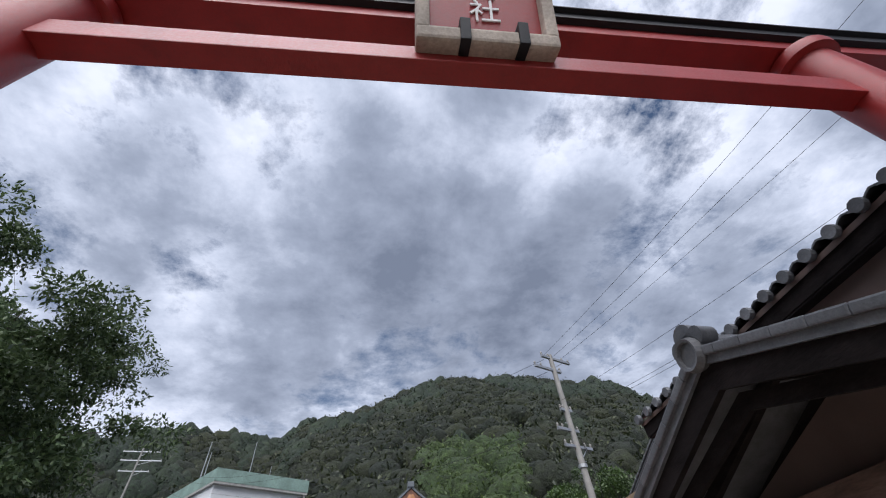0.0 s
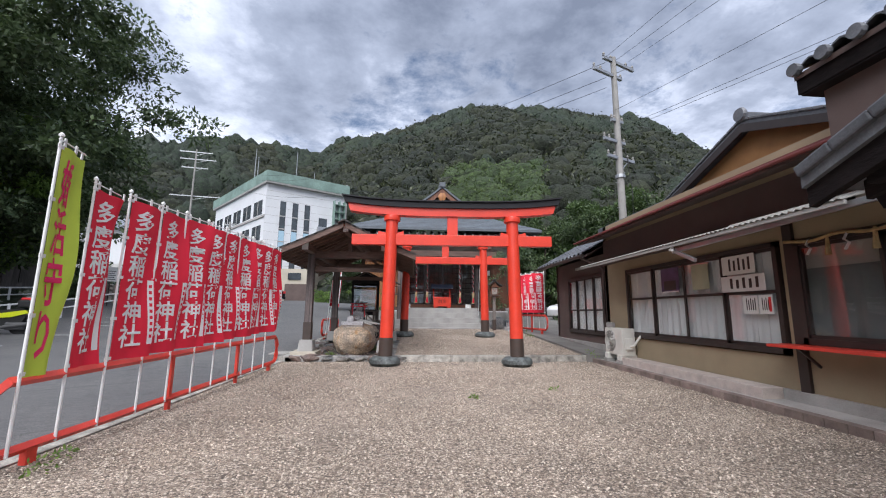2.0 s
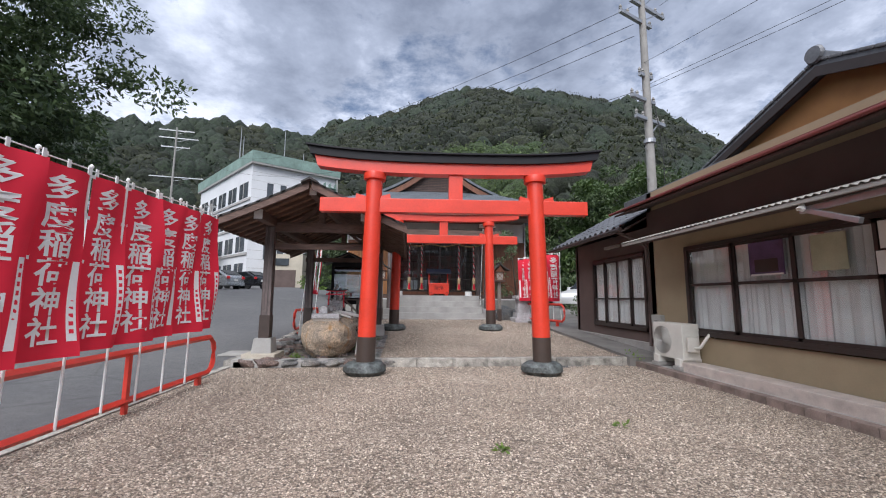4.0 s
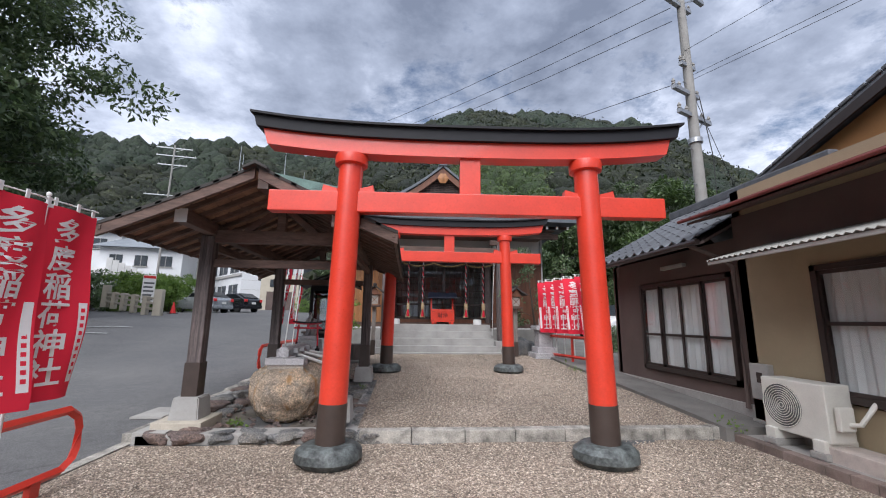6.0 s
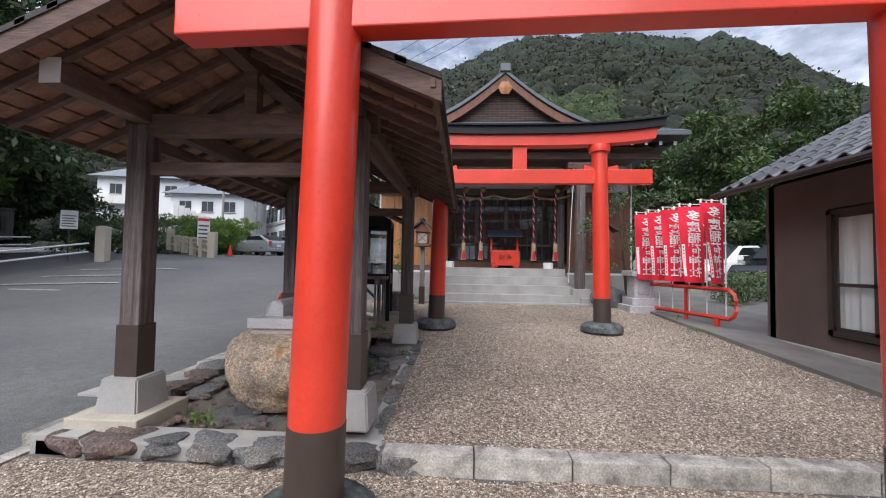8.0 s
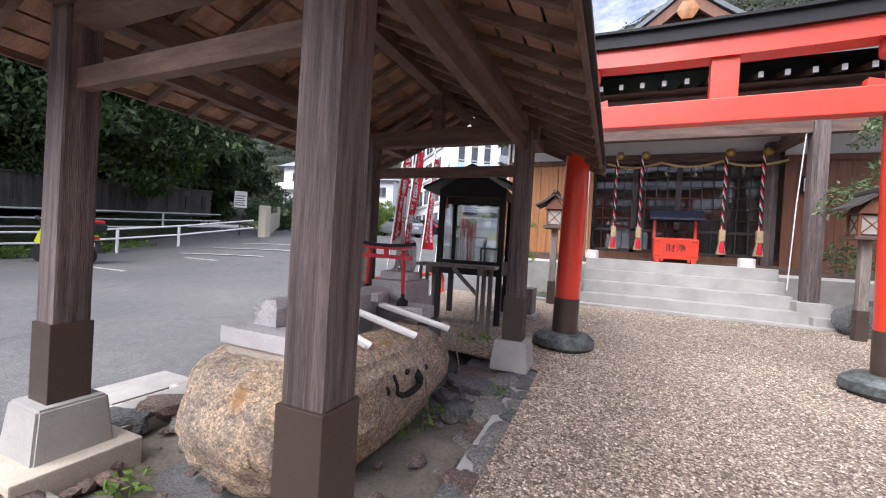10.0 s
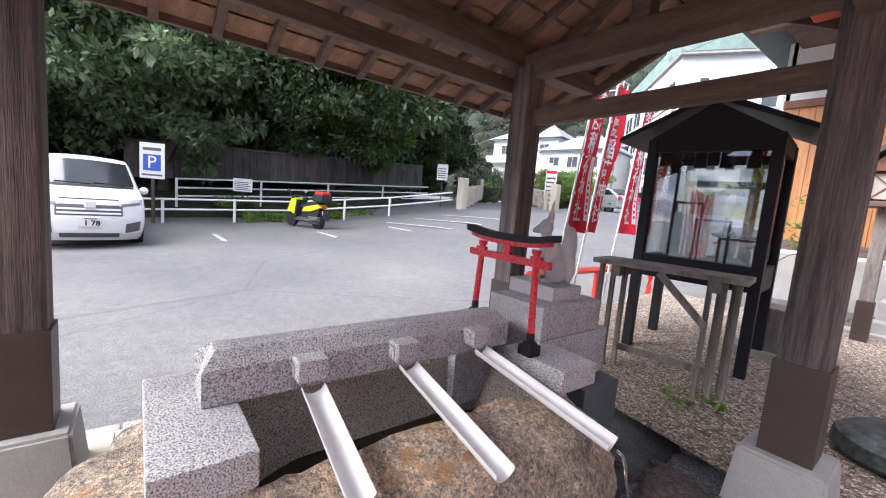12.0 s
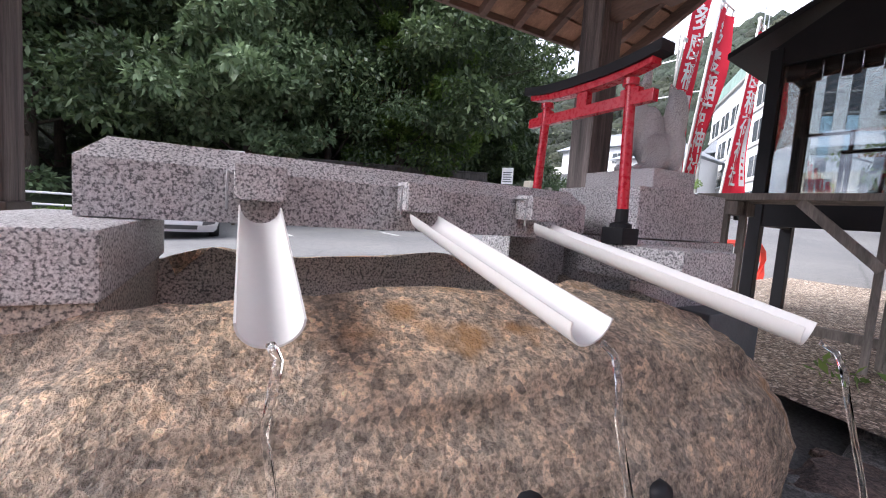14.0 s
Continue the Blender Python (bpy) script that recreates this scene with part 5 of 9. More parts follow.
# ---- leafy trees ----
def tree(label, x, y, z, height, spread, seed, leaf, mat, per=120, clusters=70, trunk=0.22, low=0.25, group=""):
    T = thing("tree", label, "tree", pose(x, y, z), group)
    rng = random.Random(seed)
    bm = bmesh.new()
    lean = (rng.uniform(-0.4, 0.4), rng.uniform(-0.4, 0.4))
    pts = [Vector((lean[0] * u, lean[1] * u, height * 0.8 * u)) for u in (0, 0.25, 0.5, 0.75, 1)]
    for i in range(4):
        rod(bm, pts[i], pts[i + 1], trunk * (1 - 0.22 * i), trunk * (1 - 0.22 * (i + 1)), 9)
    C = []
    limbs = max(8, clusters // 7)
    for i in range(limbs):
        u = low + (0.98 - low) * (i + 0.5) / limbs
        base = Vector((lean[0] * u, lean[1] * u, height * 0.8 * u))
        ang = i * 2.4 + rng.uniform(-0.5, 0.5)
        reach = spread * (0.55 + 0.5 * math.sin(math.pi * min(1, (u - low) / (1.02 - low) * 0.8 + 0.18))) * rng.uniform(0.75, 1.15)
        tip = base + Vector((math.cos(ang) * reach, math.sin(ang) * reach, height * rng.uniform(0.04, 0.2)))
        midp = base.lerp(tip, 0.5) + Vector((0, 0, height * 0.03))
        rod(bm, base, midp, trunk * 0.3 * (1.1 - u), trunk * 0.18 * (1.1 - u), 6)
        rod(bm, midp, tip, trunk * 0.18 * (1.1 - u), 0.012, 6)
        for j in range(clusters // limbs):
            q = base.lerp(tip, rng.uniform(0.35, 1.1))
            C.append((q.x + rng.gauss(0, 0.12 * spread), q.y + rng.gauss(0, 0.12 * spread), q.z + rng.gauss(0, 0.05 * height), spread * rng.uniform(0.13, 0.27)))
    part("trunk", bm, BARK, T, "", True)
    leaf_cloud("crown", C, per, leaf, mat, T, "", seed)
    return T


hills()


def forest():
    random.seed(11)
    # along the wooden wall beyond the car park
    spots = [(-21.5, -9, 15, 5.0, LEAFA, 0.3), (-20.5, -4.5, 15, 5.0, LEAFC, 0.32), (-21.8, 0.0, 16, 5.2, LEAFA, 0.3), (-20.0, 2.2, 10, 3.6, LEAFC, 0.36), (-22.5, 6.0, 16, 5.2, LEAFC, 0.3),
             (-20.3, 9.0, 19, 6.6, LEAFA, 0.3), (-21.5, 9.8, 9.5, 3.6, LEAFB, 0.26), (-25, 3, 18, 5.5, LEAFA, 0.34), (-24.5, 11.0, 17, 5.2, LEAFA, 0.3), (-26.0, 14.0, 12, 4.0, LEAFB, 0.28), (-27.5, 18, 16, 5.2, LEAFA, 0.34), (-25, -5, 18, 5.5, LEAFA, 0.34), (-24, -14, 16, 5, LEAFA, 0.34),
             (-27, 10, 18, 6, LEAFA, 0.38), (-30, 7, 19, 6, LEAFA, 0.4), (-30, -2, 19, 6, LEAFA, 0.4), (-34, 16, 18, 6, LEAFA, 0.4), (-29, -10, 19, 6, LEAFA, 0.4), (-24.5, 15.0, 8, 3.4, LEAFA, 0.32), (-28.0, 19.0, 10, 4.0, LEAFA, 0.34), (-32, 19, 13, 5, LEAFA, 0.4)]
    for i, (x, y, h, s, mat, leaf) in enumerate(spots):
        leaf *= 1.0 if mat is LEAFA else 0.85
        label = "tall dark evergreen tree behind the wooden wall" if mat is LEAFA else "broadleaf tree with glossy drooping leaves" if mat is LEAFC else "tree with bright green spreading foliage"
        tree(label, x, y, road(x, y) + 0.3, h, s, 30 + i, leaf, mat, 330 if y > 5 and x > -29 else 220, 170 if y > 5 else 150, 0.24, 0.17 if x > -23 else 0.06, "trees beyond the car park")


forest()


# ---- banners and their red rails ----
def cloth(u, v, seed, sway):
    """Side offset of the cloth at u across (0 at the pole) and v down (0 at the top)."""
    return sway * u * (0.25 + 0.75 * v) + 0.035 * u * math.sin(6 * u + 4.2 * v + seed) + 0.014 * math.sin(9 * v + seed * 2) * u


def narrow(u, v, gather):
    return u * (1 - gather * v)


def banner(label, m, mat, words, seed, sway=0.0, gather=0.0, width=0.44, tall=1.46, base=0.10, top=2.16, ink=None, stripe=True, group="row of banners", lean=0.0):
    B = thing("banner", label, "banner", m, group)
    rod_bm = rod(bmesh.new(), (0, 0, base), (lean, 0, top), 0.011, 0.010, 10)
    part("pole", rod_bm, WHITE, B, "white plastic pole", True)
    part("crossbar", rod(bmesh.new(), (lean - 0.02, 0, top - 0.02), (lean + width + 0.03, 0, top + 0.0), 0.006, 0.006, 8), WHITE, B)
    part("pole_cap", lathe(bmesh.new(), [(0.004, 0), (0.017, 0.005), (0.018, 0.02), (0.006, 0.035)], 10, Matrix.Translation((lean, 0, top))), WHITE, B)

    def at(u, v, off=0.0):
        z = top - 0.05 - v * tall
        xx = lean * (z - base) / (top - base) + 0.03 + width * narrow(u, v, gather)
        return Vector((xx, cloth(u, v, seed, sway) + off, z))
    nu, nv = 9, 28
    verts, faces = [], []
    for j in range(nv + 1):
        for i in range(nu + 1):
            verts.append(at(i / nu, j / nv))
    for j in range(nv):
        for i in range(nu):
            a = j * (nu + 1) + i
            faces.append((a, a + 1, a + nu + 2, a + nu + 1))
    mesh_of("cloth", verts, faces, mat, B, "", "", "", True)
    for v in (0.01, 0.25, 0.5, 0.75, 0.985):
        p = at(0, v)
        part("side_tab", box(p.x - 0.05, p.x + 0.02, p.y - 0.004, p.y + 0.004, p.z - 0.014, p.z + 0.014), WHITE, B)
    for u in (0.08, 0.5, 0.92):
        p = at(u, 0)
        part("top_tab", box(p.x - 0.014, p.x + 0.014, p.y - 0.004, p.y + 0.004, p.z - 0.005, p.z + 0.06), WHITE, B)
    # characters follow the cloth on both faces
    n = len(words)
    for side in (-1, 1):
        me = text_mesh("\n".join(words), 1.0, bold=0.018)
        co = np.array([v.co[:] for v in me.vertices]) if len(me.vertices) else np.zeros((0, 3))
        if len(co):
            y0, y1 = co[:, 1].min(), co[:, 1].max()
            x0, x1 = co[:, 0].min(), co[:, 0].max()
            for vert, c in zip(me.vertices, co):
                u = 0.43 + (c[0] - (x0 + x1) / 2) / (x1 - x0) * 0.58
                v = 0.05 + (y1 - c[1]) / (y1 - y0) * 0.88
                vert.co = at(u, v, side * 0.0035)
            me.materials.append(ink or BANNERWHITE)
            ob = new("writing", me)
            ob.parent = B
        if stripe:
            bm = bmesh.new()
            prev = None
            for j in range(13):
                v = 0.50 + 0.42 * j / 12
                ring = [bm.verts.new(at(0.83, v, side * 0.003)), bm.verts.new(at(0.96, v, side * 0.003))]
                if prev:
                    bm.faces.new((prev[0], prev[1], ring[1], ring[0]))
                prev = ring
            part("name_strip", bm, BANNERWHITE, B, "white strip with small writing")
            bm = bmesh.new()
            for j in range(9):
                v = 0.53 + 0.37 * j / 9
                vs = [bm.verts.new(at(u, w, side * 0.0045)) for u, w in ((0.865, v), (0.925, v), (0.925, v + 0.022), (0.865, v + 0.022))]
                bm.faces.new(vs)
            part("small_writing", bm, BANNERRED, B, "illegible small writing", kind="stuff")
    return B


def red_rail(label, m, length, posts, low=0.12, high=0.58):
    R = thing("banner_rail", label, "rail", m, "red banner rails")
    r = 0.035
    bm = bmesh.new()
    pipe(bm, [(0.12, 0, high), (length - 0.12, 0, high)], r, 4)
    part("top_rail", bm, REDRAIL, R)
    part("bottom_rail", pipe(bmesh.new(), [(0.12, 0, low), (length - 0.12, 0, low)], r, 4), REDRAIL, R)
    for x, s in ((0.0, 1), (length, -1)):
        part("end_bar", pipe(bmesh.new(), [(x + s * 0.13, 0, high), (x + s * 0.03, 0, high - 0.07), (x, 0, high - 0.16), (x, 0, low + 0.14), (x + s * 0.03, 0, low + 0.06), (x + s * 0.13, 0, low)], r, 4), REDRAIL, R)
    for x in posts:
        part("rail_post", box(x - 0.025, x + 0.025, -0.02, 0.02, -0.04, high, 0.004), REDRAIL, R)
    for x in (0.35, length - 0.35):
        part("foot", box(x - 0.04, x + 0.04, -0.025, 0.025, -0.06, low, 0.004), REDRAIL, R)
    return R


REDRAIL = material("red_rail_paint", (0.62, 0.05, 0.03), 0.4, scale=4, var=0.12, bump=0.05)
INKPINK = material("pink_red_print", (0.72, 0.02, 0.12), 0.8, var=0.05, bump=0)
INKRED = material("red_print", (0.65, 0.03, 0.03), 0.8, var=0.05, bump=0)
RL = "red cloth banner with white shrine characters on a white pole"
red_rail("red steel rail that holds a long row of banners", pose(-3.36, -5.45, 0, 0, 0, 88.9), 5.15, (1.9, 3.5))
for k, (y, sway, gather) in enumerate(((-4.93, 0.06, 0.35), (-4.55, 0.03, 0.02), (-4.10, 0.06, 0.05), (-3.66, 0.16, 0.2), (-3.2, 0.08, 0.05), (-2.74, 0.05, 0.1), (-2.3, 0.12, 0.05), (-1.88, 0.06, 0.12), (-1.48, 0.1, 0.05), (-1.04, 0.04, 0.03))):
    banner(RL, pose(-3.33 + 0.025 * (y + 5), y, 0, 0, 0, 104 if k == 0 else 88.6), BANNERRED, "多度稲荷神社", k * 1.7, -sway, gather, lean=0.03 + 0.008 * (k % 3), top=2.12 + 0.012 * k)
banner("lime green cloth banner with red characters", pose(-3.32, -5.30, 0, 0, 0, 106), LIME, "婚活守り", 3.1, -0.05, 0.38, 0.34, 1.68, 0.1, 2.33, INKPINK, False, "row of banners", 0.02)

red_rail("red steel rail with banners beside the side path", pose(3.66, 4.45, court(4.6) + 0.08, 0, 0, 103), 2.15, (1.0,))
for k, (d, sway) in enumerate(((0.25, 0.5), (0.62, 0.25), (1.0, 0.1), (1.4, 0.2), (1.75, 0.05))):
    banner(RL, pose(3.72 - 0.225 * d, 4.45 + 0.974 * d, court(4.6) + 0.1, 0, 0, 106 + (60 if k > 0 else 75)), BANNERRED, "多度稲荷神社", k * 2.3, sway * 0.6, 0.1 + 0.1 * (k % 2), 0.42, 1.30, 0.1, 2.0, None, True, "banners beside the path")
red_rail("red steel rail with banners along the street", pose(-3.42, 4.2, 0.22, 0, 0, 90), 2.6, (1.3,))
for k, (y, sway) in enumerate(((4.62, 0.06), (4.98, 0.03), (5.6, 0.1), (6.2, 0.05))):
    banner(RL, pose(-3.40, y, 0.2, 4, 0, 96 + 4 * k), BANNERRED, "多度稲荷神社", k * 2.9 + 1, -sway, 0.35 if k < 2 else 0.2, 0.27, 1.50, 0.1, 2.58, None, True, "banners along the street", 0.16)


# ---- water trough ----
MARKS = ((-0.205, 0.497, 0.012, 0.035, 20), (-0.01, 0.552, 0.022, 0.02, 0), (0.19, 0.532, 0.02, 0.018, 0))
STROKE = ((-0.14, 0.567), (-0.13, 0.51), (-0.105, 0.455), (-0.05, 0.425), (0.01, 0.42), (0.07, 0.43), (0.115, 0.45), (0.105, 0.49), (0.075, 0.525))
def trough():
    T = thing("water_trough", "rough golden granite boulder hollowed into a water trough", "trough", pose(-2.08, 2.05, 0.0))
    bm = bmesh.new()
    bmesh.ops.create_icosphere(bm, subdivisions=6, radius=1.0)
    for v in bm.verts:
        p = v.co.normalized()
        q = Vector([math.copysign(abs(c) ** 0.62, c) for c in p])
        s = Vector((q.x * 0.50, q.y * 0.90, q.z * 0.40))
        k = 1 + 0.06 * noise.noise(p * 2.1 + Vector((3, 1, 8))) + 0.028 * noise.noise(p * 6) + 0.013 * noise.noise(p * 17) + 0.005 * noise.noise(p * 43)
        s *= k
        low = max(0.0, -q.z)
        s.x *= 1 - 0.28 * low
        s.y *= 1 - 0.16 * low
        if s.x > 0.05 and s.z > 0:
            s.x += 0.03 * math.sin(s.y * 3)
        s.z += 0.36
        # hollow under the granite beam
        fx = max(0.0, 1 - abs((s.x + 0.02) / 0.215) ** 10)
        fy = max(0.0, 1 - abs((s.y - 0.1) / 0.57) ** 12)
        if s.z > 0.45:
            s.z -= 0.33 * min(1, 1.25 * fx) * fy
            s.z += 0.02 * noise.noise(s * 6)
        v.co = s
    stone = part("boulder", bm, BOULDER, T, "", True)
    stone.data.materials.append(CUTSTONE)
    for f in stone.data.polygons:
        c = f.center
        if abs(c.x + 0.02) < 0.225 and abs(c.y - 0.1) < 0.585 and c.z < 0.725 and c.z > 0.3 and f.normal.z < 0.995 and abs(f.normal.z) < 0.9 + 0.2 * (c.z < 0.6):
            f.material_index = 1
    bm = bmesh.new()
    bmesh.ops.create_circle(bm, cap_ends=True, segments=28, radius=1.0, matrix=Matrix.Translation((-0.02, 0.1, 0.475)) @ Matrix.Diagonal((0.23, 0.56, 1, 1)))
    part("water", bm, WATER, T, "still dark water")
    # the carved character on the front face, the shade of its strokes as black solids laid on the rough surface
    skin = [v.co for v in stone.data.vertices if v.co.x > 0.2]

    def on_face(y, z):
        return Vector((min(skin, key=lambda c: (c.y - y) ** 2 + (c.z - z) ** 2).x, y, z))
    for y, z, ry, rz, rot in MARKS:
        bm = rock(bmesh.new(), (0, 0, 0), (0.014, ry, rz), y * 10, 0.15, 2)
        ob = part("carved_hollow", bm, BLACKP, T, "black shape for the shade in a carved mark", True)
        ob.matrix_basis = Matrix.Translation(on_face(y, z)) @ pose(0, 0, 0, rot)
    bm = bmesh.new()
    pts = [on_face(y, z) for y, z in STROKE]
    for i, (p, q) in enumerate(zip(pts, pts[1:])):
        rod(bm, p, q, 0.009 + 0.003 * i, 0.012 + 0.003 * i, 8)
    part("carved_groove", bm, BLACKP, T, "curved black shape for the shade in a carved groove", True)
    return T


WATER = bpy.data.materials.new("dark_water")
WATER.use_nodes = True
WATER.node_tree.nodes["Principled BSDF"].inputs["Base Color"].default_value = (0.035, 0.028, 0.016, 1)
WATER.node_tree.nodes["Principled BSDF"].inputs["Roughness"].default_value = 0.06
CUTSTONE = granite_material("cut_tan_granite", 0.95, 1.3, (1.0, 0.90, 0.76))
trough()


def granite_fittings():
    G = thing("granite_spout_beam", "speckled granite beam with three spout blocks on the trough", "stonework", pose(0, 0, 0))
    d = Vector((0.0, 1.0, 0))
    bm = prism(bmesh.new(), [(-2.26, 0.832), (-2.10, 0.832), (-2.10, 0.928), (-2.142, 0.966), (-2.218, 0.966), (-2.26, 0.928)], "y", 1.517, 2.635)
    for v in bm.verts:
        if v.co.z > 0.95:
            v.co.y += 0.035 if v.co.y < 2 else -0.03
    part("beam", bm, GRANITE, G)
    part("front_slab", bx(bmesh.new(), -2.36, -1.862, 1.40, 1.605, 0.742, 0.830, 0.006), GRANITE, G, "granite slab at the end of the trough")
    part("slab_bedding", bx(bmesh.new(), -2.34, -1.872, 1.42, 1.60, 0.60, 0.744, 0.01), CUTSTONE, G, "mortar bed under the slab")
    part("end_slab", bx(bmesh.new(), -2.09, -1.79, 2.61, 2.825, 0.745, 0.832, 0.005), GRANITE, G, "granite slab at the end of the trough")
    part("rear_block", bx(bmesh.new(), -2.42, -2.265, 2.50, 2.735, 0.5, 0.884, 0.004), GRANITE, G)
    part("fox_plinth", bx(bmesh.new(), -2.34, -2.02, 2.755, 3.195, 0.848, 0.998, 0.005), GRANITE, G, "granite plinth of the fox")
    part("fox_plinth", bx(bmesh.new(), -2.34, -2.02, 2.757, 3.285, 0.25, 0.845, 0.005), GRANITE, G)
    for y in (1.782, 2.098, 2.425):
        part("spout_block", bx(bmesh.new(), -2.10, -2.035, y - 0.042, y + 0.042, 0.876, 0.938, 0.004), GRANITE, G)


granite_fittings()
TIPS = [((-2.045, 1.782, 0.838), (-1.705, 1.776, 0.728)), ((-2.045, 2.098, 0.842), (-1.590, 2.103, 0.738)), ((-2.045, 2.425, 0.842), (-1.532, 2.497, 0.722))]


def gutters():
    for a, b in TIPS:
        a, b = Vector(a), Vector(b)
        G = thing("water_channel", "white stainless half-round water channel", "channel", None, "water channels")
        d = (b - a)
        q = d.to_track_quat("Y", "Z").to_matrix().to_4x4()
        bm = bmesh.new()
        k = 14
        for r, z in ((0.034, 0.0), (0.0315, 0.0)):
            for y in (0.0, d.length):
                for i in range(k + 1):
                    t = math.pi + math.pi * i / k
                    bm.verts.new((r * math.cos(t), y, 0.03 + r * math.sin(t)))
        bm.verts.ensure_lookup_table()
        n = k + 1
        for i in range(k):
            bm.faces.new((bm.verts[i], bm.verts[i + 1], bm.verts[n + i + 1], bm.verts[n + i]))
            bm.faces.new((bm.verts[2 * n + i], bm.verts[2 * n + i + 1], bm.verts[3 * n + i + 1], bm.verts[3 * n + i]))
            bm.faces.new((bm.verts[n + i], bm.verts[n + i + 1], bm.verts[3 * n + i + 1], bm.verts[3 * n + i]))
        for i in (0, k):
            bm.faces.new((bm.verts[i], bm.verts[n + i], bm.verts[3 * n + i], bm.verts[2 * n + i]))
        bmesh.ops.transform(bm, matrix=Matrix.Translation(a) @ q, verts=bm.verts)
        part("channel", bm, STEEL, G, "", True)
        part("wire_loop", pipe(bmesh.new(), [a + Vector((-0.0, -0.052, 0.02)), a + Vector((0.0, -0.052, 0.085)), a + Vector((-0.05, -0.05, 0.085)), a + Vector((-0.075, -0.02, 0.08))], 0.0025, 5), METAL, G, "thin steel wire")
        # running water
        flow = Vector((d.x, d.y, 0)).normalized()
        pts = []
        for i in range(9):
            s = i / 8
            pts.append(b + flow * (0.02 + 0.10 * s) + Vector((0, 0, 0.008 - 0.42 * s * s - 0.03 * s)) + Vector((0.004 * math.sin(9 * s), 0.005 * math.sin(13 * s), 0)))
        W = pipe(bmesh.new(), pts, 0.0045, 7)
        for v in W.verts:
            v.co += Vector((0.003 * noise.noise(v.co * 60), 0.004 * noise.noise(v.co * 55 + Vector((4, 0, 0))), 0))
        ob = part("water_stream", W, CLEARWATER, G, "thin falling stream of clear water", True)


CLEARWATER = bpy.data.materials.new("clear_water")
CLEARWATER.use_nodes = True
_b = CLEARWATER.node_tree.nodes["Principled BSDF"]
_b.inputs["Base Color"].default_value = (0.95, 0.97, 1, 1)
_b.inputs["Roughness"].default_value = 0.03
_b.inputs["Transmission Weight"].default_value = 1.0
_b.inputs["IOR"].default_value = 1.33
gutters()


def mini_torii():
    T = thing("small_torii", "small red torii with black lintel standing on the trough stonework", "torii", pose(-2.137, 2.625, 0.0, 0, 0, 1))
    hw = 0.165
    for s, z in ((-1, 0.884), (1, 0.832)):
        part("foot", bx(bmesh.new(), s * hw - 0.032, s * hw + 0.032, -0.032, 0.032, z, z + 0.042, 0.003), BLACKP, T, "black square foot")
        part("foot_ring", lathe(bmesh.new(), [(0.02, z + 0.04), (0.027, z + 0.042), (0.027, z + 0.052), (0.018, z + 0.056)], 18, Matrix.Translation((s * hw, 0, 0))), BLACKP, T)
        part("collar", rod(bmesh.new(), (s * hw, 0, z + 0.03), (s * hw, 0, z + 0.09), 0.0165, 0.0155, 14), BLACKP, T, "black collar")
        part("post", rod(bmesh.new(), (s * hw, 0, z + 0.09), (s * (hw - 0.015), 0, 1.245), 0.0145, 0.0135, 14), CRIMSON, T, "", True)
        part("capital", rod(bmesh.new(), (s * (hw - 0.015), 0, 1.235), (s * (hw - 0.015), 0, 1.252), 0.02, 0.02, 14), CRIMSON, T)
        for k in (-1, 1):
            part("wedge", box(s * (hw - 0.01) + k * 0.014 - 0.012, s * (hw - 0.01) + k * 0.014 + 0.012, -0.01, 0.01, 1.212, 1.226), CRIMSON, T)
    part("tie_beam", bx(bmesh.new(), -0.222, 0.222, -0.011, 0.011, 1.183, 1.213, 0.002), CRIMSON, T)
    part("strut", box(-0.018, 0.018, -0.01, 0.01, 1.212, 1.26), CRIMSON, T)
    for nm, z0, z1, half, dep, mat in (("lower_lintel", 1.252, 1.272, 0.215, 0.017, CRIMSON), ("top_lintel", 1.272, 1.298, 0.24, 0.026, BLACKP)):
        bm = bmesh.new()
        prev = None
        for i in range(17):
            u = -1 + i / 8
            up = 0.02 * abs(u) ** 2.6
            ring = [bm.verts.new((u * half, y, z + up)) for z, y in ((z0, -dep), (z1, -dep), (z1, dep), (z0, dep))]
            if prev:
                for j in range(4):
                    bm.faces.new((prev[j], prev[(j + 1) % 4], ring[(j + 1) % 4], ring[j]))
            else:
                bm.faces.new(ring)
            prev = ring
        bm.faces.new(prev[::-1])
        part(nm, bm, mat, T)


CRIMSON = material("crimson_gloss_paint", (0.56, 0.012, 0.03), 0.3, scale=6, var=0.08, bump=0.03, coat=0.3)
mini_torii()


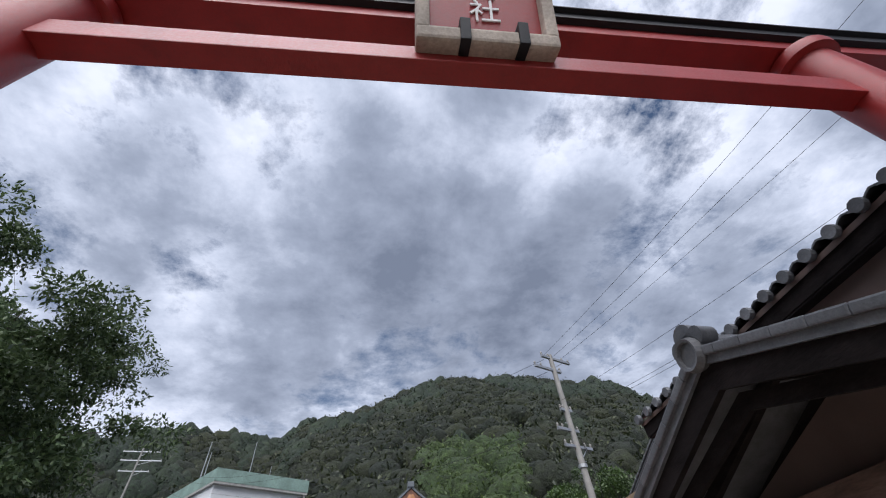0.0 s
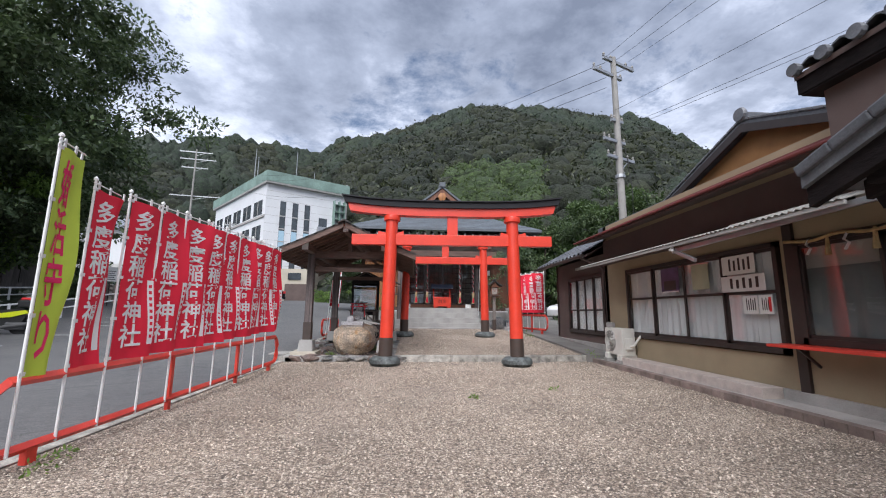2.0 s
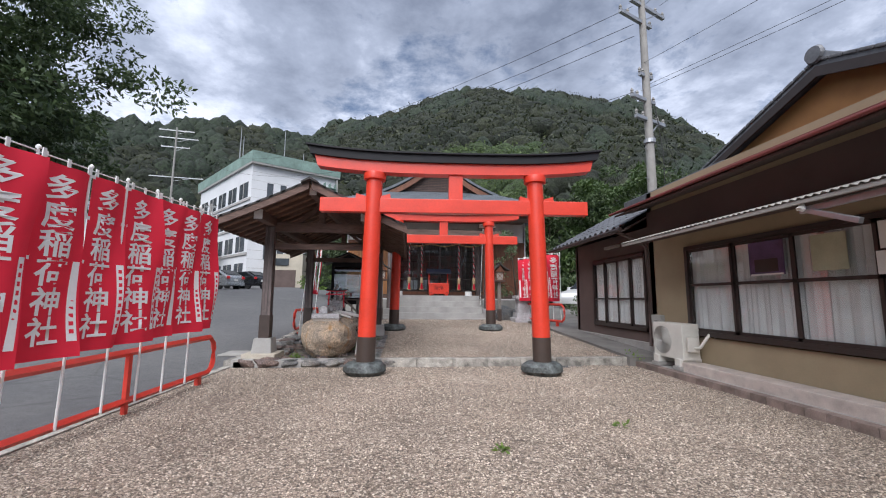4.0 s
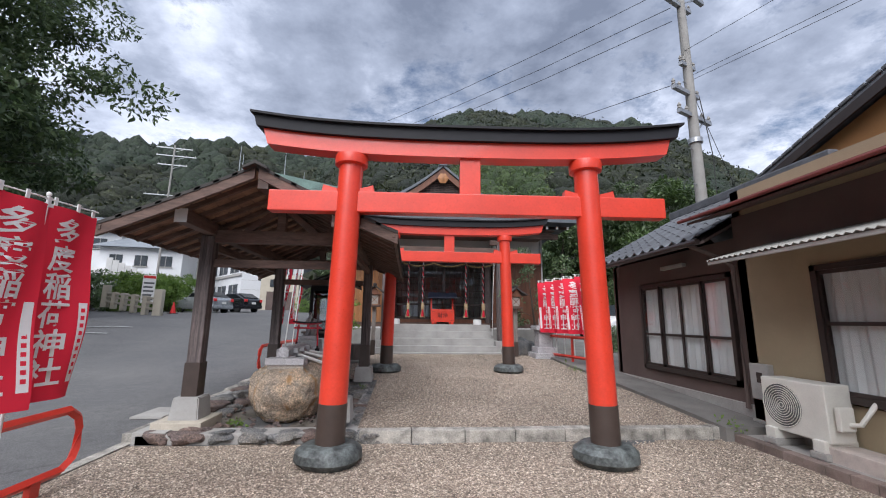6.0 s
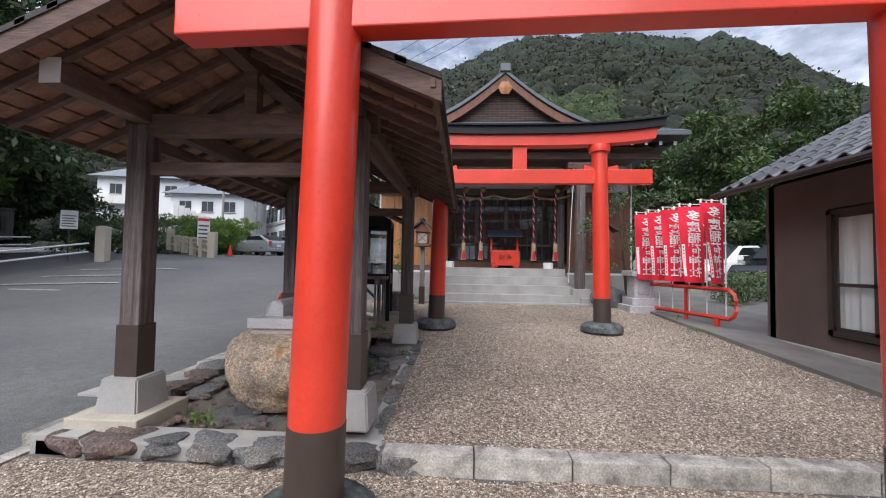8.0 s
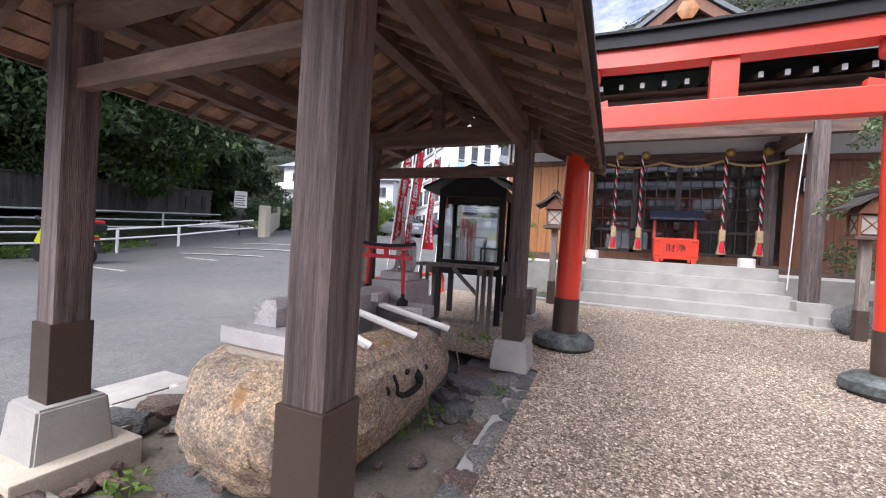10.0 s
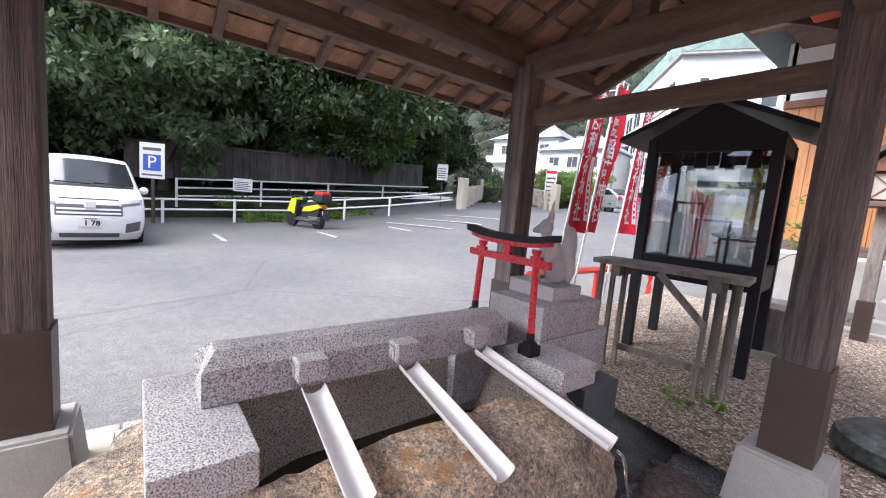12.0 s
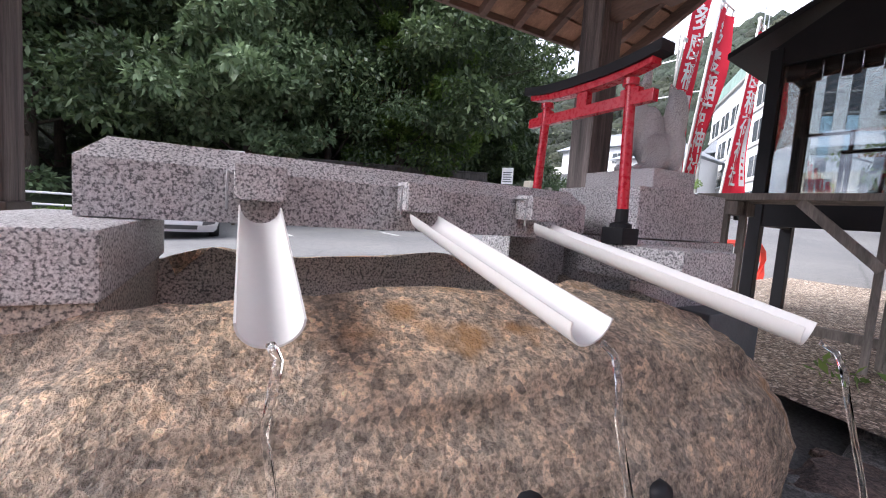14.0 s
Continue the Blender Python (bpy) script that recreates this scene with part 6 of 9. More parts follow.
def fox(label, m, mat, scale=1.0, red=True):
    bm = bmesh.new()
    # haunches, chest, head, muzzle, legs, tail and ears carved as one body
    rock(bm, (0, 0.07, 0.085), (0.072, 0.10, 0.088), 1.0, 0.03, 3)
    rock(bm, (0, 0.02, 0.15), (0.060, 0.085, 0.12), 2.0, 0.03, 3)
    rock(bm, (0, -0.035, 0.20), (0.055, 0.055, 0.10), 2.5, 0.03, 3)
    rock(bm, (0, -0.045, 0.315), (0.052, 0.058, 0.052), 3.0, 0.03, 3)
    rod(bm, (0, -0.07, 0.312), (0, -0.145, 0.292), 0.036, 0.014, 12)
    rock(bm, (0, -0.142, 0.294), (0.015, 0.016, 0.014), 3.5, 0.02, 2)
    for s in (-1, 1):
        rod(bm, (s * 0.034, -0.085, 0.0), (s * 0.030, -0.05, 0.20), 0.021, 0.030, 12)
        rock(bm, (s * 0.036, -0.105, 0.016), (0.025, 0.04, 0.02), 5.0, 0.02, 2)
        rock(bm, (s * 0.060, 0.06, 0.075), (0.030, 0.07, 0.075), 6.0, 0.02, 3)
        rock(bm, (s * 0.066, -0.005, 0.016), (0.024, 0.05, 0.02), 6.5, 0.02, 2)
        rod(bm, (s * 0.030, -0.02, 0.345), (s * 0.042, -0.004, 0.475), 0.030, 0.005, 10)
    rock(bm, (0.0, 0.165, 0.10), (0.045, 0.05, 0.10), 7.0, 0.03, 3)
    rock(bm, (0.0, 0.150, 0.22), (0.048, 0.062, 0.115), 7.5, 0.03, 3)
    rod(bm, (0, 0.14, 0.28), (0, 0.105, 0.355), 0.042, 0.006, 10)
    F = single("fox_statue", bm, mat, label, "statue", m @ Matrix.Diagonal((scale, scale * 0.74, scale * 1.05, 1)), "fox statues", "", True)
    weld = F.modifiers.new("weld", "REMESH")
    weld.mode, weld.voxel_size, weld.use_smooth_shade = "VOXEL", 0.006, True
    soft = F.modifiers.new("soften", "SMOOTH")
    soft.factor, soft.iterations = 0.5, 5
    return F


fox("pale grey stone fox seated on the granite plinth", pose(-2.19, 2.975, 1.063, 0, 0, -50), GRANITEF, 0.80)
single("fox_base_slab", bx(bmesh.new(), -0.14, 0.14, -0.10, 0.10, 0, 0.066, 0.004), GRANITEF, "grey granite slab under the fox", "slab", pose(-2.20, 2.978, 0.999, 0, 0, -3))


def stone_pedestal():
    z = court(6.4)
    P = thing("pedestal", "stepped grey granite pedestal with a carved panel", "pedestal", pose(3.1, 6.5, z))
    part("plinth", bx(bmesh.new(), -0.34, 0.34, -0.34, 0.34, -0.05, 0.13, 0.01), GRANITEF, P)
    part("step", bx(bmesh.new(), -0.26, 0.26, -0.26, 0.26, 0.13, 0.28, 0.01), GRANITEF, P)
    part("shaft", bx(bmesh.new(), -0.19, 0.19, -0.19, 0.19, 0.28, 0.72, 0.008), GRANITEF, P)
    part("carved_panel", bx(bmesh.new(), -0.12, 0.12, -0.2, -0.185, 0.36, 0.64, 0.01), GRANITE, P, "paler carved panel")
    part("cap", bx(bmesh.new(), -0.27, 0.27, -0.27, 0.27, 0.72, 0.83, 0.012), GRANITEF, P)
    fox("white stone fox with red bib on a granite pedestal", pose(3.1, 6.5, z + 0.83, 0, 0, -20), PALESTONE, 1.45)
    single("bib", rock(bmesh.new(), (0, -0.13, 0.30), (0.075, 0.03, 0.07), 2.0, 0.05), INKRED, "red cloth bib on the fox", "bib", pose(3.1, 6.5, z + 0.83, 0, 0, -20))
    for x, y, s in ((2.6, 7.0, 0.32), (2.9, 7.25, 0.25)):
        single("garden_rock", rock(bmesh.new(), (0, 0, 0.15), (s, s * 0.8, s * 0.9), x, 0.2, 3), STONEDK, "dark grey garden rock beside the steps", "rock", pose(x, y, court(7)), smooth=True)


PALESTONE = material("pale_carved_stone", (0.55, 0.54, 0.52), 0.8, scale=8, var=0.15, bump=0.2)
stone_pedestal()


# ---- pit and field stones round the trough ----
def stone_edging():
    sheet("pit_floor", -3.4, -1.25, 0.85, 3.7, lambda x, y: 0.03 + 0.03 * y - 0.05 * max(0, 1 - abs(x + 2.2)), SOIL, "dark wet soil and pebbles round the trough", 0.12, 0.05)
    random.seed(21)
    E = thing("stone_edging", "border of dark field stones set in mortar", "stonework", None, "", "structure")
    spots = []
    x = -3.3
    while x < -1.0:
        w = random.uniform(0.14, 0.24)
        spots.append((x + w, 0.72 + random.uniform(-0.03, 0.03), 0.06, w, 0.13, 0.09))
        x += 1.75 * w
    y = 0.9
    while y < 3.95:
        w = random.uniform(0.11, 0.2)
        xx = -1.08 + 0.05 * math.sin(y * 3)
        spots.append((xx, y + w, court(y) - 0.05, 0.12, w, 0.07))
        spots.append((xx - 0.24, y + w * 1.1, court(y) - 0.15, 0.12, w, 0.08))
        if random.random() < 0.7:
            spots.append((xx + 0.16, y + w * 0.8, court(y) - 0.045, 0.07, w * 0.7, 0.05))
        y += 1.6 * w
    for row, (x0, y0) in enumerate(((-1.27, 1.15), (-1.44, 1.9), (-1.62, 2.75))):
        y = y0
        while y < 3.85:
            w = random.uniform(0.12, 0.2)
            spots.append((x0 + random.uniform(-0.04, 0.04), y + w, court(y) - (0.155 if y < 2.3 else 0.075) - 0.015 * row, random.uniform(0.11, 0.16), w, 0.085))
            y += 1.75 * w
    y = 1.0
    while y < 3.8:
        w = random.uniform(0.13, 0.22)
        spots.append((-3.2 + random.uniform(-0.04, 0.06), y + w, 0.08 + 0.03 * y, 0.17, w, 0.09))
        if random.random() < 0.6:
            spots.append((-2.95, y + w, 0.03 + 0.03 * y, 0.13, w * 0.8, 0.09))
        y += 1.7 * w
    spots += [(-1.5, 3.35, 0.16, 0.3, 0.24, 0.09), (-1.45, 3.0, 0.18, 0.28, 0.22, 0.1), (-1.2, 3.3, 0.19, 0.2, 0.18, 0.08), (-2.9, 0.85, 0.1, 0.2, 0.12, 0.08)]
    for i, (x, y, z, a, b, c) in enumerate(spots):
        mat = (STONEGY, STONEDK, STONEBR, STONEGY)[random.randrange(4)]
        bm = rock(bmesh.new(), (0, 0, 0), (a, b, c), i + 1.0, 0.3, 3, 0.55)
        ob = part("field_stone", bm, mat, E, "", True)
        ob.matrix_basis = pose(x, y, z, random.uniform(-6, 6), random.uniform(-6, 6), random.uniform(-30, 30))
    part("mortar_bed", bx(bmesh.new(), -3.4, -1.0, 0.66, 0.92, -0.05, 0.105, 0.02), CONCRETE, E)
    part("mortar_bed", prism(bmesh.new(), [(0.66, -0.05), (4.0, 0.0), (4.0, 0.255), (0.66, 0.10)], "x", -1.2, -0.98), PALECONC, E)
    part("mortar_bed", prism(bmesh.new(), [(0.66, -0.05), (4.0, 0.0), (4.0, 0.20), (0.66, 0.12)], "x", -3.42, -3.08), CONCRETE, E)
    part("post_pad", bx(bmesh.new(), -3.32, -2.78, 0.78, 1.3, 0.0, 0.19, 0.01), YELLOWCONC, E, "pale beige concrete pad under the post")
    # small pebbles in the pit
    rng = random.Random(9)
    bm = bmesh.new()
    for i in range(170):
        r = rng.uniform(0.015, 0.05)
        px, py = rng.uniform(-3.0, -1.4), rng.uniform(0.95, 3.6)
        rock(bm, (px, py, 0.05 + 0.03 * py), (r, r * rng.uniform(0.7, 1.2), r * 0.6), i, 0.15, 1)
    tagged(part("pebbles", bm, STONEBR, None, "pebbles in the pit", True, "stuff"), category="pebbles")


YELLOWCONC = material("pale_beige_concrete", (0.48, 0.43, 0.35), 0.9, scale=3, var=0.2, bump=0.2)
stone_edging()


def weeds(label, spots, seed, size=0.06, per=26, mat=None, name="weed"):
    for i, (x, y, z, r) in enumerate(spots):
        ob = leaf_cloud(name, [(0, 0, r * 0.5, r)], per, size, mat or LEAFB, None, label, seed + i, "", 0.6)
        ob.location = (x, y, z)
        tagged(ob, category="plant", group="weeds")


weeds("small bright green weed beside the stones", [(-1.62, 2.35, 0.10, 0.09), (-1.58, 2.5, 0.12, 0.08), (-1.66, 2.15, 0.09, 0.07), (-2.45, 1.0, 0.08, 0.09), (-2.55, 1.12, 0.08, 0.07), (-1.92, 4.0, 0.28, 0.09), (-1.75, 4.15, 0.29, 0.07), (-1.25, 2.9, 0.2, 0.05)], 300)
weeds("tuft of weeds in the gravel", [(3.3, 0.62, 0.13, 0.12), (3.36, 0.5, 0.12, 0.1), (1.3, -2.6, 0.0, 0.05), (0.1, -3.1, 0.0, 0.04), (-3.1, -5.3, 0.0, 0.1), (-3.2, -5.0, 0.0, 0.08), (3.05, 4.2, court(4.2), 0.1), (3.1, 4.6, court(4.6), 0.1), (3.15, 5.2, court(5.2), 0.12), (-1.6, 7.2, 0.5, 0.12), (-1.75, 7.4, 0.5, 0.14)], 340, 0.05)


# ---- display case and bench ----
def display_case():
    z = 0.28
    C = thing("display_case", "black roofed glass display case on legs", "display case", pose(-2.25, 5.09, 0.33, 0, 0, 6))
    w, d = 0.40, 0.30
    for sx in (-1, 1):
        for sy in (-1, 1):
            part("leg", bx(bmesh.new(), sx * w - 0.035, sx * w + 0.035, sy * d - 0.035, sy * d + 0.035, 0, 1.72, 0.004), BLACKP, C)
    part("floor_board", box(-w, w, -d, d, 0.70, 0.76), BLACKP, C)
    part("back_glass", box(-w, w, d - 0.004, d + 0.004, 0.76, 1.7), CASEGLASS, C)
    for z0, z1 in ((0.62, 0.80), (1.62, 1.74)):
        part("front_rail", box(-w, w, -d - 0.025, -d + 0.025, z0, z1), BLACKP, C)
        for s in (-1, 1):
            part("side_rail", box(s * w - 0.025, s * w + 0.025, -d, d, z0, z1), BLACKP, C)
    part("front_glass", box(-w + 0.03, w - 0.03, -d - 0.004, -d + 0.004, 0.79, 1.63), CASEGLASS, C, "reflecting glass front")
    for s in (-1, 1):
        part("side_glass", box(s * w - 0.004, s * w + 0.004, -d + 0.03, d - 0.03, 0.79, 1.63), CASEGLASS, C)
    part("gable", prism(bmesh.new(), [(-w - 0.02, 1.73), (w + 0.02, 1.73), (0, 1.98)], "y", -d - 0.02, -d + 0.01), BLACKP, C)
    for s in (-1, 1):
        part("roof_slope", prism(bmesh.new(), [(0, 1.985), (s * 0.64, 1.70), (s * 0.64, 1.735), (0, 2.03)], "y", -d - 0.12, d + 0.12), BLACKP, C)
    for i in range(9):
        part("valance", box(-w + 0.05 + i * 0.083, -w + 0.13 + i * 0.083, -d + 0.03, -d + 0.036, 1.52 - 0.02 * (i % 2), 1.64), BLACKP, C)
    for x, h, dd in ((-0.18, 0.5, 0.1), (0.05, 0.36, 0.0), (0.22, 0.22, 0.08)):
        F = part("picture_stand", box(x - 0.16, x + 0.1, dd, dd + 0.02, 0.76 + h - 0.02, 0.76 + h), WINFRAME, C, "dark wooden stand inside the case")
        part("stand_leg", box(x - 0.16, x - 0.14, dd, dd + 0.02, 0.76, 0.76 + h), WINFRAME, F)
        part("stand_leg", box(x + 0.08, x + 0.1, dd, dd + 0.02, 0.76, 0.76 + h), WINFRAME, F)
    part("hinge", box(w + 0.02, w + 0.035, -d + 0.05, -d + 0.09, 0.85, 0.97), RUBBER, C)

    B = thing("slatted_bench", "grey weathered wooden stand with slatted legs", "stand", pose(-2.18, 4.29, 0.29, 0, 0, 9))
    for y0, y1 in ((-0.16, 0.0), (0.006, 0.16)):
        part("top_board", bx(bmesh.new(), -0.465, 0.465, y0, y1, 0.775, 0.81, 0.004), GREYWOOD, B)
    for s in (-1, 1):
        for i in range(5):
            y = -0.12 + i * 0.055
            ob = part("leg_slat", bx(bmesh.new(), -0.014, 0.014, -0.02, 0.02, 0, 0.78, 0.003), GREYWOOD, B)
            ob.location = (s * 0.34 + (i - 2) * 0.036, 0.06 * (1 if i % 2 else -1) + y * 0.3, 0)
        part("leg_rail", box(s * 0.3 - 0.03, s * 0.3 + 0.03, -0.14, 0.14, 0.70, 0.77), GREYWOOD, B)
    part("stretcher", box(-0.3, 0.3, 0.1, 0.13, 0.10, 0.15), GREYWOOD, B)
    part("brace", beam(bmesh.new(), (-0.02, -0.14, 0.77), (0.28, -0.14, 0.48), 0.02, 0.045, 0.003), GREYWOOD, B)
    single("stone_box", bx(bmesh.new(), -0.05, 0.05, -0.14, 0.14, 0, 0.55, 0.005), BLUESTONE, "blue-grey stone block beside the trough", "stone block", pose(-1.93, 3.06, 0.1))
    single("wooden_crate", bx(bmesh.new(), -0.25, 0.25, -0.16, 0.16, 0, 0.36, 0.01), GREYWOOD, "old grey wooden crate on stone slabs", "crate", pose(-1.75, 5.6, 0.42))
    single("stone_slab", bx(bmesh.new(), -0.35, 0.3, -0.22, 0.22, 0, 0.09, 0.01), CONCRETE, "concrete slab under the crate", "slab", pose(-1.75, 5.6, 0.335))


CASEGLASS = glass_material("case_glass", (0.74, 0.77, 0.78), 0.88)
BLUESTONE = material("blue_grey_stone", (0.10, 0.115, 0.125), 0.6, scale=6, var=0.2, bump=0.2)
display_case()


# ---- wooden lanterns ----
def lantern(x, y):
    z = court(y)
    L = thing("wooden_lantern", "weathered wooden shrine lantern on a post", "lantern", pose(x, y, z), "pair of lanterns")
    part("post_sleeve", box(-0.06, 0.06, -0.06, 0.06, 0, 0.38, 0.004), SLEEVE, L)
    part("post", bx(bmesh.new(), -0.05, 0.05, -0.05, 0.05, 0.38, 1.26, 0.006), GREYWOOD, L)
    part("base_board", bx(bmesh.new(), -0.17, 0.17, -0.17, 0.17, 1.26, 1.31, 0.008), TIMBERX, L)
    for s in (-1, 1):
        for t in (-1, 1):
            part("frame_post", box(s * 0.12 - 0.016, s * 0.12 + 0.016, t * 0.12 - 0.016, t * 0.12 + 0.016, 1.31, 1.58), BROWNCEDAR, L)
    for s in (-1, 1):
        part("paper_pane", box(s * 0.113 - 0.002, s * 0.113 + 0.002, -0.105, 0.105, 1.33, 1.56), PAPERDIM, L, "yellowed paper pane")
        part("paper_pane", box(-0.105, 0.105, s * 0.113 - 0.002, s * 0.113 + 0.002, 1.33, 1.56), PAPERDIM, L, "yellowed paper pane")
        for a, b in (((-0.1, 1.34), (0.1, 1.55)), ((-0.1, 1.55), (0.1, 1.34))):
            part("lattice_bar", beam(bmesh.new(), (a[0], s * 0.118, a[1]), (b[0], s * 0.118, b[1]), 0.008, 0.012, 0.0), BROWNCEDAR, L)
            part("lattice_bar", beam(bmesh.new(), (s * 0.118, a[0], a[1]), (s * 0.118, b[0], b[1]), 0.008, 0.012, 0.0), BROWNCEDAR, L)
        part("roof_slope", prism(bmesh.new(), [(0, 1.80), (s * 0.16, 1.68), (s * 0.30, 1.62), (s * 0.30, 1.645), (s * 0.16, 1.72), (0, 1.85)], "y", -0.24, 0.24), SHINGLE, L)
    part("gable", prism(bmesh.new(), [(-0.16, 1.58), (0.16, 1.58), (0, 1.79)], "y", -0.17, 0.17), BROWNCEDAR, L)
    part("ridge", bx(bmesh.new(), -0.035, 0.035, -0.27, 0.27, 1.83, 1.885, 0.01), SHINGLE, L)


lantern(-1.45, 6.85)
lantern(2.36, 6.6)


# ---- shrine front fittings ----
def shrine_fittings():
    f = FLOORZ
    B = thing("offering_box", "vermilion offering box with a small roofed frame", "offering box", pose(0.55, 8.75, f))
    for x in (-0.3, 0.3):
        part("leg", box(x - 0.04, x + 0.04, -0.2, 0.2, 0, 0.08), RED, B)
    part("body", bx(bmesh.new(), -0.37, 0.37, -0.2, 0.2, 0.07, 0.45, 0.008), RED, B)
    for x in (-0.22, 0.22):
        part("strap", box(x - 0.02, x + 0.02, -0.21, -0.198, 0.02, 0.36), RED, B)
    for x in (-0.33, -0.28, 0.28, 0.33):
        for z in (0.12, 0.40):
            part("stud", rod(bmesh.new(), (x, -0.2, z), (x, -0.212, z), 0.012, 0.012, 8), BLACKP, B)
    for i in range(6):
        part("slat", box(-0.34, 0.34, -0.17 + i * 0.062, -0.14 + i * 0.062, 0.45, 0.47), RED, B)
    for x in (-0.35, 0.35):
        part("frame_post", box(x - 0.025, x + 0.025, 0.12, 0.17, 0.4, 0.82), RED, B)
    for s in (-1, 1):
        part("roof_slope", prism(bmesh.new(), [(0.14, 0.98), (0.14 + s * 0.30, 0.82), (0.14 + s * 0.30, 0.85), (0.14, 1.02)], "x", -0.46, 0.46), NAVY, B, "dark blue little roof")
    me = text_mesh("財浄", 0.17, 0.001)
    me.materials.append(BLACKP)
    ob = new("writing", me)
    ob.parent = B
    ob.matrix_basis = pose(0, -0.203, 0.27, 90)
    # bell ropes
    for x in (-0.55, -0.08, 1.35, 1.93):
        R = thing("bell_rope", "twisted black and white bell rope with red tassel", "bell rope", pose(x, 9.0, f), "bell ropes")
        for k, mat in enumerate((BLACKP, WHITE, BANNERRED)):
            pts = [(0.016 * math.cos(i * 0.7 + k * 2.1), 0.016 * math.sin(i * 0.7 + k * 2.1), 2.1 - i * 0.025) for i in range(58)]
            part("strand", pipe(bmesh.new(), pts, 0.016 if k == 0 else 0.011, 6), mat, R)
        part("wood_grip", bx(bmesh.new(), -0.05, 0.05, -0.05, 0.05, 0.46, 0.68, 0.008), CEDARP, R, "pale wooden grip")
        part("tassel", lathe(bmesh.new(), [(0.035, 0.47), (0.06, 0.36), (0.085, 0.22), (0.08, 0.21), (0.01, 0.22)], 12), CEDARP, R, "pale fibre tassel", True)
        part("red_tassel", lathe(bmesh.new(), [(0.02, 0.46), (0.04, 0.36), (0.05, 0.24), (0.01, 0.24)], 10, Matrix.Translation((0.0, -0.05, 0))), BANNERRED, R, "red cord")
        part("bell", lathe(bmesh.new(), [(0.01, 0.08), (0.06, 0.07), (0.08, 0.02), (0.085, 0.0), (0.08, -0.03), (0.05, -0.07), (0.01, -0.08)], 16, Matrix.Translation((0.05, -0.02, 2.14))), BRASS, R, "brass bell", True)
    S = thing("sacred_rope", "braided straw rope with white paper streamers", "rope", pose(0, 9.05, f))
    pts = []
    for i in range(49):
        u = i / 48
        pts.append((-0.75 + 3.05 * u, 0, 2.0 - 0.10 * abs(math.sin(u * math.pi * 3))))
    part("rope", pipe(bmesh.new(), pts, 0.025, 7), STRAW, S, "", True)
    for x in (-0.4, 0.35, 0.85, 1.62):
        zig = [(x, -0.03, 1.9), (x + 0.03, -0.03, 1.84), (x - 0.01, -0.03, 1.8), (x + 0.03, -0.03, 1.74), (x - 0.01, -0.03, 1.7)]
        bm = bmesh.new()
        for a, b in zip(zig, zig[1:]):
            beam(bm, a, b, 0.05, 0.004, 0)
        part("paper_streamer", bm, WHITE, S, "white zigzag paper streamer")
    for x in (-0.92, 1.65):
        single("white_pot", lathe(bmesh.new(), [(0.10, 0), (0.13, 0.0), (0.13, 0.15), (0.10, 0.16)], 16), WHITE, "white round stand on the top step", "stand", pose(x, 8.55, f), "white stands")
    W = thing("wall_lamp", "small black framed wall lamp", "lamp", pose(2.62, 9.15, f + 1.55))
    part("lamp_case", bx(bmesh.new(), -0.09, 0.09, -0.06, 0.03, -0.15, 0.15, 0.006), BLACKP, W)
    part("lamp_pane", box(-0.065, 0.065, -0.067, -0.06, -0.12, 0.12), PLASTER, W, "white pane")
    part("cord", pipe(bmesh.new(), [(-0.98, 7.3, f + 2.4), (-1.0, 7.6, f + 1.2), (-1.02, 8.4, f + 0.1)], 0.008, 6), WHITE, thing("hanging_cord", "white cord hanging from the porch", "cord"))
    part("cord", pipe(bmesh.new(), [(2.0, 7.4, f + 2.4), (1.95, 7.5, f + 1.0), (1.92, 7.55, f - 0.3)], 0.008, 6), WHITE, thing("hanging_cord", "white cord hanging from the porch", "cord"))


NAVY = material("dark_blue_board", (0.02, 0.025, 0.045), 0.5, var=0.15)
CEDARP = material("pale_fibre", (0.55, 0.42, 0.24), 0.8, scale=8, var=0.2, bump=0.3)
BRASS = material("old_brass", (0.45, 0.32, 0.10), 0.35, 0.9, var=0.2)
STRAW = material("straw_rope", (0.42, 0.30, 0.14), 0.9, scale=12, var=0.3, bump=0.5)
shrine_fittings()


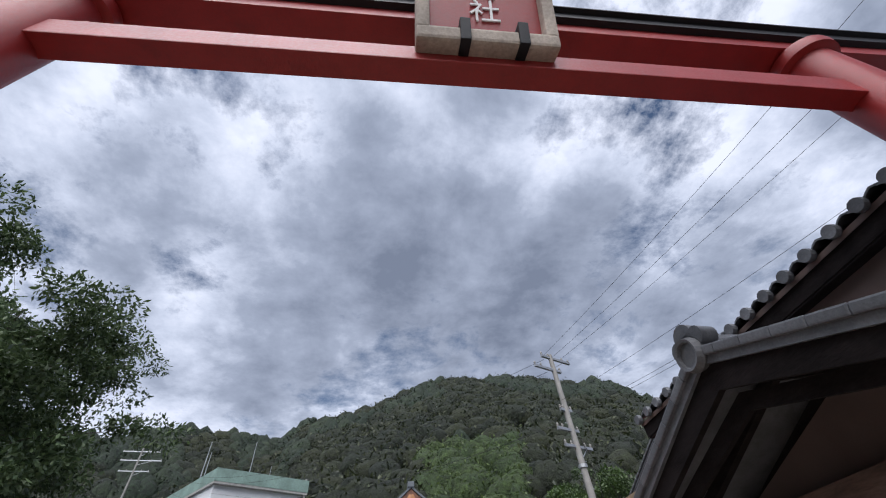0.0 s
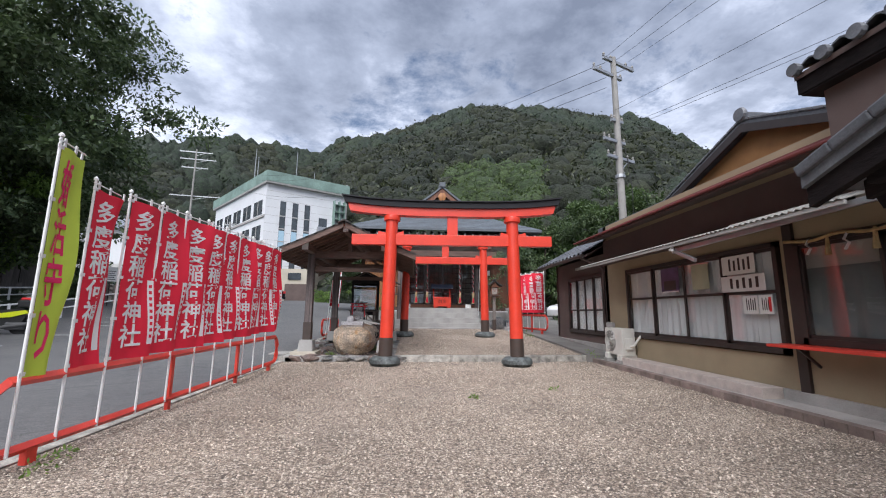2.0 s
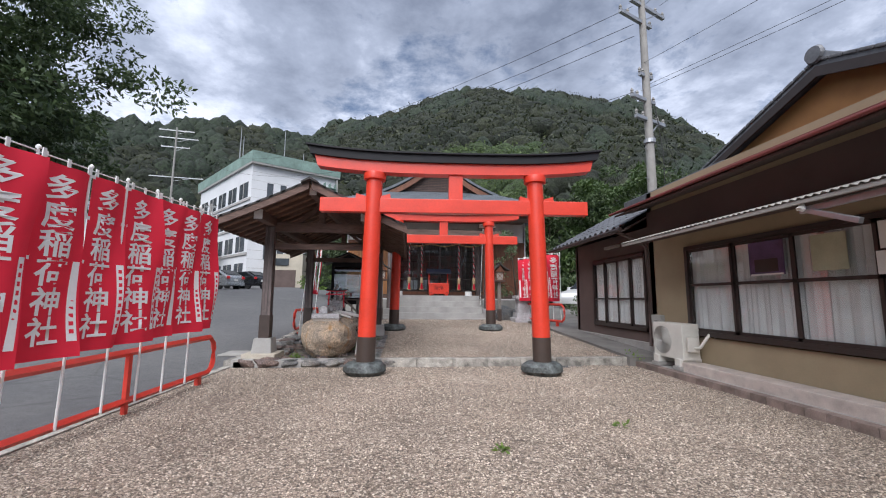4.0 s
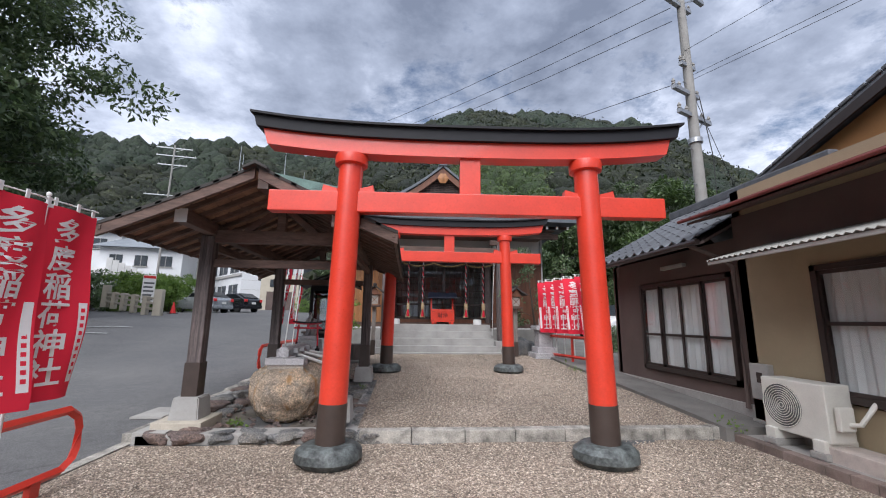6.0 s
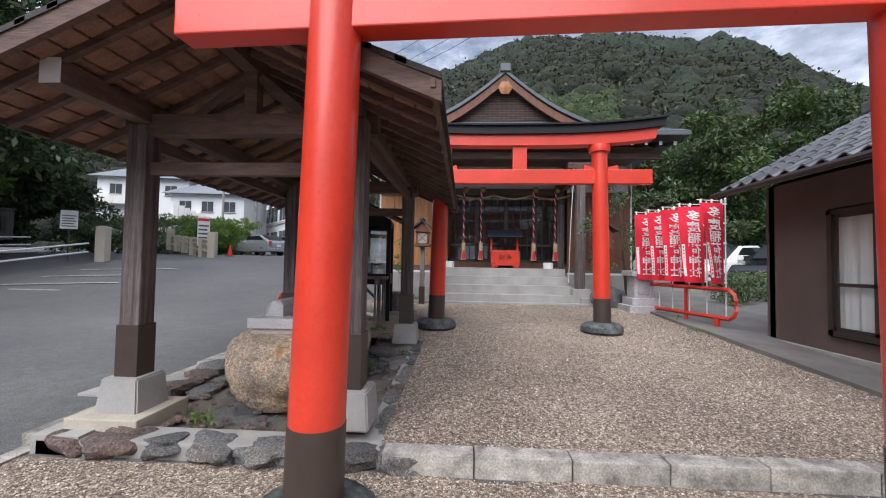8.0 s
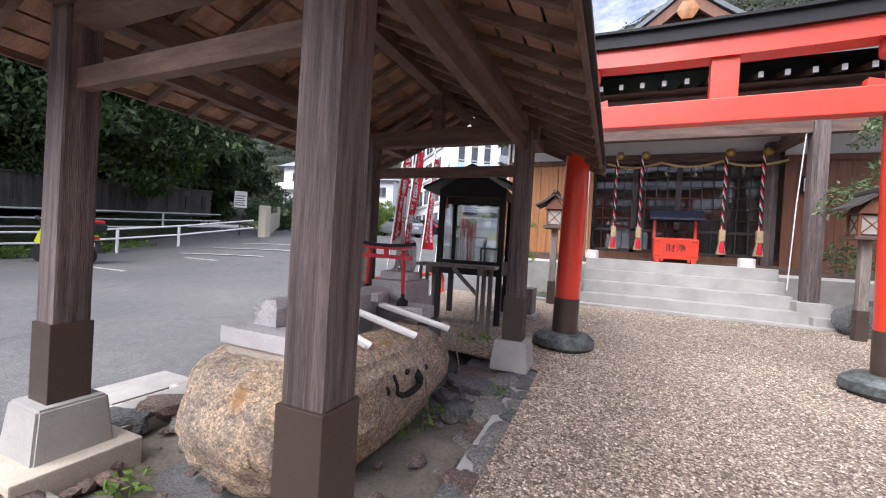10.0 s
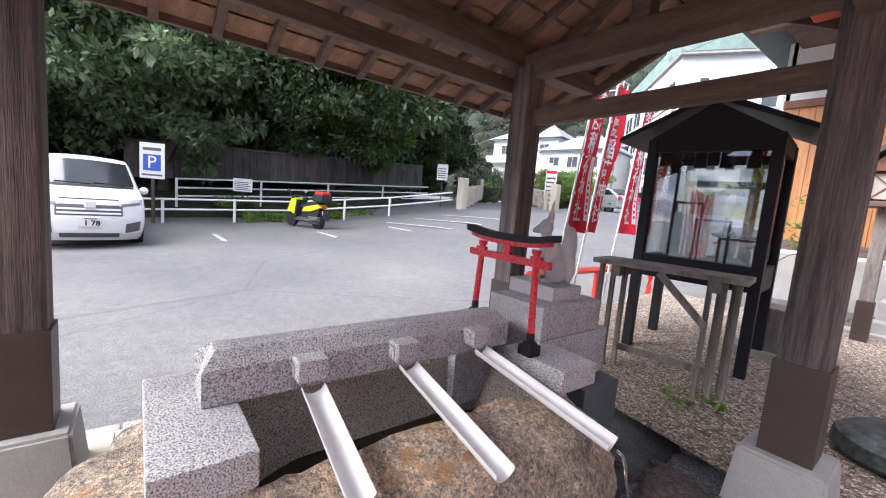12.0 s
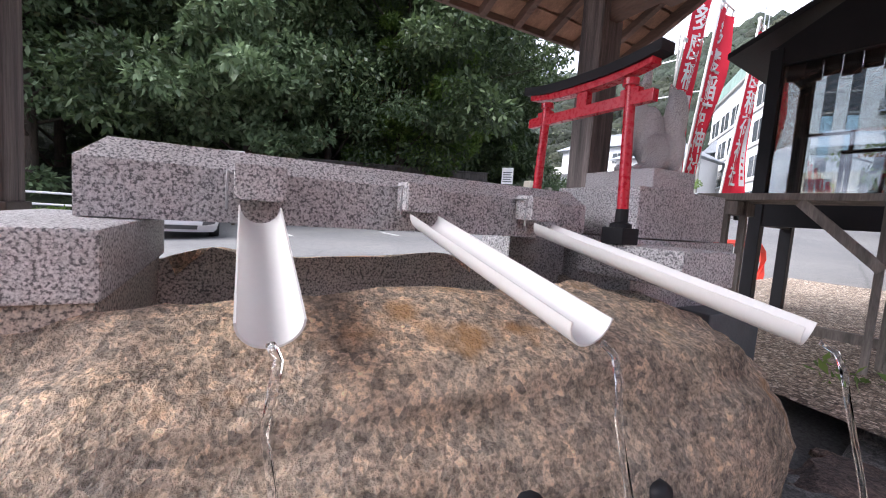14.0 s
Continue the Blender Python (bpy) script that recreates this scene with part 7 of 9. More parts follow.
# ---- things along the shop ----
def shop_things():
    A = thing("air_conditioner", "white outdoor air conditioner unit on concrete feet", "air conditioner", pose(3.64, -0.08, 0.08))
    part("casing", bx(bmesh.new(), -0.14, 0.14, -0.35, 0.35, 0.15, 0.69, 0.015), ACWHITE, A)
    for y in (-0.26, 0.26):
        F = part("foot", bx(bmesh.new(), -0.18, 0.18, y - 0.06, y + 0.06, 0.06, 0.17, 0.01), ACWHITE, A)
        part("block", bx(bmesh.new(), -0.2, 0.2, y - 0.08, y + 0.08, 0.0, 0.06, 0.008), CONCRETE, F)
    for k in range(9):
        r = 0.025 + k * 0.024
        pts = [(-0.148, 0.12 + r * math.cos(t * math.pi / 12), 0.42 + r * math.sin(t * math.pi / 12)) for t in range(25)]
        part("grille_ring", pipe(bmesh.new(), pts, 0.004, 5), ACWHITE, A)
    part("fan_recess", rod(bmesh.new(), (-0.1425, 0.12, 0.42), (-0.1405, 0.12, 0.42), 0.22, 0.22, 28), ACGREY, A, "dark fan recess")
    for k in range(5):
        t = k * 2 * math.pi / 5
        part("fan_blade", beam(bmesh.new(), (-0.144, 0.12 + 0.04 * math.cos(t), 0.42 + 0.04 * math.sin(t)), (-0.144, 0.12 + 0.2 * math.cos(t + 0.3), 0.42 + 0.2 * math.sin(t + 0.3)), 0.003, 0.07, 0), ACGREY, A)
    part("service_cover", bx(bmesh.new(), -0.1, 0.06, -0.43, -0.38, 0.28, 0.5, 0.015), ACWHITE, A)
    part("hose", pipe(bmesh.new(), [(0.0, -0.42, 0.34), (0.03, -0.5, 0.36), (0.1, -0.55, 0.5), (0.2, -0.56, 0.62)], 0.022, 8), ACWHITE, A, "white insulated pipe", True)
    part("hose", pipe(bmesh.new(), [(0.22, -0.57, 0.1), (0.22, -0.57, 0.75), (0.24, -0.57, 0.95)], 0.02, 8), ACWHITE, A, "white insulated pipe", True)
    M = thing("meter_box", "old beige meter box on the wall", "box", pose(3.84, 0.55, 0.45))
    part("case", bx(bmesh.new(), -0.1, 0.06, -0.13, 0.13, 0, 0.42, 0.01), PALECONC, M)
    part("dial", box(-0.105, -0.1, -0.05, 0.03, 0.2, 0.32), WINFRAME, M)
    # papers in the window
    for y0, y1, z0, z1, mat, lab in ((-1.9, -1.42, 1.44, 1.86, DUSK, "poster of a torii at dusk"), (-2.58, -2.22, 1.45, 1.84, GREENPAPER, "pale green printed poster"), (-3.42, -2.86, 1.62, 1.88, PAPER, "white printed notice"),
                                     (-3.55, -2.82, 1.38, 1.60, PAPER, "white price notice with small boxes"), (-3.4, -3.17, 1.08, 1.32, PAPER, "white handwritten notice"), (-3.62, -3.42, 1.08, 1.32, PAPER, "white handwritten notice")):
        N = thing("notice", lab + " inside the window", "notice", None, "notices")
        part("sheet", box(3.775, 3.779, y0, y1, z0, z1), mat, N)
        if mat is PAPER:
            bm = bmesh.new()
            rows = 5
            for r in range(rows):
                yy = y0 + (y1 - y0) * (0.14 + 0.72 * r / rows)
                bx(bm, 3.7725, 3.7745, yy, yy + (y1 - y0) * 0.06, z0 + (z1 - z0) * 0.2, z0 + (z1 - z0) * (0.75 if r % 2 else 0.85))
            part("writing", bm, WINFRAME, N, "illegible lines of writing", kind="stuff")
        if y0 == -3.62:
            part("red_heading", box(3.772, 3.774, y0 + 0.02, y0 + 0.055, z0 + 0.03, z1 - 0.03), INKRED, N, "red heading strip")
        if mat is DUSK:
            part("picture_shape", box(3.772, 3.774, y0 + 0.08, y1 - 0.08, z0 + 0.04, z0 + 0.2), WINFRAME, N)
            part("white_edge", box(3.772, 3.774, y0 + 0.02, y1 - 0.02, z0, z0 + 0.02), PAPER, N)
    S = thing("counter_shelf", "red painted shelf under the counter window", "shelf", pose(3.66, 0, 0.70))
    part("board", bx(bmesh.new(), -0.16, 0.14, -5.9, -3.75, 0, 0.035, 0.004), REDRAIL, S)
    for y in (-5.6, -4.1):
        part("bracket", beam(bmesh.new(), (0.13, y, -0.2), (-0.1, y, 0.0), 0.025, 0.03), WINFRAME, S)
    R = thing("straw_rope", "straw rope with paper streamers over the counter window", "rope", pose(3.74, 0, 1.93))
    part("rope", pipe(bmesh.new(), [(0, -5.75 + 1.85 * i / 20, -0.04 * math.sin(math.pi * i / 20 * 3) ** 2) for i in range(21)], 0.018, 7), STRAW, R, "", True)
    for y in (-5.5, -5.1, -4.6, -4.2):
        bm = bmesh.new()
        for a, b in (((0, y, -0.02), (-0.01, y + 0.03, -0.08)), ((-0.01, y + 0.03, -0.08), (0, y - 0.01, -0.12)), ((0, y - 0.01, -0.12), (-0.01, y + 0.03, -0.19))):
            beam(bm, a, b, 0.05, 0.004, 0)
        part("paper_streamer", bm, WHITE, R, "white zigzag paper streamer")
    for y in (-5.3, -4.85, -4.4):
        part("straw_tuft", rod(bmesh.new(), (0, y, 0), (0, y + 0.01, -0.22), 0.012, 0.03, 8), STRAW, R)
    P = thing("tap_post", "grey stainless water tap post", "tap", pose(2.78, -5.78, 0))
    part("post", rod(bmesh.new(), (0, 0, -0.05), (-0.02, 0, 0.52), 0.045, 0.045, 14), METAL, P, "", True)
    part("tap", pipe(bmesh.new(), [(-0.05, 0, 0.45), (-0.12, 0, 0.46), (-0.14, 0, 0.42)], 0.012, 8), STEEL, P)
    part("hose", pipe(bmesh.new(), [(-0.14, 0, 0.42), (-0.1, 0.1, 0.1), (0.1, 0.3, 0.02), (0.3, 0.2, 0.02)], 0.012, 7), ACGREY, P)
    T = thing("bamboo_screen", "bundle of yellow bamboo standing by the wall", "screen", pose(2.95, -5.95, 0))
    for i in range(6):
        part("bamboo", rod(bmesh.new(), (i * 0.035, 0.02 * (i % 2), 0), (i * 0.035, 0.02 * (i % 2), 0.72), 0.015, 0.015, 8), CEDARP, T)
    A2 = thing("rolled_awning", "rolled white shop awning with folding arms", "awning", pose(0, 0, 0))
    part("roll", rod(bmesh.new(), (3.45, -6.2, 2.16), (3.45, -3.5, 2.16), 0.07, 0.07, 18), ACWHITE, A2, "", True)
    part("front_bar", beam(bmesh.new(), (3.12, -6.2, 2.06), (3.12, -2.75, 1.98), 0.04, 0.06), METAL, A2)
    part("arm", beam(bmesh.new(), (3.12, -2.8, 1.98), (3.05, -3.3, 1.78), 0.04, 0.05), METAL, A2)
    part("arm", beam(bmesh.new(), (3.45, -3.6, 2.12), (3.12, -2.9, 1.99), 0.03, 0.04), METAL, A2)
    part("tie_cord", rock(bmesh.new(), (3.08, -2.8, 2.0), (0.03, 0.04, 0.04), 3, 0.4), WHITE, A2, "knotted white cord")
    N = thing("shop_sign", "small white upright notice with black characters on the post", "sign", pose(2.26, -6.54, 1.21))
    part("board", box(-0.02, 0.0, -0.03, 0.03, 0, 0.20, 0.003), PAPER, N)
    me = text_mesh("特\n別\n警\n戒\n中", 0.037, 0.0)
    me.materials.append(BLACKP)
    ob = new("writing", me)
    ob.parent = N
    ob.matrix_basis = pose(-0.0225, 0, 0.10, 90, 0, -90)


ACWHITE = material("off_white_casing", (0.66, 0.64, 0.58), 0.45, scale=3, var=0.08, bump=0.03)
ACGREY = material("dark_grille", (0.10, 0.10, 0.10), 0.5, var=0.15)
PAPER = material("white_paper", (0.75, 0.74, 0.71), 0.8, scale=3, var=0.05, bump=0.02)
GREENPAPER = material("pale_green_paper", (0.42, 0.43, 0.30), 0.8, scale=3, var=0.15, bump=0.02)
DUSK = material("dusk_picture", (0.10, 0.06, 0.14), 0.4, scale=2.5, var=0.6, bump=0.0)
shop_things()


# ---- poles and wires ----
def power_pole(label, x, y, z, h, arms, arm_dir=0.0):
    P = thing("power_pole", label, "pole", pose(x, y, z, 0, 0, arm_dir), "power poles")
    part("mast", rod(bmesh.new(), (0, 0, 0), (0, 0, h), 0.15, 0.095, 16), POLECONC, P, "", True)
    for k, (zz, half, off) in enumerate(arms):
        A = part("cross_arm", box(-half + off, half + off, -0.05, 0.05, h - zz - 0.05, h - zz + 0.05), METAL, P)
        for s in (-0.95, -0.5, 0.5, 0.95):
            bm = lathe(bmesh.new(), [(0.02, 0), (0.05, 0.02), (0.03, 0.06), (0.05, 0.09), (0.03, 0.13), (0.02, 0.16)], 8, Matrix.Translation((off + s * half, 0, h - zz + 0.05)))
            part("insulator", bm, POLECONC, A)
        part("arm_brace", beam(bmesh.new(), (off + half * 0.6, 0, h - zz), (0, 0, h - zz - 0.5), 0.03, 0.03, 0), METAL, P)
    part("climbing_band", rod(bmesh.new(), (0, 0, h * 0.55), (0, 0, h * 0.55 + 0.12), 0.165, 0.165, 16), METAL, P)
    for i in range(8):
        part("step_bolt", rod(bmesh.new(), (-0.14 if i % 2 else 0.14, 0, h * 0.4 + i * 0.45), (-0.28 if i % 2 else 0.28, 0, h * 0.4 + i * 0.45), 0.012, 0.012, 6), METAL, P)
    return P


POLECONC = material("pole_concrete", (0.28, 0.27, 0.25), 0.85, scale=3, var=0.15, bump=0.15)
power_pole("tall concrete power pole with cross arms behind the wing", 6.5, 4.6, 0.1, 10.3, ((0.15, 0.85, 0.3), (0.75, 0.75, -0.35), (2.5, 0.3, 0.0), (3.3, 0.55, -0.2), (3.9, 0.7, 0.1)), 25)
power_pole("concrete power pole with many cross arms by the road", -30.2, 45.0, 1.5, 21.0, ((0.4, 2.0, 0.0), (1.4, 2.2, 0.3), (2.6, 1.6, 0.0), (6.5, 3.0, 0.4)), 10)
power_pole("slim concrete pole beside the ramp", -19.5, 33.0, 1.5, 8.5, ((0.3, 0.5, 0.0),), 0)


def wires():
    W = thing("overhead_wires", "thin black overhead wires between the poles", "wires")

    def span(a, b, sag, r=0.008):
        a, b = Vector(a), Vector(b)
        pts = [a.lerp(b, i / 14) - Vector((0, 0, 4 * sag * (i / 14) * (1 - i / 14))) for i in range(15)]
        part("wire", pipe(bmesh.new(), pts, r, 5), RUBBER, W)
    for k, (x0, z0, x1, y1) in enumerate(((6.1, 10.3, 11.2, -20), (6.6, 10.3, 13.0, -20), (7.1, 10.3, 14.6, -20), (6.4, 8.3, 15.5, -20), (6.5, 7.6, 17.0, -20), (6.55, 7.5, 17.3, -20))):
        span((x0, 4.6, z0), (x1, y1, z0 + 0.6), 0.5, 0.006)
    for z, z1 in ((10.2, 22.0), (9.6, 21.2), (9.2, 20.6), (7.4, 19.5)):
        span((6.2, 4.6, z), (-29.0, 45, z1), 3.0, 0.009)
    for z in (6.9, 6.5):
        span((-32, -8, z + 2), (-24, 34, z + 3), 0.6, 0.014)
    span((6.55, 4.6, 7.2), (8.6, 5.2, 3.2), 0.1)
    part("wire", pipe(bmesh.new(), [(6.7, 4.55, 7.0), (6.85, 4.5, 5.4), (6.8, 4.5, 3.2)], 0.012, 5), RUBBER, W)


wires()


# ---- office block and houses beyond ----
def office_block():
    a, b, c = Vector((-21, 46, 0)), Vector((-11.5, 52, 0)), Vector((-35.5, 62.5, 0))
    O = thing("office_block", "white office block with a green-grey flat roof edge", "building")
    z0, z1 = 1.0, 18.4
    d = b + c - a
    bm = bmesh.new()
    prism(bm, [(p.x, p.y) for p in (a, b, d, c)], "z", z0, z1)
    part("wall", bm, BLOCKWHITE, O)
    cen = (a + b + c + d) / 4
    bm = prism(bmesh.new(), [((p - cen) * 1.06 + cen).xy[:] for p in (a, b, d, c)], "z", z1, z1 + 0.25)
    part("eave", bm, PALECONC, O)
    bm = prism(bmesh.new(), [((p - cen) * 1.065 + cen).xy[:] for p in (a, b, d, c)], "z", z1 + 0.25, z1 + 1.7)
    part("roof_band", bm, GREENROOF, O, "streaked green roof band")

    def on(face, u0, u1, w0, w1, mat, name, out=0.06, parent=None):
        p, q = (a, b) if face == "r" else (a, c)
        dirv = (q - p).normalized()
        nrm = Vector((dirv.y, -dirv.x, 0)) if face == "r" else Vector((-dirv.y, dirv.x, 0))
        L = (q - p).length
        s, e = p + dirv * L * u0, p + dirv * L * u1
        bm = prism(bmesh.new(), [(s + nrm * -0.05).xy[:], (e + nrm * -0.05).xy[:], (e + nrm * out).xy[:], (s + nrm * out).xy[:]], "z", w0, w1)
        return part(name, bm, mat, parent or O)
    for i, u in enumerate((0.17, 0.32, 0.47)):
        W = on("r", u, u + 0.07, 6.0, 16.2, WINGREY, "window", 0.03)
        for w in (8.2, 10.4, 12.2, 14.0):
            on("r", u - 0.003, u + 0.073, w, w + 0.15, PALECONC, "sill", 0.08, W)
        on("r", u + 0.002, u + 0.068, 8.4, 12.0, PALEBLUE, "blue_panel", 0.05, W)
    for u0, w0 in ((0.66, 12.6), (0.66, 6.5)):
        W = on("r", u0, u0 + 0.11, w0, w0 + 2.0, WINGREY, "window", 0.03)
        on("r", u0 - 0.02, u0 + 0.13, w0 - 0.4, w0 + 0.6, METAL, "balcony_rail", 0.6, W)
    for k in range(9):
        on("r", 0.84, 0.98, 8.0 + k * 1.1, 8.08 + k * 1.1, GREENROOF, "ladder_bar", 0.9)
    for u in (0.84, 0.91, 0.98):
        on("r", u, u + 0.006, 2.0, 17.5, GREENROOF, "ladder_post", 0.9)
    on("r", 1.0, 1.02, 1.0, 20.3, PALECONC, "flue", 0.5)
    for w0 in (3.4, 7.0, 10.6, 14.2):
        for i in range(5):
            u = 0.05 + i * 0.19
            W = on("l", u, u + 0.14, w0, w0 + 2.1, WINGREY, "window", 0.03)
            on("l", u + 0.067, u + 0.073, w0, w0 + 2.1, PALECONC, "mullion", 0.06, W)
        on("l", 0.0, 1.0, w0 - 0.5, w0 - 0.2, PALECONC, "ledge", 0.15)
    for k in range(14):
        on("r", 0.0, 1.0, 2.5 + k * 1.15, 2.53 + k * 1.15, PALECONC, "panel_joint", 0.012)
    for x, y, h in ((-24, 49, 4.5), (-23.6, 49, 3.2), (-19, 52, 5.5), (-16.5, 53, 2.5)):
        part("aerial", rod(bmesh.new(), (x, y, z1 + 1.7), (x, y, z1 + 1.7 + h), 0.08, 0.04, 6), METAL, O)
    # ramp and walls before it
    R = thing("ramp_wall", "white panelled ramp in front of the office block", "ramp")
    part("ramp", prism(bmesh.new(), [(-28, 1.5), (-20, 1.5), (-20, 2.0), (-28, 5.5)], "y", 34, 36), PALECONC, R)
    for i in range(14):
        x = -28 + i * 0.55
        part("panel", box(x, x + 0.5, 33.9, 33.98, 1.8 + max(0, (-20 - x) * 0.4), 3.2 + (-20 - x) * 0.43), PLASTER, R)
    G = thing("garage", "low beige garage with a shutter", "building")
    part("wall", box(-16.5, -12.5, 40, 46, 1.2, 6.0), BEIGE, G)
    part("shutter", box(-15.8, -13.2, 39.93, 40.0, 1.4, 4.2), BROWNWALL, G)
    part("window", box(-15.5, -14.0, 39.9, 40.0, 4.7, 5.5), WINGREY, G)


BLOCKWHITE = material("white_office_panel", (0.68, 0.69, 0.70), 0.7, scale=0.4, var=0.06, bump=0.02, fine=5)
GREENROOF = material("green_copper_band", (0.20, 0.29, 0.25), 0.7, scale=0.6, var=0.25, bump=0.1, fine=6)
WINGREY = material("grey_window_glass", (0.07, 0.08, 0.09), 0.2, scale=0.8, var=0.3, bump=0.0)
PALEBLUE = material("pale_blue_panel", (0.38, 0.55, 0.66), 0.4, var=0.08, bump=0.0)
BEIGE = material("beige_render", (0.50, 0.45, 0.36), 0.85, scale=1, var=0.1)
office_block()


def far_house(label, m, w, d, h, roof, rmat, over=0.8, ridge="x"):
    H = thing("house", label, "house", m, "houses up the road")
    part("wall", box(-w / 2, w / 2, 0, d, 0, h), BLOCKWHITE, H)
    for i in range(3):
        x = -w / 2 + w * (0.2 + 0.3 * i)
        W = part("window", box(x - 0.7, x + 0.7, -0.05, 0.05, h - 2.2, h - 0.9), WINGREY, H)
        part("sill", box(x - 0.8, x + 0.8, -0.15, 0.0, h - 2.3, h - 2.2), PALECONC, W)
        part("mullion", box(x - 0.03, x + 0.03, -0.08, 0.0, h - 2.2, h - 0.9), PALECONC, W)
    if h > 5:
        part("balcony", box(-w / 2 - 0.6, -w / 2 + w * 0.4, -1.2, 0, h - 3.6, h - 2.6), PLASTER, H, "white balcony")
        part("lower_window", box(-w * 0.3, w * 0.1, -0.05, 0.05, 0.8, 2.4), WINGREY, H)
    bm = bmesh.new()
    o = over
    e = [(-w / 2 - o, -o, h), (w / 2 + o, -o, h), (w / 2 + o, d + o, h), (-w / 2 - o, d + o, h)]
    r0, r1 = ((-w / 2 + (0 if ridge == "g" else d / 3), d / 2, h + roof), (w / 2 - (0 if ridge == "g" else d / 3), d / 2, h + roof)) if ridge != "y" else ((0, -o, h + roof), (0, d + o, h + roof))
    E4 = [bm.verts.new(p) for p in e]
    a, b = bm.verts.new(r0), bm.verts.new(r1)
    if ridge == "y":
        bm.faces.new((E4[0], E4[1], a)), bm.faces.new((E4[2], E4[3], b)), bm.faces.new((E4[1], E4[2], b, a)), bm.faces.new((E4[3], E4[0], a, b))
    else:
        bm.faces.new((E4[0], E4[1], b, a)), bm.faces.new((E4[2], E4[3], a, b)), bm.faces.new((E4[1], E4[2], b)), bm.faces.new((E4[3], E4[0], a))
    bm.faces.new(E4[::-1])
    part("roof", bm, rmat, H)
    part("ridge_cap", beam(bmesh.new(), r0, r1, 0.3, 0.3, 0.05), rmat, H)
    return H


FARTILE = material("far_grey_tile", (0.20, 0.22, 0.24), 0.5, scale=2, var=0.2, bump=0.2, fine=8)
far_house("white house with balcony and grey tiled roof", pose(-43, 48, 3.0, 0, 0, 12), 11, 9, 9.0, 2.6, FARTILE)
far_house("white house with outside stairs up the road", pose(-33.5, 47, 2.5, 0, 0, 8), 9, 8, 7.2, 2.4, FARTILE)
H = far_house("temple hall with a gold gable and tiled roof", pose(-29.5, 60, 3.0, 0, 0, -8), 8, 10, 9.0, 4.4, FARTILE, 1.2, "y")
part("gold_gable", prism(bmesh.new(), [(-2.6, 9.6), (2.6, 9.6), (0, 12.4)], "y", -1.32, -1.22), material("gold_gable", (0.62, 0.45, 0.08), 0.6, var=0.1), H, "yellow gable panel")
part("gable_boss", box(-0.7, 0.7, -1.4, -1.3, 9.8, 11.2, 0.1), PLASTER, H, "white carved gable boss")


def stairs_white():
    S = thing("outside_stairs", "white parapet of outside stairs", "stairs", pose(-30.0, 33, 1.6))
    part("parapet", prism(bmesh.new(), [(-4.5, 0.4), (-4.5, 1.3), (-1.0, 3.9), (1.2, 3.9), (1.2, 3.0), (-0.8, 3.0)], "y", 0, 0.2), PLASTER, S)
    part("wall", prism(bmesh.new(), [(-3.6, 0), (2.4, 0), (2.4, 3.0), (-0.8, 3.0)], "y", 0.3, 3.0), BLOCKWHITE, S)
    part("door", box(1.3, 2.2, 0.2, 0.3, 0, 2.0), WINGREY, S)


stairs_white()


# ---- car park: fences, bridge, signs ----
def guard_fence(label, pts, h, rails, group, gap=2.1):
    F = thing("guard_fence", label, "fence", None, group)
    for (x0, y0, z0), (x1, y1, z1) in zip(pts, pts[1:]):
        a, b = Vector((x0, y0, z0)), Vector((x1, y1, z1))
        n = max(1, round((b - a).length / gap))
        for i in range(n):
            p = a.lerp(b, i / n)
            part("post", rod(bmesh.new(), p - Vector((0, 0, 0.1)), p + Vector((0, 0, h)), 0.045, 0.045, 10), WHITE, F, "", True)
        for k in rails:
            part("rail", rod(bmesh.new(), a + Vector((0, 0, k)), b + Vector((0, 0, k)), 0.032, 0.032, 10), WHITE, F, "", True)
    return F


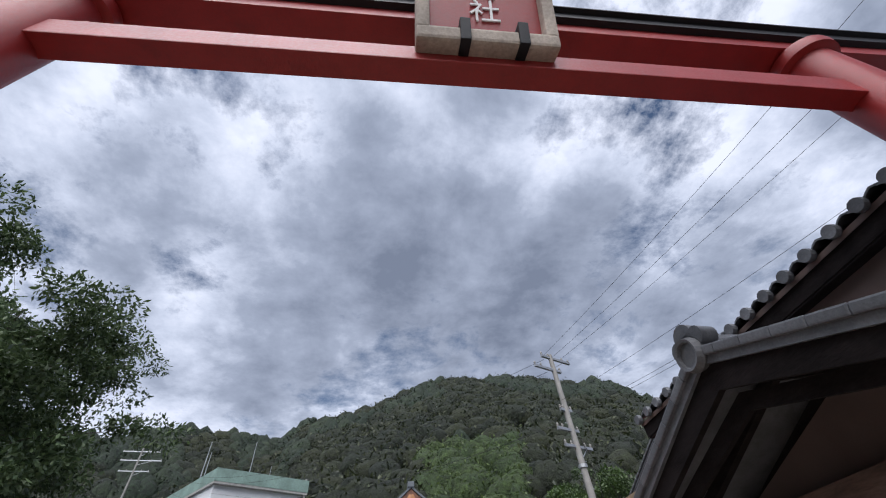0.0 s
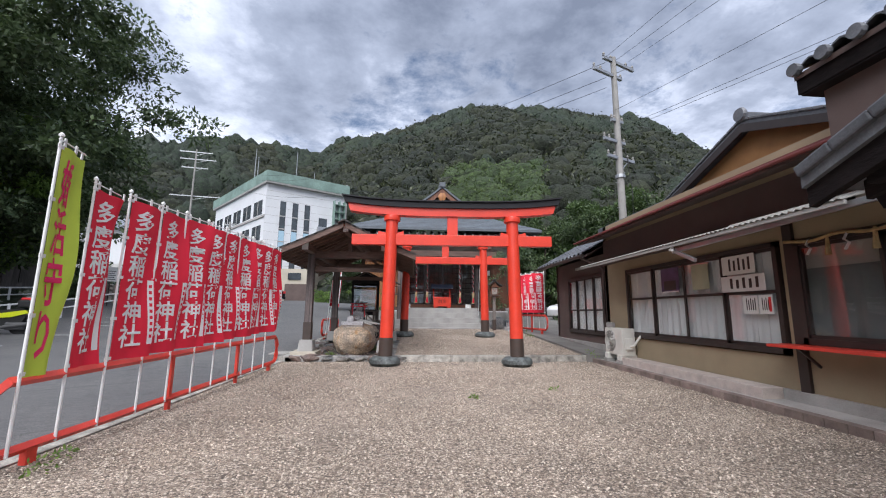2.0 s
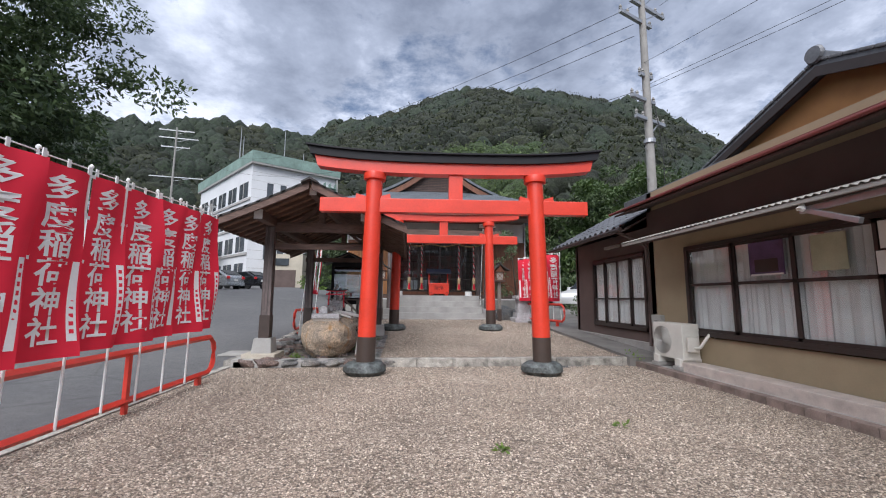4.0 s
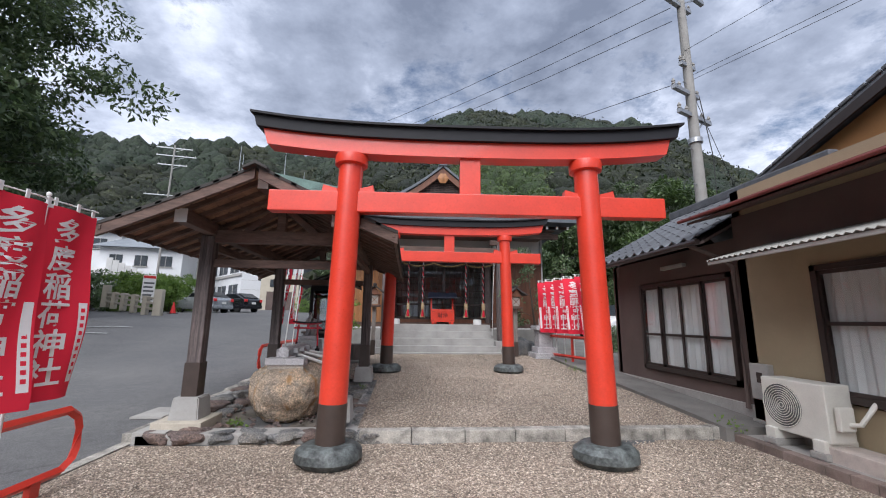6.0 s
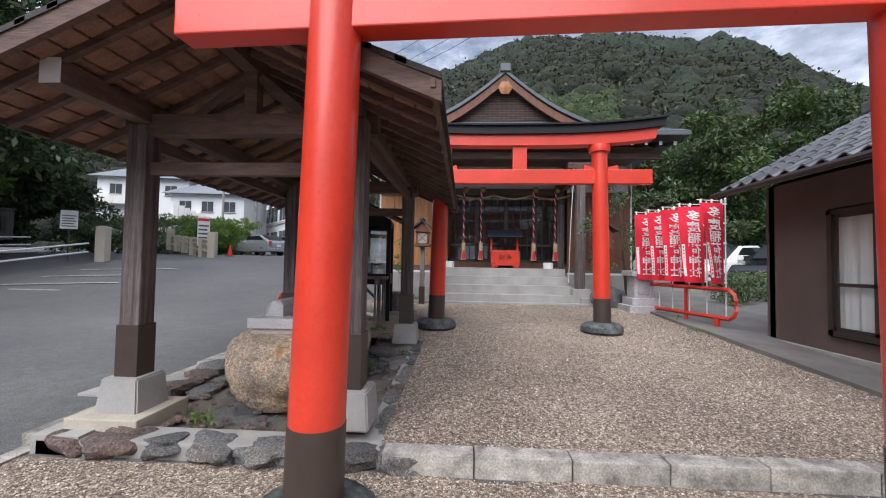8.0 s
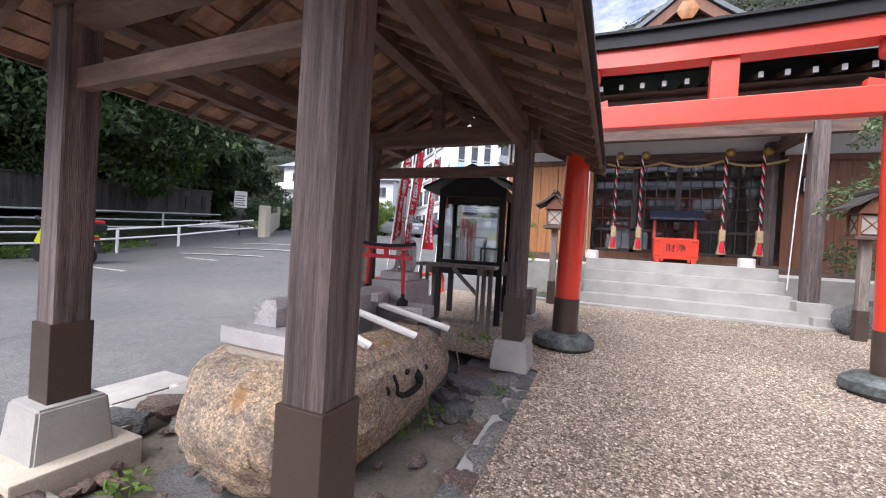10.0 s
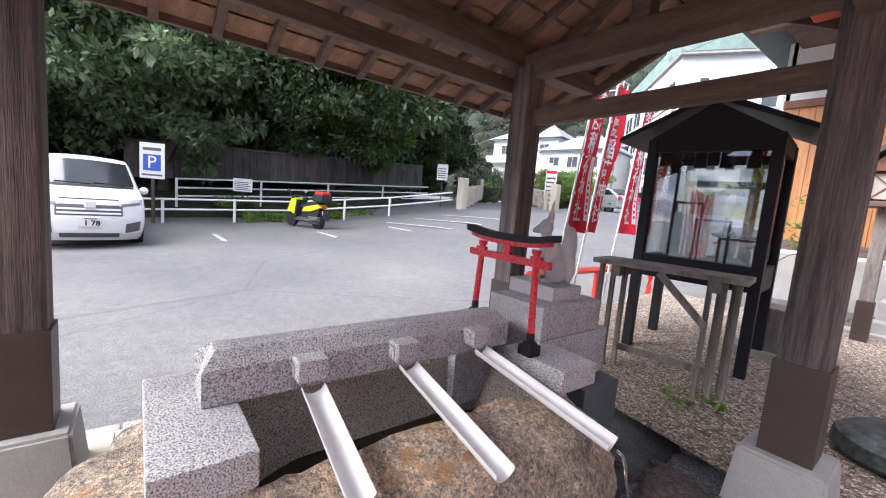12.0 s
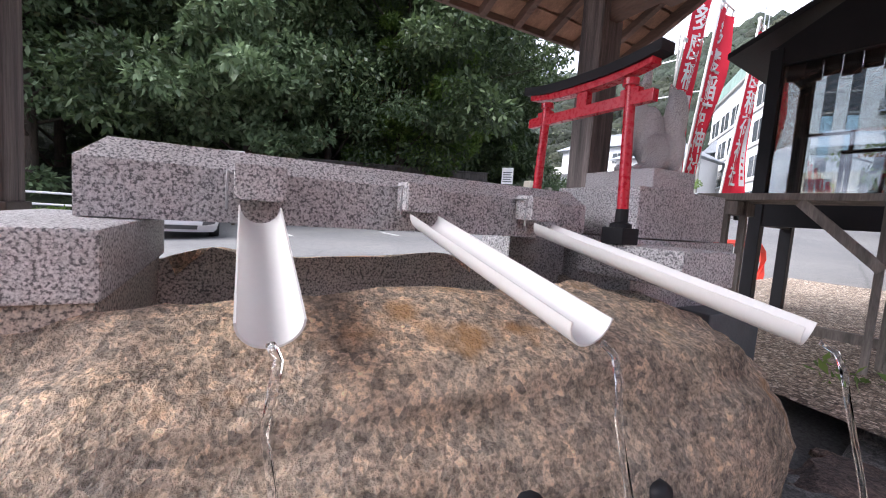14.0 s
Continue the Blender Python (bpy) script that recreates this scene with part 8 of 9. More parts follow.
def car_park():
    guard_fence("white tubular guard fence along the car park", [(-16.0, -12, -0.03), (-16.1, 0, -0.03), (-16.0, 6, 0.24), (-15.2, 9.5, road(-15, 9.5)), (-14.7, 12.3, road(-15, 12.3))], 0.78, (0.42, 0.74), "fences")
    guard_fence("thin white fence before the wooden wall", [(-18.3, 2.5, 0.55), (-19.0, 14, 1.25)], 0.95, (0.3, 0.6, 0.92), "fences", 2.8)
    # bank behind the fence
    verts, faces = [], []
    prof = [(-16.15, -0.35), (-17.5, -0.7), (-18.6, 0.35), (-19.6, 0.85), (-21.5, 1.2), (-25, 1.8), (-30, 4.5), (-38, 10), (-50, 18), (-80, 26)]
    ys = [-40, -20, -10, -5, 0, 4, 8, 12, 15, 18]
    for y in ys:
        for x, z in prof:
            verts.append((x - 1.2 * (y - 12) if y > 12 else x, y, (z if y < 18 else -2.5) + max(0, road(-16, y) if y > 0 else 0) + 0.15 * noise.noise(Vector((x * 0.5, y * 0.4, 0)))))
    w = len(prof)
    for j in range(len(ys) - 1):
        for i in range(w - 1):
            faces.append((j * w + i, j * w + i + 1, (j + 1) * w + i + 1, (j + 1) * w + i))
    mesh_of("bank", verts, faces, BANKMAT, None, "dark overgrown bank below the trees", "bank", "structure", True)
    W = thing("wooden_wall", "dark weathered board wall with a capping rail", "wall", None, "", "structure")
    k = 0
    y = 1.0
    while y < 14.5:
        x = -19.7 - 0.05 * y
        z = 1.35 + 0.05 * y
        part("board", box(x - 0.02, x + 0.02, y, y + 0.29, z, z + 1.28 + 0.02 * (k % 3)), DARKBOARD, W)
        if k % 3 == 1:
            part("opening_slat", box(x + 0.02, x + 0.06, y + 0.06, y + 0.24, z + 0.35, z + 1.0), DARKBOARD, W)
        k += 1
        y += 0.3
    part("cap_rail", beam(bmesh.new(), (-19.75, 1.0, 2.72), (-20.42, 14.5, 3.40), 0.2, 0.09), DARKBOARD, W)
    # signs
    P = thing("parking_sign", "white parking sign with a blue P on a brown post", "sign", pose(-15.95, 1.75, -0.05, 0, 0, 62))
    part("post", box(-0.04, 0.04, 0.0, 0.06, 0, 2.4), SLEEVE, P)
    part("panel", bx(bmesh.new(), -0.34, 0.34, -0.03, 0.0, 1.45, 2.5, 0.01), PAPER, P)
    part("blue_square", box(-0.24, 0.24, -0.036, -0.03, 1.68, 2.16), PBLUE, P)
    me = text_mesh("P", 0.52, 0.001)
    me.materials.append(WHITE)
    ob = new("writing", me)
    ob.parent = P
    ob.matrix_basis = pose(0, -0.039, 1.92, 90)
    bm = bmesh.new()
    bx(bm, -0.25, 0.25, -0.033, -0.03, 2.27, 2.36)
    bx(bm, -0.28, 0.28, -0.033, -0.03, 1.53, 1.58)
    part("small_writing", bm, ACGREY, P, "illegible line of writing", kind="stuff")
    for x, y, z, w, h, zz, col in ((-16.9, 4.4, 0.2, 0.66, 0.46, 1.0, PAPER), (-15.4, 12.2, 1.2, 0.5, 0.7, 1.2, PAPER), (-15.2, 19.6, 1.6, 0.6, 1.6, 0.5, PAPER), (-16.3, -0.9, -0.03, 0.7, 0.62, 1.2, PAPER)):
        N = thing("notice_board", "white notice board on a thin post", "sign", pose(x, y, z, 0, 0, 60 if y < 10 else 35), "notice boards")
        part("post", rod(bmesh.new(), (0, 0.02, 0), (0, 0.02, zz + h), 0.025, 0.025, 8), SLEEVE, N)
        part("panel", bx(bmesh.new(), -w / 2, w / 2, -0.02, 0, zz, zz + h, 0.006), col, N)
        if h > 1 or y < 0:
            part("red_band", box(-w / 2 + 0.02, w / 2 - 0.02, -0.024, -0.02, zz + h - 0.2, zz + h - 0.05), INKRED, N)
        bm = bmesh.new()
        for r in range(5):
            bx(bm, -w * 0.4, w * (0.4 - 0.1 * (r % 2)), -0.024, -0.021, zz + h * (0.12 + 0.14 * r), zz + h * (0.18 + 0.14 * r))
        part("small_writing", bm, ACGREY, N, "illegible lines of writing", kind="stuff")
    # bridge parapets
    for pts in (((-14.5, 12.7), (-22.5, 21.0)), ((-13.6, 18.0), (-20.5, 24.0))):
        B = thing("bridge_parapet", "beige concrete bridge parapet with rails", "parapet", None, "bridge parapets")
        (x0, y0), (x1, y1) = pts
        a, b = Vector((x0, y0, road(x0, y0))), Vector((x1, y1, road(x1, y1) + 0.4))
        for i in range(6):
            p = a.lerp(b, i / 5)
            big = i in (0, 5)
            part("pillar", bx(bmesh.new(), p.x - (0.2 if big else 0.13), p.x + (0.2 if big else 0.13), p.y - 0.15, p.y + 0.15, p.z - 0.1, p.z + (1.35 if big else 0.95), 0.03), BEIGE, B)
        for zz in (0.3, 0.6, 0.85):
            part("rail", beam(bmesh.new(), a + Vector((0, 0, zz)), b + Vector((0, 0, zz)), 0.12, 0.11, 0.01), BEIGE, B)
    # worn painted lines
    L = thing("road_marking", "worn white painted parking lines", "marking", None, "", "structure")
    for y in (-2.6, 2.9, 5.6, 8.0):
        part("line", prism(bmesh.new(), [(-12.6, y), (-12.6, y + 0.09), (-11.2, y + 0.13), (-11.2, y + 0.03)], "z", road(-12, y) - 0.02, road(-12, y) + 0.022), WORNWHITE, L)
    for y in (8.4, 9.6, 10.8):
        bm = bmesh.new()
        rows = [[bm.verts.new((-13.5 + 0.5 * i, y + 0.2 * i / 2 + dy, road(-13.5 + 0.5 * i, y + 0.2 * i / 2 + dy) + 0.022)) for dy in (0, 0.12)] for i in range(7)]
        for a, b in zip(rows, rows[1:]):
            bm.faces.new((a[0], a[1], b[1], b[0]))
        part("line", bm, WORNWHITE, L)
    single("drain_cover", bx(bmesh.new(), -0.2, 0.2, -0.3, 0.3, -0.02, 0.006, 0.002), CONCRETE, "grey concrete drain cover beside the kerb", "drain cover", pose(-3.85, 1.9, road(-3.85, 1.9) + 0.012))
    C = thing("traffic_cone", "orange traffic cone by the notice board", "cone", pose(-14.9, 21.7, road(-14.6, 21.7)))
    part("cone", lathe(bmesh.new(), [(0.16, 0.03), (0.03, 0.68), (0.02, 0.7)], 14), INKRED, C, "", True)
    part("base", box(-0.2, 0.2, -0.2, 0.2, 0, 0.03), RUBBER, C)


BANKMAT = canopy_material("bank_growth", (0.02, 0.03, 0.012), (0.05, 0.07, 0.025))
DARKBOARD = material("blackened_board", (0.105, 0.092, 0.085), 0.85, scale=2, var=0.35, bump=0.3, fine=25, stretch=(5, 5, 0.6), object_random=0.3)
PBLUE = material("parking_blue", (0.03, 0.09, 0.42), 0.4, var=0.05)
WORNWHITE = material("worn_road_paint", (0.38, 0.38, 0.37), 0.85, scale=9, var=0.4, bump=0.1)
car_park()


# ---- vehicles ----
def wheel(parent, x, y, r, w):
    T = part("wheel", lathe(bmesh.new(), [(r * 0.62, -w / 2), (r * 0.95, -w / 2), (r, -w * 0.3), (r, w * 0.3), (r * 0.95, w / 2), (r * 0.62, w / 2)], 24, pose(x, y, r, 0, 90)), RUBBER, parent, "", True)
    part("rim", lathe(bmesh.new(), [(r * 0.1, -w * 0.35), (r * 0.6, -w * 0.42), (r * 0.63, 0), (r * 0.6, w * 0.42), (r * 0.1, w * 0.35)], 18, pose(x, y, r, 0, 90)), METAL, T, "silver rim", True)


def car_body(profile, half, tumble, top_z, belt, bevel=0.05):
    """Side profile (y, z) drawn across the width; the part above the belt leans inward."""
    bm = prism(bmesh.new(), profile, "x", -half, half)
    bmesh.ops.subdivide_edges(bm, edges=[e for e in bm.edges if abs(e.verts[0].co.x - e.verts[1].co.x) > 0.5], cuts=3)
    for v in bm.verts:
        if v.co.z > belt:
            v.co.x *= 1 - tumble * (v.co.z - belt) / (top_z - belt)
        ends = abs(v.co.y)
        v.co.y *= 1 - 0.035 * (abs(v.co.x) / half) ** 4
    bmesh.ops.bevel(bm, geom=[e for e in bm.edges if e.is_manifold and e.calc_face_angle(0) > 0.3], offset=bevel, segments=3, affect="EDGES", profile=0.55)
    return bm


VANLINE = [(-2.26, 0.20), (-2.36, 0.34), (-2.38, 0.60), (-2.33, 0.84), (-2.22, 0.98), (-1.95, 1.08), (-1.66, 1.17), (-0.84, 1.72), (-0.55, 1.80), (0.6, 1.84), (1.9, 1.82), (2.25, 1.70), (2.36, 0.95), (2.32, 0.25)]


def van_half(z):
    return 0.845 - 0.16 * max(0.0, (z - 0.98) / 0.86) ** 1.15 - 0.05 * max(0.0, (0.5 - z) / 0.3)


def van_skin(u, t, off=0.0):
    """A point of the minivan's skin: u across (-1 to 1), t along its side line from the front sill."""
    i = min(int(t), len(VANLINE) - 2)
    f = t - i
    y = VANLINE[i][0] * (1 - f) + VANLINE[i + 1][0] * f
    z = VANLINE[i][1] * (1 - f) + VANLINE[i + 1][1] * f
    x = van_half(z) * u
    a = abs(u)
    if y < 0:
        y += 0.26 * a ** 3 * min(1.0, max(0.0, (-y - 0.4) / 1.6))
    if z > 1.1:
        z -= 0.05 * a * a * (z - 1.1) / 0.7
    if a > 0.9:
        e = ((a - 0.9) / 0.1) ** 2
        y, z = y * (1 - 0.022 * e), 0.95 + (z - 0.95) * (1 - 0.045 * e)
    d = Vector((0, y * 0.45, z - 0.8)).normalized()
    return Vector((x, y, z)) + d * off


def van_patch(name, u0, u1, t0, t1, mat, parent, label="", off=0.006, skew=0.0, nu=10, nt=6):
    """A panel that follows the skin; skew lifts its outer end."""
    bm = bmesh.new()
    rows = [[bm.verts.new(van_skin(u0 + (u1 - u0) * i / nu, t0 + (t1 - t0) * k / nt + skew * abs(i / nu if abs(u1) > abs(u0) else 1 - i / nu), off)) for i in range(nu + 1)] for k in range(nt + 1)]
    for a, b in zip(rows, rows[1:]):
        for i in range(nu):
            bm.faces.new((a[i], a[i + 1], b[i + 1], b[i]))
    r = bmesh.ops.extrude_face_region(bm, geom=list(bm.faces))
    bmesh.ops.translate(bm, vec=(0, 0.012, -0.004), verts=[g for g in r["geom"] if isinstance(g, bmesh.types.BMVert)])
    return part(name, bm, mat, parent, label, True)


def minivan(m, paint, label, plate="1 78"):
    V = thing("minivan", label, "car", m)
    us = [-1, -0.97, -0.93, -0.85, -0.65, -0.4, -0.2, 0, 0.2, 0.4, 0.65, 0.85, 0.93, 0.97, 1]
    ts = [i / 4 for i in range(4 * (len(VANLINE) - 1) + 1)]
    verts = [van_skin(u, t) for t in ts for u in us]
    w = len(us)
    faces = [(k * w + i, k * w + i + 1, (k + 1) * w + i + 1, (k + 1) * w + i) for k in range(len(ts) - 1) for i in range(w - 1)]
    faces += [tuple(k * w for k in range(len(ts))), tuple(k * w + w - 1 for k in range(len(ts)))[::-1], tuple(range(w))[::-1] + tuple((len(ts) - 1) * w + i for i in range(w))]
    mesh_of("body", verts, faces, paint, V, "", "", "", True)
    van_patch("windscreen", -0.91, 0.91, 6.08, 6.97, CARGLASS, V, "dark windscreen that reflects the trees")
    van_patch("cowl", -0.88, 0.88, 5.93, 6.07, BLACKP, V, "black wiper cowl", 0.008)
    part("wiper", rod(bmesh.new(), van_skin(-0.6, 6.13, 0.02), van_skin(0.05, 6.09, 0.02), 0.009, 0.009, 6), BLACKP, V)
    part("wiper", rod(bmesh.new(), van_skin(0.1, 6.14, 0.02), van_skin(0.7, 6.09, 0.02), 0.009, 0.009, 6), BLACKP, V)
    for s in (-1, 1):
        bm = bmesh.new()
        pts = [(-1.3, 1.14), (-0.62, 1.64), (1.95, 1.68), (2.08, 1.14)]
        inner = [bm.verts.new((s * (van_half(z) - 0.02), y, z)) for y, z in pts]
        outer = [bm.verts.new((s * (van_half(z) + 0.006), y, z)) for y, z in pts]
        for k in range(4):
            bm.faces.new((inner[k], inner[(k + 1) % 4], outer[(k + 1) % 4], outer[k]))
        bm.faces.new(inner), bm.faces.new(outer)
        part("side_window", bm, CARGLASS, V)
        M = part("mirror", rock(bmesh.new(), (s * 0.93, -1.16, 1.14), (0.09, 0.06, 0.085), 3.0, 0.03, 2), paint, V, "", True)
        part("mirror_foot", box(s * 0.86 - 0.05, s * 0.86 + 0.05, -1.18, -1.12, 1.03, 1.08), BLACKP, M)
        van_patch("headlight", s * 0.50, s * 0.95, 3.0, 3.75, HEADLAMP, V, "clear headlight with a chrome edge", 0.008, 0.3)
        van_patch("headlight_shade", s * 0.54, s * 0.90, 2.95, 3.3, ACGREY, V, "dark lower lamp", 0.012, 0.3)
        van_patch("fog_vent", s * 0.62, s * 0.90, 0.95, 1.65, ACGREY, V, "black vent in the bumper", 0.006, 0.2)
        van_patch("vent_trim", s * 0.60, s * 0.90, 0.86, 0.98, STEEL, V, "chrome strip", 0.01, 0.1)
        for y in (-1.45, 1.45):
            wheel(V, s * 0.76, y, 0.32, 0.2)
    van_patch("grille", -0.56, 0.56, 2.25, 3.1, ACGREY, V, "black grille")
    for t in (2.45, 2.75):
        van_patch("grille_bar", -0.53, 0.53, t - 0.08, t + 0.06, STEEL, V, "chrome grille bar", 0.016)
    van_patch("chrome_band", -0.52, 0.52, 3.15, 3.72, CHROME, V, "broad chrome band above the grille", 0.014)
    van_patch("bonnet_gap", -0.5, 0.5, 3.78, 3.92, BLACKP, V, "dark gap under the bonnet", 0.005)
    part("badge", bx(bmesh.new(), -0.08, 0.08, -2.40, -2.33, 0.80, 0.93, 0.02), STEEL, V, "plain chrome badge")
    van_patch("lower_grille", -0.52, 0.52, 0.35, 0.95, ACGREY, V, "black lower grille")
    van_patch("sill_lip", -0.92, 0.92, 0.02, 0.16, paint, V, "white front lip", 0.02)
    N = part("number_plate", box(-0.165, 0.165, -2.41, -2.375, 0.46, 0.625), PAPER, V, "white number plate")
    me = text_mesh(plate, 0.13, 0.0, bold=0.004)
    me.materials.append(BLACKP)
    ob = new("writing", me)
    ob.parent = N
    ob.matrix_basis = pose(0.02, -2.414, 0.52, 90)
    part("small_writing", box(-0.09, 0.09, -2.413, -2.41, 0.595, 0.612), ACGREY, N, "illegible line of writing")
    return V


def hatchback(m, paint, label, group=""):
    V = thing("car", label, "car", m, group)
    prof = [(-2.0, 0.28), (-2.05, 0.6), (-1.85, 0.78), (-1.0, 0.95), (-0.25, 1.42), (0.9, 1.47), (1.75, 1.1), (2.02, 0.95), (2.04, 0.4), (1.95, 0.28)]
    part("body", car_body(prof, 0.84, 0.2, 1.47, 0.9), paint, V, "", True)
    part("windscreen", prism(bmesh.new(), [(-1.0, 1.0), (-0.32, 1.43), (-0.25, 1.38), (-0.93, 0.95)], "x", -0.64, 0.64), CARGLASS, V)
    part("rear_window", prism(bmesh.new(), [(1.0, 1.46), (1.74, 1.12), (1.77, 1.14), (1.03, 1.48)], "x", -0.60, 0.60), CARGLASS, V, "dark rear window")
    for s in (-1, 1):
        part("side_window", prism(bmesh.new(), [(-0.8, 0.97), (-0.2, 1.36), (0.9, 1.40), (1.5, 1.06)], "x", s * 0.755 - 0.025, s * 0.755 + 0.025), CARGLASS, V)
        part("rear_light", bx(bmesh.new(), s * 0.68 - 0.1, s * 0.68 + 0.1, 1.92, 2.06, 0.8, 1.0, 0.02), INKRED, V, "red rear light")
        part("mirror", bx(bmesh.new(), s * 0.84, s * 0.84 + s * 0.15, -0.75, -0.65, 0.95, 1.06, 0.02), paint, V)
        for y in (-1.25, 1.25):
            wheel(V, s * 0.74, y, 0.3, 0.19)
    part("number_plate", box(-0.165, 0.165, 2.03, 2.06, 0.62, 0.78), PAPER, V)
    part("bumper", bx(bmesh.new(), -0.78, 0.78, 1.9, 2.08, 0.32, 0.52, 0.03), paint, V)
    return V


CARWHITE = material("pearl_white_car_paint", (0.80, 0.80, 0.80), 0.22, scale=2, var=0.02, bump=0.0, coat=0.6)
CARSILVER = material("silver_car_paint", (0.42, 0.44, 0.46), 0.28, 0.5, scale=2, var=0.03, bump=0.0, coat=0.5)
CARBLACK = material("black_car_paint", (0.015, 0.015, 0.018), 0.2, scale=2, var=0.05, bump=0.0, coat=0.6)
CARGLASS = material("dark_car_glass", (0.02, 0.023, 0.026), 0.06, scale=2, var=0.1, bump=0.0, spec=0.3)
CHROME = material("bright_chrome", (0.75, 0.76, 0.78), 0.12, 0.95, scale=3, var=0.02, bump=0.0)
HEADLAMP = material("headlamp_glass", (0.45, 0.47, 0.5), 0.1, scale=6, var=0.3, bump=0.0)
minivan(pose(-13.1, 0.45, -0.03, 0, 0, 96), CARWHITE, "white minivan parked nose out in the car park")
hatchback(pose(-15.3, 26, road(-15, 26) - 0.05, 0, 0, 244), CARSILVER, "silver hatchback parked by the road", "cars up the road")
hatchback(pose(-14.3, 29, road(-15, 29) - 0.05, 0, 0, 240), CARBLACK, "dark car parked by the road", "cars up the road")
hatchback(pose(-29.0, 31, road(-28, 31) + 0.2, 0, 0, 60), CARWHITE, "white van parked beyond the bridge", "cars up the road")
hatchback(pose(-26.6, 31, road(-28, 31) + 0.2, 0, 0, 60), CARWHITE, "white van parked beyond the bridge", "cars up the road")
hatchback(pose(8.3, 12.2, court(7) + 0.2, 0, 0, -60), CARWHITE, "white car parked behind the hedge", "cars behind the hedge")
hatchback(pose(9.4, 10.6, court(7) + 0.2, 0, 0, -60), CARBLACK, "black car parked behind the hedge", "cars behind the hedge")


def scooter():
    S = thing("motor_scooter", "yellow and black motor scooter with red top box", "scooter", pose(-14.1, 5.75, 0.20, 0, 0, 292))
    for y, r in ((-0.62, 0.26), (0.62, 0.26)):
        T = part("wheel", lathe(bmesh.new(), [(r * 0.6, -0.06), (r * 0.92, -0.06), (r, 0), (r * 0.92, 0.06), (r * 0.6, 0.06)], 22, pose(0, y, r, 0, 90)), RUBBER, S, "", True)
        part("rim", lathe(bmesh.new(), [(0.02, -0.03), (r * 0.6, -0.04), (r * 0.6, 0.04), (0.02, 0.03)], 14, pose(0, y, r, 0, 90)), ACGREY, T)
    part("front_cowl", prism(bmesh.new(), [(-0.70, 0.56), (-0.52, 0.93), (-0.34, 0.98), (-0.26, 0.62), (-0.36, 0.44)], "x", -0.15, 0.15), YELLOW, S, "bright yellow front cowl")
    part("side_cowl", prism(bmesh.new(), [(0.02, 0.56), (0.12, 0.70), (0.76, 0.82), (0.84, 0.72), (0.42, 0.58)], "x", -0.165, 0.165), YELLOW, S, "bright yellow side cowl")
    part("underbody", prism(bmesh.new(), [(-0.1, 0.30), (0.0, 0.60), (0.5, 0.66), (0.78, 0.66), (0.7, 0.42), (0.3, 0.26)], "x", -0.13, 0.13), RUBBER, S, "black body under the seat")
    part("rear_mudguard", prism(bmesh.new(), [(0.62, 0.56), (0.92, 0.62), (1.0, 0.36), (0.96, 0.34), (0.86, 0.56)], "x", -0.09, 0.09), RUBBER, S)
    part("tail_light", bx(bmesh.new(), -0.09, 0.09, 0.82, 0.88, 0.70, 0.78, 0.015), INKRED, S, "red tail light")
    part("exhaust", rod(bmesh.new(), (0.17, 0.2, 0.26), (0.2, 0.86, 0.36), 0.05, 0.065, 12), ACGREY, S, "dark exhaust silencer")
    part("leg_shield", prism(bmesh.new(), [(-0.33, 0.32), (-0.2, 0.92), (-0.15, 0.92), (-0.24, 0.32)], "x", -0.2, 0.2), RUBBER, S, "black leg shield")
    part("floor", bx(bmesh.new(), -0.15, 0.15, -0.35, 0.2, 0.25, 0.36, 0.03), ACGREY, S)
    part("seat", prism(bmesh.new(), [(-0.1, 0.70), (0.05, 0.80), (0.7, 0.88), (0.74, 0.80), (0.1, 0.68)], "x", -0.14, 0.14), RUBBER, S)
    part("front_fork", rod(bmesh.new(), (0, -0.62, 0.26), (0, -0.42, 0.8), 0.05, 0.05, 10), ACGREY, S)
    part("handlebar", pipe(bmesh.new(), [(-0.34, -0.3, 1.0), (-0.1, -0.4, 1.04), (0.1, -0.4, 1.04), (0.34, -0.3, 1.0)], 0.018, 8), ACGREY, S)
    for s in (-1, 1):
        part("mirror", rock(bmesh.new(), (s * 0.34, -0.42, 1.2), (0.07, 0.02, 0.05), 2, 0.02), ACWHITE if s < 0 else ACGREY, S)
        part("mirror_stalk", rod(bmesh.new(), (s * 0.28, -0.36, 1.02), (s * 0.34, -0.42, 1.2), 0.008, 0.008, 6), ACGREY, S)
    part("engine", bx(bmesh.new(), -0.15, 0.18, 0.3, 0.78, 0.18, 0.42, 0.05), ACGREY, S)
    K = part("top_box", bx(bmesh.new(), -0.22, 0.22, 0.55, 0.98, 0.9, 1.14, 0.05), RUBBER, S, "black top box")
    part("lid", bx(bmesh.new(), -0.18, 0.18, 0.6, 0.95, 1.13, 1.22, 0.04), INKRED, K, "red lid")
    part("number_plate", box(-0.11, 0.11, 0.9, 0.92, 0.5, 0.62), PINKPLATE, S, "pinkish number plate")
    part("windshield", prism(bmesh.new(), [(-0.52, 0.95), (-0.4, 1.2), (-0.38, 1.2), (-0.48, 0.95)], "x", -0.14, 0.14), CARGLASS, S)


YELLOW = material("bright_yellow_plastic", (0.72, 0.80, 0.02), 0.3, scale=3, var=0.04, bump=0.0, coat=0.4)
PINKPLATE = material("pink_plate", (0.7, 0.45, 0.5), 0.5, var=0.03, bump=0)
scooter()

